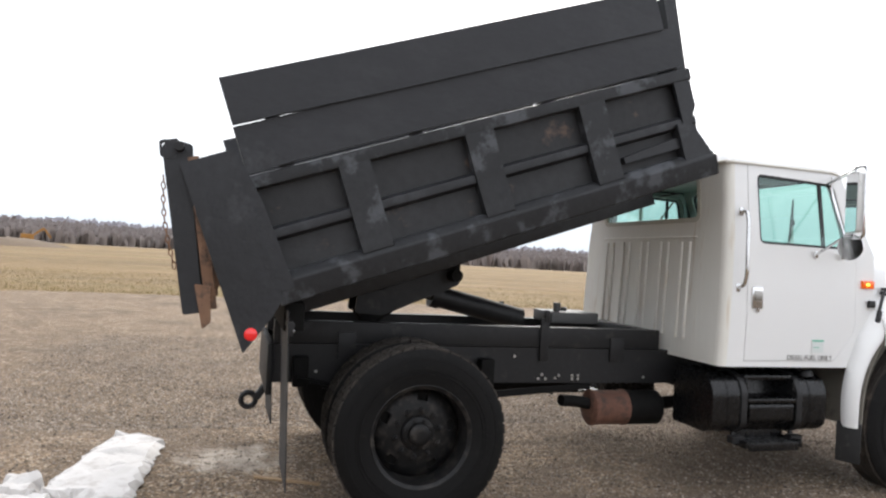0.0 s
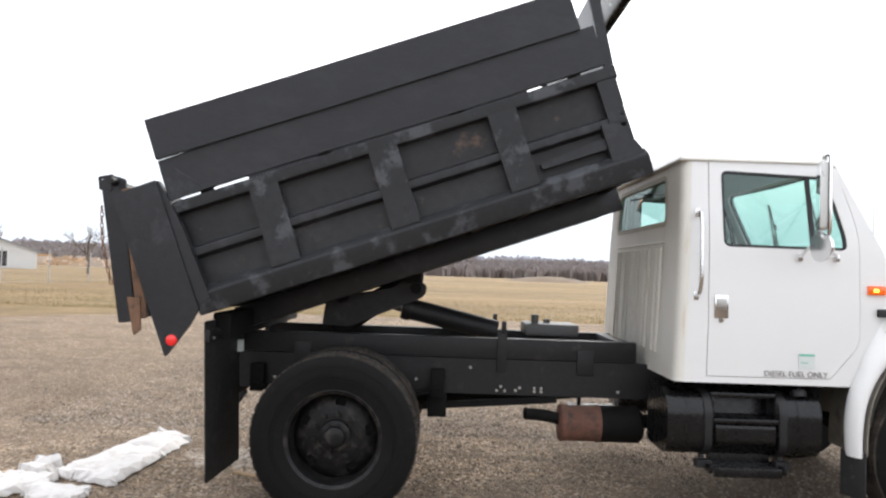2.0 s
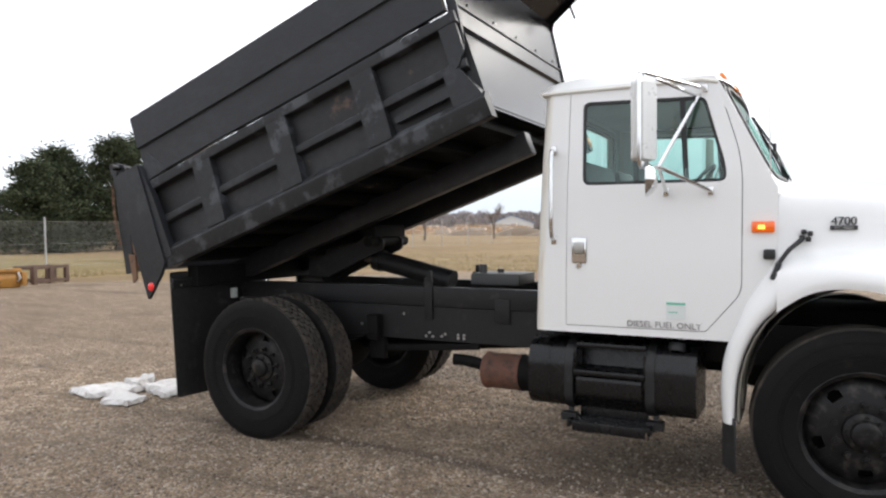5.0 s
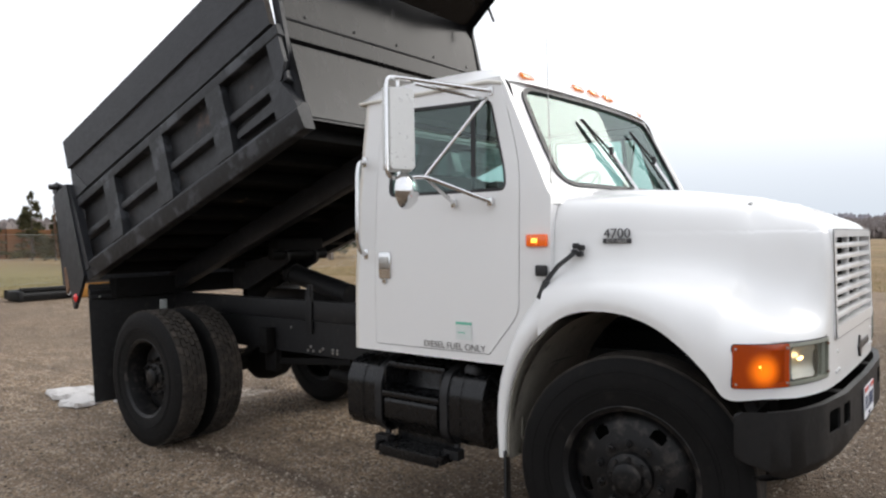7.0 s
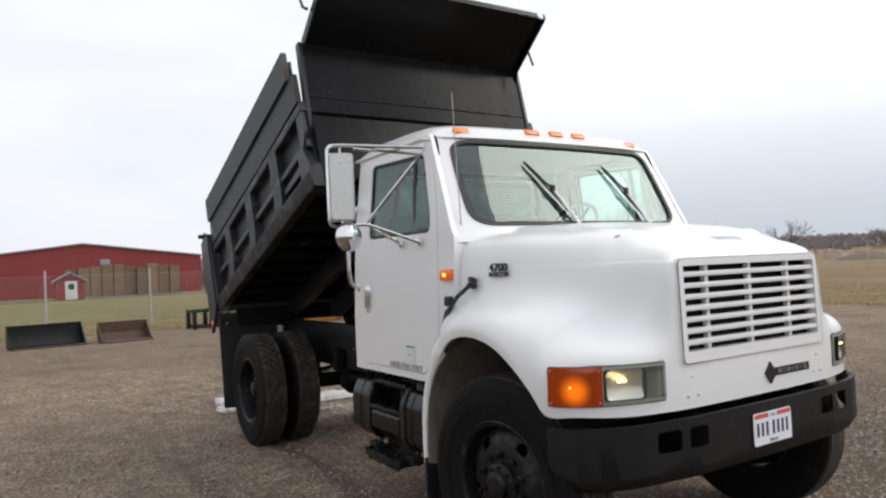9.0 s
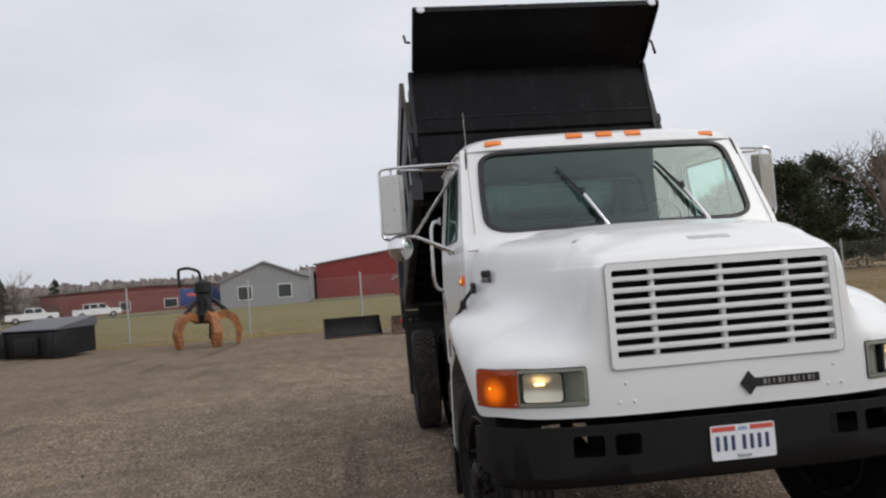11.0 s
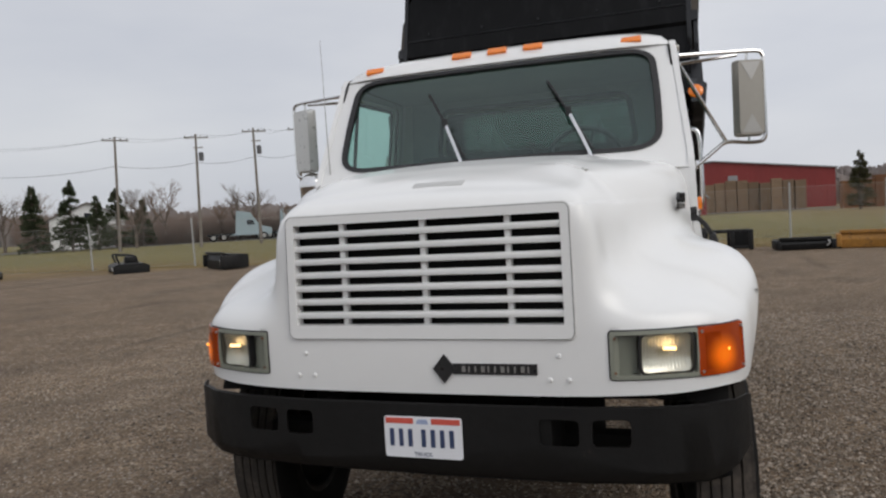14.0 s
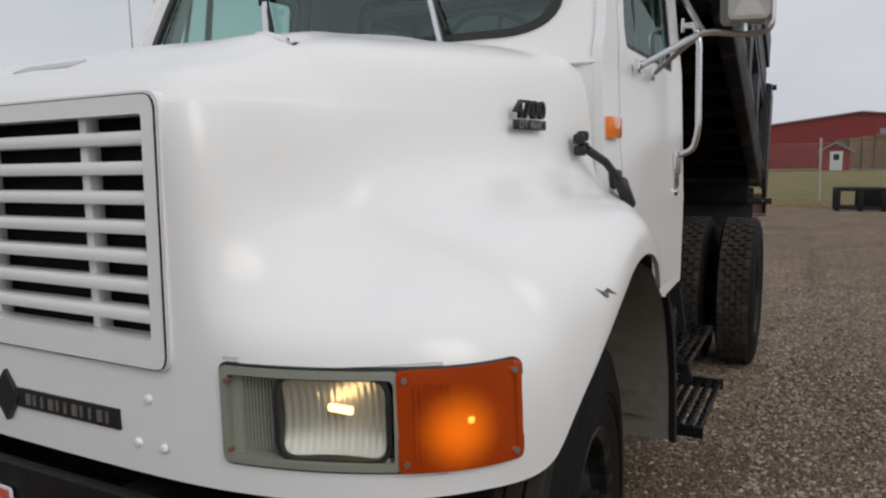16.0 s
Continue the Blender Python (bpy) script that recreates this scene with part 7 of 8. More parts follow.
def grapple(x, y):
    ob = thing("orange_grapple", "orange-peel grapple with a dark rotator head, standing on gravel", "grapple", at=(x, y, 0), rz=15)
    for k in range(5):
        a = 2 * math.pi * k / 5 + 0.3
        bm = B()
        prof = fillet([(0.25, 1.02), (0.65, 1.20), (1.02, 0.95), (1.18, 0.50), (1.05, 0.0), (0.95, 0.05), (0.98, 0.48), (0.84, 0.80), (0.60, 0.92), (0.30, 0.80)], 0.08)
        sheet(bm, prof, [], 0.26, lambda p, q, d: (p * math.cos(a) - (d - 0.13) * math.sin(a), p * math.sin(a) + (d - 0.13) * math.cos(a), q))
        tine = part("tine", bm, ATT_ORANGE, ob, "curved orange tine")
        bm = B()
        tube(bm, [(0.28 * math.cos(a), 0.28 * math.sin(a), 1.55), (0.72 * math.cos(a), 0.72 * math.sin(a), 1.12)], 0.07, 8)
        part("ram", bm, ATT_BLACK, tine)
    bm = B()
    lathe(bm, [(0, 0.75), (0.34, 0.78), (0.38, 1.05), (0.26, 1.2), (0.24, 1.75), (0.30, 1.8), (0.28, 2.1), (0.12, 2.2), (0, 2.2)], 20, pose(0, 0, 0, 90) @ Matrix.Diagonal((1, 1, -1, 1)))
    part("rotator", bm, ATT_BLACK, ob)
    bm = B()
    tube(bm, arc_pts([(0.0, -0.05, 2.1), (0.0, -0.1, 2.5), (0.1, -0.45, 2.62), (0.1, -0.75, 2.58), (0.1, -0.72, 2.0)], 0.1), 0.05, 8)
    part("hanger_hook", bm, ATT_BLACK, ob)
    bm = B()
    tube(bm, [(0.12, 0.12, 1.2), (0.15, 0.15, 0.7), (0.1, 0.12, 0.25)], 0.035, 8)
    part("loose_hose", bm, ATT_BLACK, ob)
    return ob


bucket(-15.2, -2.25, 1.85, 0.62, 8, ATT_BLACK, "long black loader bucket resting on gravel")
bucket(-15.0, -0.3, 1.35, 0.56, 6, ATT_RUST, "rusty loader bucket resting on gravel")
frame_attachment(-17.6, 2.65, 1.25, 0.7, 0.66, 4, ATT_BLACK, "black quick-attach frame on gravel")
flat_attachment(-16.8, 4.6, 1.4, 5, ATT_BLACK, "low black blade attachment on gravel", 0.38)
flat_attachment(-16.8, 6.35, 1.3, -8, ATT_YELLOW, "worn yellow-orange attachment on gravel", 0.55)
frame_attachment(-17.2, 8.2, 1.3, 0.7, 0.55, 10, ATT_RUST, "brown steel rack frame on gravel")
hopper(-17.3, -12.6, -32)
flat_attachment(-17.2, -16.6, 2.4, -38, ATT_BLACK, "low black blade attachment on gravel", 0.72)
mower(-16.8, -21.3, 2.5, 1.4, -42, "black rotary mower attachment with guard hoops")
mower(-13.7, -26.2, 2.2, 1.5, -50, "black rotary mower attachment with guard hoops")
mower(-12.4, -27.8, 2.2, 1.5, -52, "black rotary mower attachment with guard hoops")
grapple(-16.0, -7.1)
flat_attachment(-10.6, 9.9, 0.9, 30, ATT_BLACK, "small dark attachment lying on gravel", 0.2)

# ---- chain-link fence ----
FENCE = [(-8, -62), (-19.5, -20), (-21.5, -2), (-25.0, 9), (-26.5, 32), (-23, 62)]
GALV = surf("galvanised_pipe", (0.42, 0.42, 0.41), 0.5, 0.5, var=0.12)
fence = thing("chain_link_fence", "galvanised chain-link fence with pipe posts", "fence")
bm = B()
tube(bm, [(0, 0, 0), (0, 0, 2.15)], 0.038, 8)
lathe(bm, [(0, 0.06), (0.03, 0.05), (0.042, 0.0)], 8, pose(0, 0, 2.15, 90))
post0 = part("fence_post", bm, GALV, fence)
wire = B()
first = True
for (x0, y0), (x1, y1) in zip(FENCE, FENCE[1:]):
    ln = math.hypot(x1 - x0, y1 - y0)
    n = round(ln / 4.6)
    for k in range(n):
        p = post0 if first else new("fence_post", post0.data)
        p.parent = fence
        p.matrix_basis = pose(x0 + (x1 - x0) * k / n, y0 + (y1 - y0) * k / n, 0, random.uniform(-1, 1), random.uniform(-1, 1))
        first = False
    m = Matrix.Translation((x0, y0, 0)) @ Matrix.Rotation(math.atan2(y1 - y0, x1 - x0), 4, "Z")
    for z in (0.08, 1.05, 2.02):
        tube(wire, [m @ Vector((0, 0, z)), m @ Vector((ln, 0, z))], 0.006, 3, False)
    k = -2.0
    while k < ln:
        for s in (1, -1):
            a, b = (k, 0.05), (k + 1.95, 2.0)
            if s < 0:
                a, b = (k, 2.0), (k + 1.95, 0.05)
            a0, b0 = max(0, a[0]), min(ln, b[0])
            if b0 - a0 > 0.1:
                za = a[1] + (b[1] - a[1]) * (a0 - a[0]) / 1.95
                zb = a[1] + (b[1] - a[1]) * (b0 - a[0]) / 1.95
                vs = [wire.verts.new(m @ Vector(q)) for q in ((a0, 0, za - 0.0025), (b0, 0, zb - 0.0025), (b0, 0, zb + 0.0025), (a0, 0, za + 0.0025))]
                wire.faces.new(vs)
        k += 0.14
tagged(part("wire_mesh", wire, GALV, fence), kind="stuff")

# ---- buildings ----
SIDING = surf("red_steel_siding", (0.235, 0.030, 0.028), 0.55, var=0.12, s1=0.3, s2=4, stretch=(1, 1, 0.2))
SIDING2 = surf("red_brick_siding", (0.18, 0.05, 0.045), 0.7, var=0.15, s1=0.5, s2=6)
ROOF_G = surf("grey_roofing", (0.26, 0.26, 0.27), 0.7, var=0.12, s1=0.5, s2=6)
ROOF_B = surf("brown_shingles", (0.14, 0.12, 0.11), 0.8, var=0.15, s1=0.6, s2=6)
WALL_W = surf("white_clapboard", (0.62, 0.62, 0.61), 0.7, var=0.06, s1=0.4, s2=8)
WALL_GR = surf("pale_grey_siding", (0.27, 0.27, 0.28), 0.7, var=0.08, s1=0.4, s2=6)
PANE = surf("dark_window_glass", (0.03, 0.035, 0.04), 0.15, var=0.1)


def gable_house(name, x, y, w, d, eave, ridge, rz, wall, roofm, label, windows=(), along=False, category="house"):
    """Gable end w wide faces local +x; d deep. windows: (y, z, width, height) on the gable end."""
    ob = thing(name, label, category, at=(x, y, 0), rz=rz)
    bm = B()
    sheet(bm, [(-w / 2, -0.3), (w / 2, -0.3), (w / 2, eave), (0, ridge), (-w / 2, eave)], [], d, lambda a, b, dd: (-dd, a, b))
    part("wall", bm, wall, ob)
    for s in (-1, 1):
        bm = B()
        sheet(bm, [(0, ridge), (0, ridge + 0.2), (s * (w / 2 + 0.4), eave + 0.0), (s * (w / 2 + 0.4), eave - 0.2)], [], d + 0.7, lambda a, b, dd: (0.35 - dd, a, b))
        part("roof", bm, roofm, ob)
    for wy, wz, ww, wh in windows:
        bm = B()
        box(bm, (0.02, wy, wz), (0.06, ww + 0.2, wh + 0.2), 0.01)
        f = part("window", bm, WHITE_PLAIN, ob)
        bm = B()
        box(bm, (0.05, wy, wz), (0.03, ww, wh), 0.0)
        part("pane", bm, PANE, f)
    return ob


hall = gable_house("red_hall", -113, 7.0, 35, 50, 6.0, 8.0, 0, SIDING, ROOF_G, "large red steel hall with a low gable", (), category="hall")
for k in range(44):
    bm = B()
    y = -17.2 + k * 0.80
    zt = 6.0 + 2.0 * (1 - abs(y) / 17.5) - 0.15
    box(bm, (0.03, y, zt / 2), (0.05, 0.10, zt), 0.0)
    part("siding_rib", bm, SIDING, hall)
bm = B()
box(bm, (0.08, 3.0, 5.1), (0.1, 1.4, 1.0), 0.02)
part("vent_louvre", bm, WALL_GR, hall)
bm = B()
box(bm, (0.08, 10.8, 2.0), (0.1, 3.0, 4.0), 0.02)
part("roller_door", bm, WALL_W, hall, "white roller door")
bm = B()
box(bm, (-4, -22.5, 2.4), (24, 9, 4.8), 0.05)
part("annex", bm, WALL_GR, hall, "pale grey lean-to")
shed = gable_house("garden_shed", -88, 3.4, 3.0, 3.0, 2.3, 3.2, 0, SIDING, ROOF_G, "small red shed with a white door", (), category="shed")
bm = B()
box(bm, (0.05, 0.1, 1.15), (0.08, 1.3, 2.2), 0.02)
sd = part("shed_door", bm, WALL_W, shed)
bm = B()
box(bm, (0.10, 0.1, 1.6), (0.03, 0.6, 0.7), 0.0)
part("pane", bm, PANE, sd)
gable_house("white_house", -70, -77, 9.5, 11, 4.2, 6.3, 48, WALL_W, ROOF_B, "white clapboard house with a brown roof", ((-2.2, 2.4, 1, 1.5), (2.2, 2.4, 1, 1.5), (0, 4.4, 0.9, 1.1)))
gable_house("white_house", -62, -108, 15, 8, 2.6, 4.0, 55, WALL_W, ROOF_G, "low white house behind the road", ((-4, 1.5, 1.2, 1.0), (3, 1.5, 1.6, 1.0)))
gable_house("pale_barn", -84, -15, 11, 14, 3.4, 5.6, 10, WALL_GR, ROOF_G, "pale grey barn with a metal roof", ((-2.5, 1.8, 1.6, 1.6), (2.5, 1.8, 1.6, 1.6)), category="barn")
gable_house("pale_barn", -64, 95, 10, 9, 2.6, 4.3, -60, WALL_W, ROOF_G, "small white barn with a grey metal roof", ((0, 1.4, 2.6, 2.2),), category="barn")
gable_house("white_house", -84, 96, 9, 9, 3.6, 6.4, -48, WALL_W, ROOF_G, "white gabled house with a grey roof", ((-2, 2.2, 1, 1.3), (2, 2.2, 1, 1.3), (0, 4.2, 0.8, 1)))
gable_house("white_house", -80, 205, 14, 10, 3.0, 5.5, -68, WALL_W, surf("blue_tarpaulin", (0.10, 0.22, 0.42), 0.5, var=0.15), "white house with a blue tarpaulin roof", ())
gable_house("brick_shop", -112, -37.5, 32, 12, 3.8, 4.2, 22, SIDING2, ROOF_B, "long low red brick shop", ((-9, 1.2, 2.0, 1.3), (-4, 1.2, 1.4, 1.3), (3, 1.2, 2.0, 1.3), (9, 1.2, 1.4, 1.3)), category="shop")
# stacked pallets and lumber behind the fence
PALLET = surf("weathered_pallet_wood", (0.29, 0.20, 0.125), 0.85, var=0.3, s1=0.8, s2=8, piece=0.6)
LUMBER = surf("orange_brown_lumber", (0.25, 0.115, 0.05), 0.85, var=0.3, s1=0.8, s2=8, piece=0.6)
for nm, label, mat_, x, y0, n, h, dy in (("pallet_stack", "tall stacks of weathered brown pallets", PALLET, -98, 4.2, 10, 4.3, 1.45), ("lumber_stack", "long row of orange-brown lumber stacks", LUMBER, -88, 21, 22, 3.7, 1.75)):
    st = thing(nm, label, "stack")
    for k in range(n):
        hh = h * random.uniform(0.88, 1.04)
        bm = B()
        prof = [(-0.7, 0.0), (0.7, 0.0)]
        for j in range(10):
            z0, z1, e = hh * j / 10, hh * (j + 1) / 10, random.uniform(0, 0.06)
            prof += [(0.7 - e, z0), (0.7 - e, z0 + (z1 - z0) * 0.62), (0.58, z0 + (z1 - z0) * 0.62), (0.58, z1 - 0.01)]
        sheet(bm, prof[1:] + [(-0.7, hh), (-0.7, 0.0)], [], dy * 0.92, lambda a, b, d: (a, d - dy * 0.46, b))
        part("lumber_block", bm, mat_, st, m=pose(x + random.uniform(-0.4, 0.4), y0 + k * dy, 0, 0, 0, random.uniform(-4, 4)))

# ---- utility poles and wires ----
POLE = surf("grey_pole_wood", (0.19, 0.165, 0.14), 0.85, var=0.2, s1=1, s2=10, stretch=(3, 3, 0.3))


def pole(x, y, h, rz, lean, can):
    ob = thing("utility_pole", "weathered wooden utility pole with a cross-arm", "pole", "utility poles along the road", at=(x, y, 0), rz=rz)
    ob.matrix_basis = pose(x, y, GROUND, lean, lean * 0.5, rz)
    bm = B()
    tube(bm, [(0, 0, -0.3), (0, 0, h)], 0.16, 10, True, 0.10)
    part("mast", bm, POLE, ob)
    bm = B()
    box(bm, (0, 0.05, h - 0.35), (0.10, 2.3, 0.12), 0.01)
    arm = part("cross_arm", bm, POLE, ob)
    for y_ in (-1.0, -0.4, 0.5, 1.05):
        bm = B()
        lathe(bm, [(0.03, 0), (0.06, 0.05), (0.04, 0.16), (0, 0.18)], 8, pose(0, y_, h - 0.28, 90))
        part("insulator", bm, ATT_GREY, arm)
    if can:
        bm = B()
        lathe(bm, [(0, -0.4), (0.22, -0.4), (0.24, 0.35), (0.1, 0.45), (0, 0.45)], 14, pose(0.1, 0.45, h - 2.2, 90))
        part("transformer", bm, ATT_GREY, ob)
        bm = B()
        box(bm, (0.05, 0.2, h - 1.3), (0.10, 0.9, 0.10), 0.01)
        part("cutout_arm", bm, POLE, ob)
    return ob


POLES = [(-42, -62, 10.6, 40, 0.6, False), (-45.3, -48.5, 10.8, 35, -1.2, False), (-50, -43, 11.0, 30, -0.8, True), (-53.2, -38.3, 11.5, 30, 0.4, True), (-55.4, -34.7, 11.6, 28, -0.7, True), (-34, -84, 11, 40, 0.3, False)]
for p in POLES:
    pole(*p)
WIRE = surf("dark_cable", (0.03, 0.03, 0.035), 0.6, var=0.1)
order = [POLES[5], POLES[0], POLES[1], POLES[2], POLES[3], POLES[4]]
for a, b in zip(order, order[1:]):
    for dz, off in ((-0.2, 1.0), (-0.2, -1.0), (-2.8, 0.15)):
        bm = B()
        pts = []
        for k in range(9):
            t = k / 8
            pts.append((a[0] + (b[0] - a[0]) * t + off * 0.3, a[1] + (b[1] - a[1]) * t + off, a[2] + (b[2] - a[2]) * t + dz - 1.2 * t * (1 - t) * (1 + 0.02 * math.hypot(a[0] - b[0], a[1] - b[1]))))
        tube(bm, pts, 0.022 if dz < -1 else 0.012, 4, False)
        tagged(part("power_line", bm, WIRE), "dark sagging overhead cable between utility poles", "cable")
bm = B()
tube(bm, [(0, 0, 0), (0, 0, 9.5)], 0.12, 8, True, 0.08)
box(bm, (0, 0, 9.6), (0.3, 1.6, 0.2), 0.03)
tagged(part("lamp_mast", bm, GALV, m=pose(-98, 30, 0)), "tall steel lamp mast behind the yard", "lamp mast")

# ---- road and vehicles beyond it ----
bm = B()
road = [(-96, 40), (-92, -10), (-84, -36), (-66, -66), (-40, -100), (-10, -130)]
rows = []
for (x, y) in road:
    d = Vector((0.6, -0.8))
    n = Vector((0.8, 0.6)) * 3.6
    rows.append([(x - n.x, y - n.y, 0.05), (x + n.x, y + n.y, 0.05)])
surface(bm, rows)
tagged(part("road", bm, surf("worn_asphalt", (0.16, 0.155, 0.15), 0.9, var=0.1, s1=0.5)), "pale worn asphalt road", "road", kind="structure")


def vehicle_wheels(ob, xs, y, r, w):
    for x in xs:
        for s in (-1, 1):
            bm = B()
            lathe(bm, [(0, -w / 2), (r * 0.9, -w / 2), (r, -w / 3), (r, w / 3), (r * 0.9, w / 2), (0, w / 2)], 16)
            t = part("tyre", bm, RUBBER, ob, m=pose(x, s * y, r))
            bm = B()
            lathe(bm, [(0, 0.02), (r * 0.55, 0.02), (r * 0.6, -0.02)], 12, Matrix.Translation((0, s * w / 2, 0)) @ Matrix.Diagonal((1, s, 1, 1)))
            part("rim", bm, STEEL, t)


def pickup(x, y, rz, label):
    ob = thing("pickup_truck", label, "pickup", "parked vehicles by the road", at=(x, y, 0.05), rz=rz)
    bm = B()
    sheet(bm, fillet([(-2.8, 0.45), (2.8, 0.45), (2.85, 0.95), (2.6, 1.12), (1.5, 1.18), (-2.8, 1.18)], 0.08), [], 1.9, lambda a, b, d: (a, d - 0.95, b))
    body = part("body", bm, WHITE_PLAIN, ob)
    bm = B()
    sheet(bm, fillet([(-0.9, 1.15), (1.5, 1.15), (0.85, 1.85), (-0.75, 1.85)], 0.08), [], 1.7, lambda a, b, d: (a, d - 0.85, b))
    part("cab", bm, WHITE_PLAIN, ob)
    for s in (-1, 1):
        for a, b in ((-0.75, 0.15), (0.25, 1.05)):
            bm = B()
            sheet(bm, fillet([(a, 1.25), (b + 0.1, 1.25), (b - 0.12, 1.75), (a + 0.02, 1.75)], 0.03), [], 0.02, lambda p, q, d: (p, s * (0.855 + d), q))
            part("window", bm, PANE, ob)
    vehicle_wheels(ob, (-1.75, 1.85), 0.86, 0.38, 0.26)
    return ob


pickup(-86, -36.5, 112, "white crew-cab pickup parked beyond the road")
pickup(-82, -42.5, 112, "white pickup parked beyond the road")


def box_van(x, y, rz):
    ob = thing("box_truck", "blue box truck parked beyond the road", "truck", "parked vehicles by the road", at=(x, y, 0.05), rz=rz)
    blue = surf("blue_van_paint", (0.03, 0.06, 0.20), 0.4, var=0.12)
    bm = B()
    box(bm, (-1.0, 0, 1.85), (5.0, 2.2, 2.3), 0.06)
    part("cargo_box", bm, blue, ob)
    bm = B()
    sheet(bm, fillet([(1.5, 0.5), (3.5, 0.5), (3.5, 1.2), (2.9, 1.35), (2.4, 2.2), (1.5, 2.2)], 0.06), [], 2.0, lambda a, b, d: (a, d - 1.0, b))
    part("cab", bm, blue, ob)
    for s in (-1, 1):
        bm = B()
        box(bm, (-1.2, s * 1.12, 2.1), (2.6, 0.03, 0.35), 0.0, Matrix.Translation((0, 0, 0)))
        box(bm, (-0.8, s * 1.12, 1.6), (1.2, 0.03, 0.2), 0.0)
        part("side_stripe", bm, PLATE_R, ob)
    vehicle_wheels(ob, (-2.3, 2.4), 0.95, 0.42, 0.3)


box_van(-90, -23.6, 105)


def tractor_unit(x, y, rz):
    ob = thing("semi_tractor", "pale blue-grey semi tractor parked beyond the road", "truck", "parked vehicles by the road", at=(x, y, 0.05), rz=rz)
    pale = surf("pale_blue_paint", (0.31, 0.39, 0.42), 0.4, var=0.08) if "pale_blue_paint" not in bpy.data.materials else bpy.data.materials["pale_blue_paint"]
    bm = B()
    sheet(bm, fillet([(-2.2, 0.7), (3.2, 0.6), (3.3, 1.5), (1.7, 1.9), (1.2, 2.7), (0.6, 3.6), (-1.2, 3.9), (-1.4, 0.9)], 0.15), [], 2.3, lambda a, b, d: (a, d - 1.15, b))
    part("cab", bm, pale, ob)
    bm = B()
    box(bm, (-3.0, 0, 0.8), (4.0, 0.9, 0.35), 0.02)
    part("frame", bm, ATT_BLACK, ob)
    for s in (-1, 1):
        bm = B()
        sheet(bm, fillet([(0.1, 2.0), (1.1, 2.0), (0.85, 2.6), (0.1, 2.6)], 0.05), [], 0.02, lambda p, q, d: (p, s * (1.155 + d), q))
        part("window", bm, PANE, ob)
    vehicle_wheels(ob, (-4.2, -2.9, 2.2), 1.0, 0.5, 0.4)


tractor_unit(-72.5, -53.0, 125)
tractor_unit(-77, -49.0, 125)
# small yellow digger in the field
dig = thing("digger", "small yellow excavator far out in the field", "excavator", at=(-42, 160, 0), rz=20)
bm = B()
box(bm, (0, 0, 1.5), (2.4, 1.8, 1.2), 0.1)
part("house", bm, ATT_YELLOW, dig)
bm = B()
box(bm, (0, 0, 0.45), (3.0, 2.2, 0.8), 0.15)
part("track", bm, ATT_BLACK, dig)
bm = B()
beam(bm, (1.0, 0, 1.8), (3.0, 0, 3.4), 0.3, 0.4)
beam(bm, (3.0, 0, 3.4), (4.4, 0, 1.4), 0.25, 0.3)
part("boom", bm, ATT_YELLOW, dig)
# dirt mounds in the field
EARTH = surf("bare_earth", (0.17, 0.125, 0.085), 0.95, var=0.25, s1=0.4, s2=4)
for x, y, r, h in ((-34, 118, 9, 1.3), (-46, 126, 7, 1.6), (-60, 130, 6, 1.2), (24, 150, 10, 1.2)):
    bm = B()
    rows = []
    for i in range(7):
        t = i / 6
        rows.append([(x + r * t * math.cos(a) * (1 + 0.2 * noise.noise(Vector((math.cos(a), math.sin(a), x)))), y + 0.6 * r * t * math.sin(a), h * (1 - t * t) + 0.3 * noise.noise(Vector((x + t * 5, a, 1))) * (1 - t) - 0.05) for a in (2 * math.pi * k / 24 for k in range(25))])
    surface(bm, rows)
    tagged(part("earth_mound", bm, EARTH), "bare brown earth mound in the field", "mound")

# ---- trees ----
BARK = surf("grey_brown_bark", (0.13, 0.105, 0.085), 0.9, var=0.25, s1=2, s2=14)
TWIG = surf("bare_twigs", (0.16, 0.125, 0.10), 0.9, var=0.2, s1=2, s2=14)
NEEDLE = island_material("dark_needles", (0.028, 0.042, 0.02), (0.078, 0.088, 0.048))
NEEDLE3 = island_material("olive_needles", (0.05, 0.052, 0.026), (0.11, 0.10, 0.05))
NEEDLE2 = island_material("olive_leaves", (0.11, 0.105, 0.03), (0.19, 0.165, 0.06))


def bare_tree(x, y, h, seed, label, spread=0.42, mat_=None, depth=5):
    rng = random.Random(seed)
    ob = thing("bare_tree", label, "tree", at=(x, y, 0))
    trunk, crown = B(), B()

    def grow_branch(p, d, ln, r, lvl):
        q = p + d * ln
        midp = (p + q) / 2 + Vector((rng.uniform(-1, 1), rng.uniform(-1, 1), 0)) * ln * 0.05
        tube(trunk if lvl < 2 else crown, [p, midp, q], r, 5 if lvl < 2 else 3, False, r * 0.62)
        if lvl >= depth:
            return
        for _ in range(3 if lvl else 4):
            nd = (d + Vector((rng.gauss(0, spread), rng.gauss(0, spread), rng.uniform(-0.1, 0.30)))).normalized()
            start = p + (q - p) * rng.uniform(0.5, 1.0)
            grow_branch(start, nd, ln * rng.uniform(0.58, 0.82), max(r * 0.55, 0.008 * h / 8), lvl + 1)

    grow_branch(Vector((0, 0, -0.1)), Vector((rng.uniform(-0.05, 0.05), rng.uniform(-0.05, 0.05), 1)).normalized(), h * 0.30, h * 0.022, 0)
    part("trunk", trunk, BARK, ob)
    part("crown", crown, mat_ or TWIG, ob)
    return ob


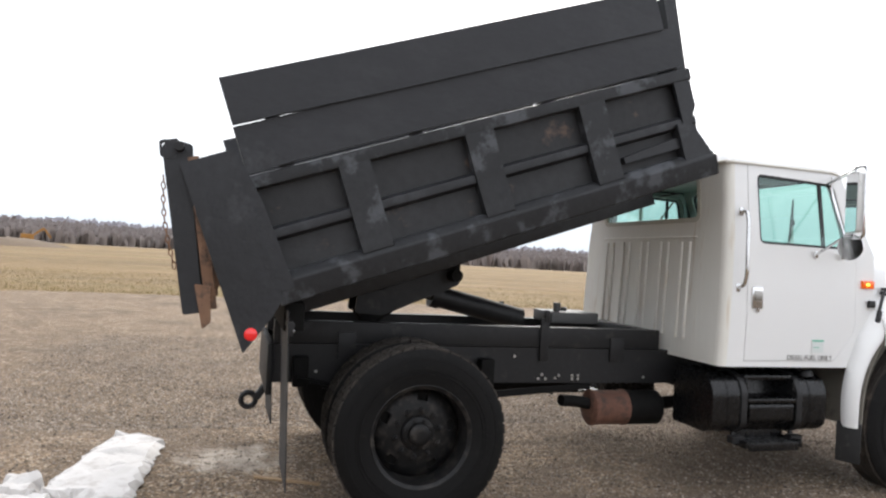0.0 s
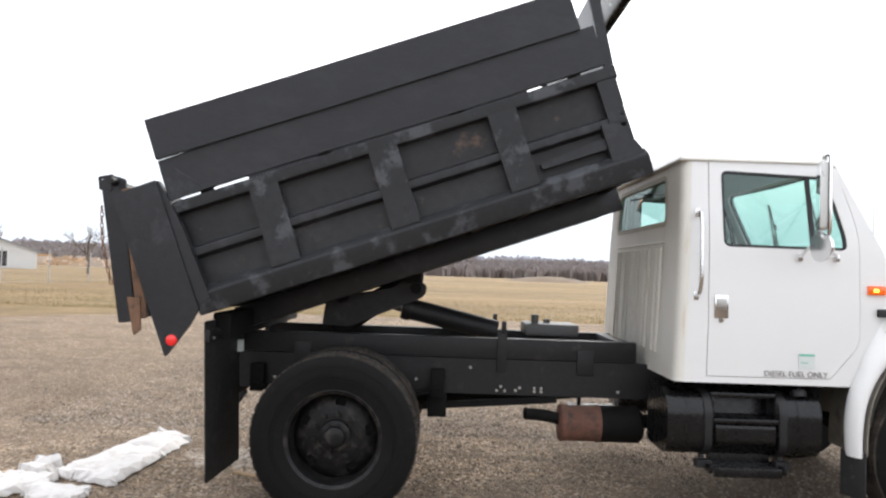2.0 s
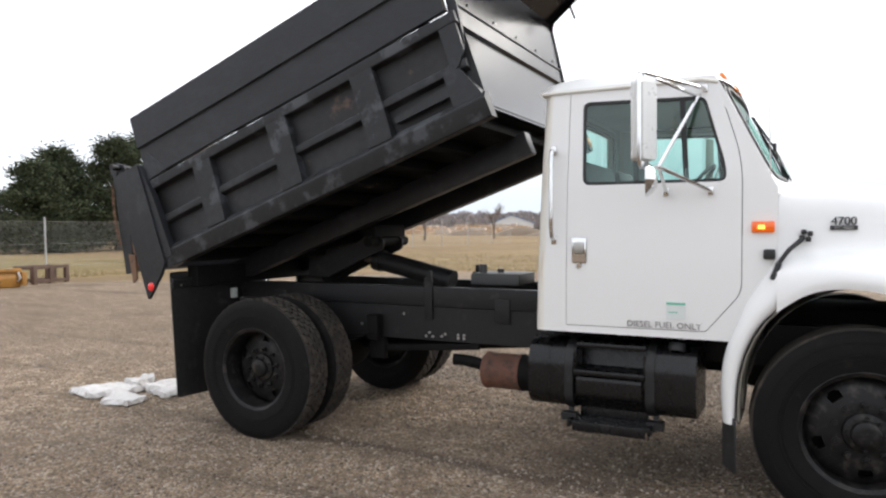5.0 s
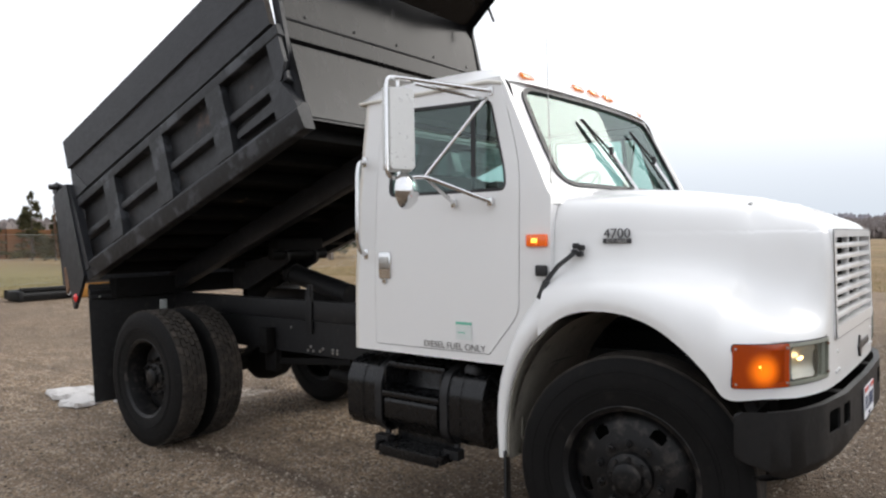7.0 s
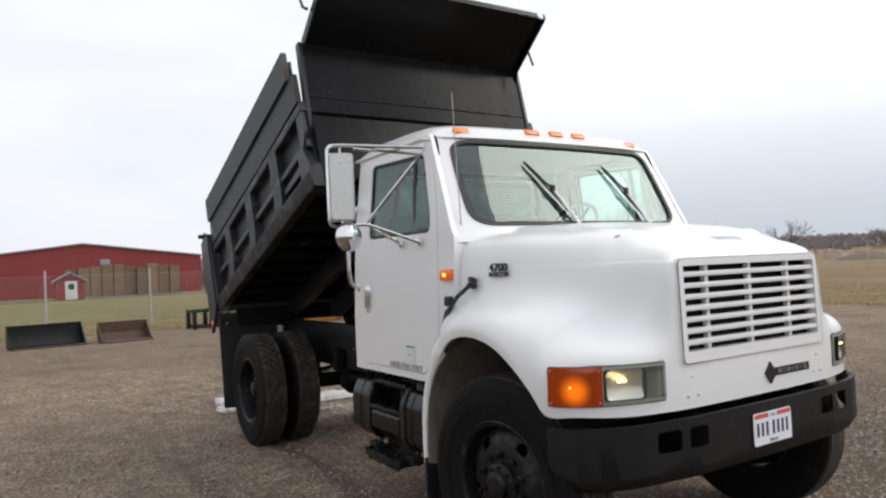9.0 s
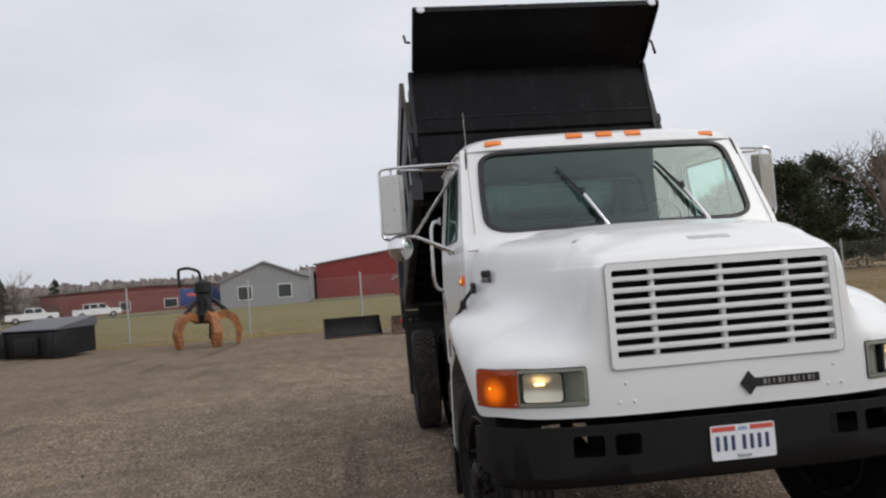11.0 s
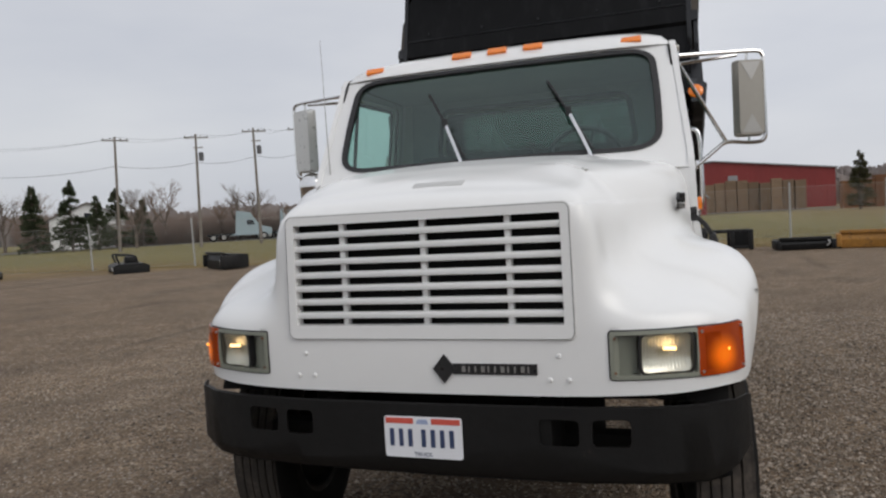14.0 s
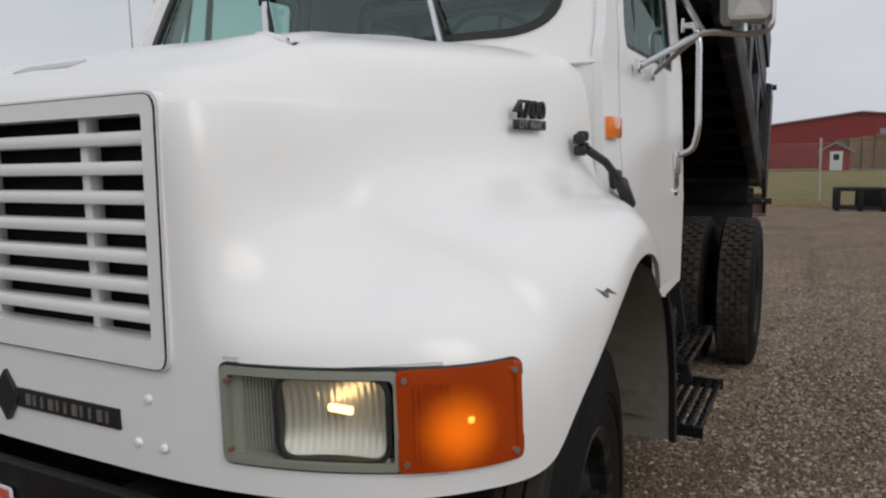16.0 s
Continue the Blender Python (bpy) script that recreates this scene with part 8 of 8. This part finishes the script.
def conifer(x, y, h, w, seed, label, n=2600, mat_=None, ragged=0.35):
    rng = random.Random(seed)
    ob = thing("conifer", label, "tree", at=(x, y, 0))
    bm = B()
    tube(bm, [(0, 0, -0.1), (0, 0, h * 0.95)], h * 0.022, 6, True, 0.02)
    for k in range(40):
        z = h * (0.08 + 0.85 * k / 40)
        a = rng.uniform(0, 6.28)
        r = w * (1 - z / h) ** 0.75 * rng.uniform(0.6, 0.95)
        tube(bm, [(0, 0, z), (r * math.cos(a), r * math.sin(a), z + 0.05 * h * rng.uniform(-0.6, 0.8))], 0.012 * h * (1 - z / h) + 0.01, 3, False, 0.006)
    part("trunk", bm, BARK, ob)
    verts, faces = [], []
    limbs = [(rng.uniform(0, 6.28), rng.uniform(0.06, 0.98), rng.uniform(1 - ragged, 1.08)) for _ in range(70)]
    for _ in range(n):
        a, t, k = rng.choice(limbs)
        f = rng.random() ** 0.6
        a += rng.gauss(0, 0.16)
        z = h * t + rng.gauss(0, 0.018 * h) - f * w * 0.08
        r = w * (1 - t) ** 0.75 * k * f + 0.04
        c = Vector((r * math.cos(a), r * math.sin(a), z))
        s = rng.uniform(0.010, 0.026) * h
        u = Vector((math.cos(a) + rng.uniform(-0.6, 0.6), math.sin(a) + rng.uniform(-0.6, 0.6), rng.uniform(-0.4, 0.5))).normalized() * s * 1.5
        v = u.orthogonal().normalized() * s * 0.5
        v.rotate(Matrix.Rotation(rng.uniform(0, 6.28), 3, u.normalized()))
        i = len(verts)
        verts += [tuple(c - u * 0.4), tuple(c + v), tuple(c + u), tuple(c - v)]
        faces.append((i, i + 1, i + 2, i + 3))
    me = bpy.data.meshes.new("crown")
    me.from_pydata(verts, [], faces)
    me.materials.append(mat_ or NEEDLE)
    cr = new("crown", me)
    cr.parent = ob
    return ob


def bushy_pine(x, y, h, w, seed, label, n):
    """A broad old pine: long level limbs that carry flat clumps of needles."""
    rng = random.Random(seed)
    ob = thing("pine", label, "tree", at=(x, y, 0))
    bm = B()
    tube(bm, [(0, 0, -0.1), (0.1, 0, h * 0.5), (0, 0.1, h * 0.93)], h * 0.03, 7, True, 0.03)
    clumps = []
    for k in range(90):
        t = 0.04 + 0.94 * (k + rng.random()) / 90
        reach = w * (math.sin(math.pi * (0.26 + 0.72 * t)) ** 0.9 if t > 0.25 else 0.92) * rng.uniform(0.6, 1.05)
        a = rng.uniform(0, 6.28)
        lift = rng.uniform(0.0, 0.22) * reach + (t > 0.8) * 0.4
        z = h * t * 0.94
        tip = Vector((reach * math.cos(a), reach * math.sin(a), z + lift))
        tube(bm, [(0, 0, z - 0.2), tuple(tip * 0.55 + Vector((0, 0, z * 0.45 - 0.1))), tuple(tip)], 0.06, 4, False, 0.012)
        for j in range(7):
            f = 0.3 + 0.7 * (j + rng.random()) / 7
            clumps.append((Vector((tip.x * f, tip.y * f, z + lift * f * f)) + Vector((rng.gauss(0, 0.28), rng.gauss(0, 0.28), rng.gauss(0, 0.12))), rng.uniform(0.28, 0.62), a))
    part("trunk", bm, BARK, ob)
    verts, faces = [], []
    for _ in range(n):
        c0, r, a = rng.choice(clumps)
        c = c0 + Vector((rng.gauss(0, r * 0.7), rng.gauss(0, r * 0.7), rng.gauss(0, r * 0.6)))
        s = rng.uniform(0.05, 0.13)
        u = Vector((math.cos(a) + rng.uniform(-1, 1), math.sin(a) + rng.uniform(-1, 1), rng.uniform(-0.2, 0.9))).normalized() * s * 2.0
        v = u.orthogonal().normalized() * s * 0.6
        v.rotate(Matrix.Rotation(rng.uniform(0, 6.28), 3, u.normalized()))
        i = len(verts)
        verts += [tuple(c - u * 0.4), tuple(c + v), tuple(c + u), tuple(c - v)]
        faces.append((i, i + 1, i + 2, i + 3))
    me = bpy.data.meshes.new("crown")
    me.from_pydata(verts, [], faces)
    me.materials.append(NEEDLE)
    cr = new("crown", me)
    cr.parent = ob
    return ob


DARK_PINE = "dark green pine with a ragged crown behind the fence"
for i, (x, y, h, w, n) in enumerate(((-46, 26.2, 6.6, 3.6, 30000), (-48, 29.5, 8.2, 4.0, 30000), (-46.5, 33.5, 9.4, 4.4, 30000), (-49, 38.5, 10.4, 4.6, 22000), (-47, 43, 10.0, 4.4, 16000))):
    bushy_pine(x, y, h, w, 40 + i, DARK_PINE, n)
for i, (x, y, h, w) in enumerate(((-76, 19.5, 6.2, 1.7), (-79, 24.5, 5.2, 1.9), (-74, 26.5, 7.2, 2.2), (-72, 31, 5.0, 1.7), (-66, 25.5, 4.6, 1.4))):
    conifer(x, y, h, w, 60 + i, "small olive-brown pine behind the fence", 5000, NEEDLE3, 0.2)
for i, (x, y, h, w) in enumerate(((-56.6, -66.0, 8.2, 2.5), (-54.2, -69.0, 7.8, 2.1), (-62.8, -65.2, 7.4, 2.4), (-57, -62.5, 6.4, 1.7), (-66, -64, 6.0, 1.8), (-120, -70, 9, 2.6), (-122, -66, 7.5, 2.4), (-125, -58, 7, 2.3))):
    conifer(x, y, h, w, 80 + i, "dark green spruce by the road", 6000, None, 0.15)
for i, (x, y, h, w) in enumerate(((-51, -77, 8.0, 5.2), (-46, -82, 6.6, 4.6))):
    conifer(x, y, h, w, 95 + i, "spreading olive-yellow willow by the road", 6500, NEEDLE2, 0.5)
for i, (x, y, h, w) in enumerate(((-92, 27.5, 5.0, 3.4), (-88, 31.5, 5.6, 3.6))):
    conifer(x, y, h, w, 100 + i, "spreading olive-green bush beside the red hall", 5000, NEEDLE2, 0.5)
BROWN = surf("brown_twigs", (0.20, 0.135, 0.095), 0.9, var=0.2, s1=2, s2=14)
BARE = "bare leafless tree with a fine grey crown"
for i, (x, y, h) in enumerate(((-40.5, 75, 8.2), (-56, 82, 8.5), (-37, 90, 7.0), (-38.5, 36, 12.5), (-36, 43, 12.0), (-72, -54, 10.0), (-66, -88, 11.5), (-61, -92, 12.0), (-98, -52, 9.5), (-58, 74, 9.0), (-70, 66, 9.5), (-74, -70, 12.0), (-58, -58, 9.0), (-88, -62, 11.0))):
    bare_tree(x, y, h, 120 + i, BARE)
for i, (x, y, h) in enumerate(((-70, -64, 10.5), (-74, -58, 8.0), (-70, -46, 6.6), (-73, -53, 5.5), (-72, -89, 12.5), (-78, -84, 9.5))):
    bare_tree(x, y, h, 160 + i, "bare brown tree with a dense twiggy crown by the road", 0.5, BROWN, 5)


# far woods: very many small bare trees on the rim
def woods_shape(rng, x, y, z, h):
    """A small bare tree: a fan of thin uneven sprays."""
    verts, faces = [], []
    a = rng.uniform(0, 3.14)
    c, s = math.cos(a), math.sin(a)
    for _ in range(4):
        w = h * rng.uniform(0.10, 0.26)
        o, lean, k = rng.uniform(-0.30, 0.30) * h, rng.uniform(-0.2, 0.2) * h, rng.uniform(0.70, 1.0)
        i = len(verts)
        for du, dz in ((-0.4 * w, 0), (0.4 * w, 0), (w + lean * 0.6, 0.55 * k * h), (0.5 * w + lean, 0.92 * k * h), (lean - 0.3 * w, k * h), (lean * 0.6 - w, 0.6 * k * h)):
            verts.append((x + c * (o + du), y + s * (o + du), z + dz))
        faces.append((i, i + 1, i + 2, i + 3, i + 4, i + 5))
    return verts, faces


def woods_spot(az0, az1, r0, r1, h0, h1):
    def pick(rng):
        a, r = radians(rng.uniform(az0, az1)), rng.uniform(r0, r1)
        x, y = r * math.cos(a), r * math.sin(a)
        swell = 1 + 0.16 * noise.noise(Vector((a * 7, r * 0.004, 2))) + 0.12 * noise.noise(Vector((a * 40, 0, 5)))
        return x, y, rise(x, y) - 0.5 + max(0, r - r0) * 0.06, rng.uniform(h0, h1) * swell
    return pick


# aerial haze is mixed into the woods' and ridge's colours, paler and bluer with distance
WOODS = island_material("hazed_leafless_woods", (0.235, 0.20, 0.185), (0.295, 0.262, 0.25))
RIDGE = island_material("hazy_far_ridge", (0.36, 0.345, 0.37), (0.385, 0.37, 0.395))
WOODS_N = island_material("leafless_near_brush", (0.17, 0.125, 0.10), (0.27, 0.205, 0.16))
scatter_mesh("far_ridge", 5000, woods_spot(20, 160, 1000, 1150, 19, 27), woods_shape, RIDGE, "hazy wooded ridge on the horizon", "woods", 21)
scatter_mesh("far_woods", 12000, woods_spot(20, 152, 480, 620, 8, 11), woods_shape, WOODS, "far brown-purple belt of leafless woods", "woods", 11)
scatter_mesh("far_woods", 3500, woods_spot(152, 250, 300, 420, 7, 12), woods_shape, WOODS, "far brown belt of leafless woods", "woods", 12)
scatter_mesh("far_woods", 2500, woods_spot(-90, 20, 400, 560, 8, 14), woods_shape, WOODS, "far brown belt of leafless woods behind the yard", "woods", 13)


def twig_shape(rng, x, y, z, h):
    verts, faces = [], []
    for _ in range(5):
        a, l = rng.uniform(0, 6.28), rng.uniform(0.15, 0.5) * h
        w = 0.012 * h
        tx, ty = x + l * math.cos(a), y + l * math.sin(a)
        i = len(verts)
        verts += [(x - w, y, z), (x + w, y + w, z), (tx, ty, z + h * rng.uniform(0.6, 1.0))]
        faces.append((i, i + 1, i + 2))
    return verts, faces


scatter_mesh("roadside_brush", 4200, woods_spot(205, 232, 105, 135, 2.5, 6.5), twig_shape, WOODS_N, "brown leafless brush along the road", "brush", 14)
scatter_mesh("roadside_brush", 5000, woods_spot(212, 226, 92, 108, 2.2, 5.0), twig_shape, WOODS_N, "brown leafless thicket behind the utility poles", "brush", 18)
scatter_mesh("roadside_brush", 1500, woods_spot(186, 205, 140, 170, 2, 4.5), twig_shape, WOODS_N, "brown leafless brush beyond the road", "brush", 15)
scatter_mesh("roadside_brush", 1400, woods_spot(150, 186, 135, 175, 2, 5), twig_shape, WOODS_N, "brown leafless brush behind the hall", "brush", 16)
# pale lumber piles and site clutter far out in the field
CLUT = island_material("site_clutter", (0.42, 0.26, 0.13), (0.5, 0.44, 0.38))


def block_shape(rng, x, y, z, h):
    w, d = rng.uniform(0.8, 2.4), rng.uniform(0.6, 1.2)
    v = [(x + a * w, y + b * d, z + c * h) for a in (-1, 1) for b in (-1, 1) for c in (0, 1)]
    return v, [(0, 1, 3, 2), (4, 6, 7, 5), (0, 4, 5, 1), (2, 3, 7, 6), (1, 5, 7, 3)]


scatter_mesh("lumber_piles", 130, woods_spot(110, 121, 185, 215, 0.6, 1.8), block_shape, CLUT, "pale lumber piles far out in the field", "lumber", 17)
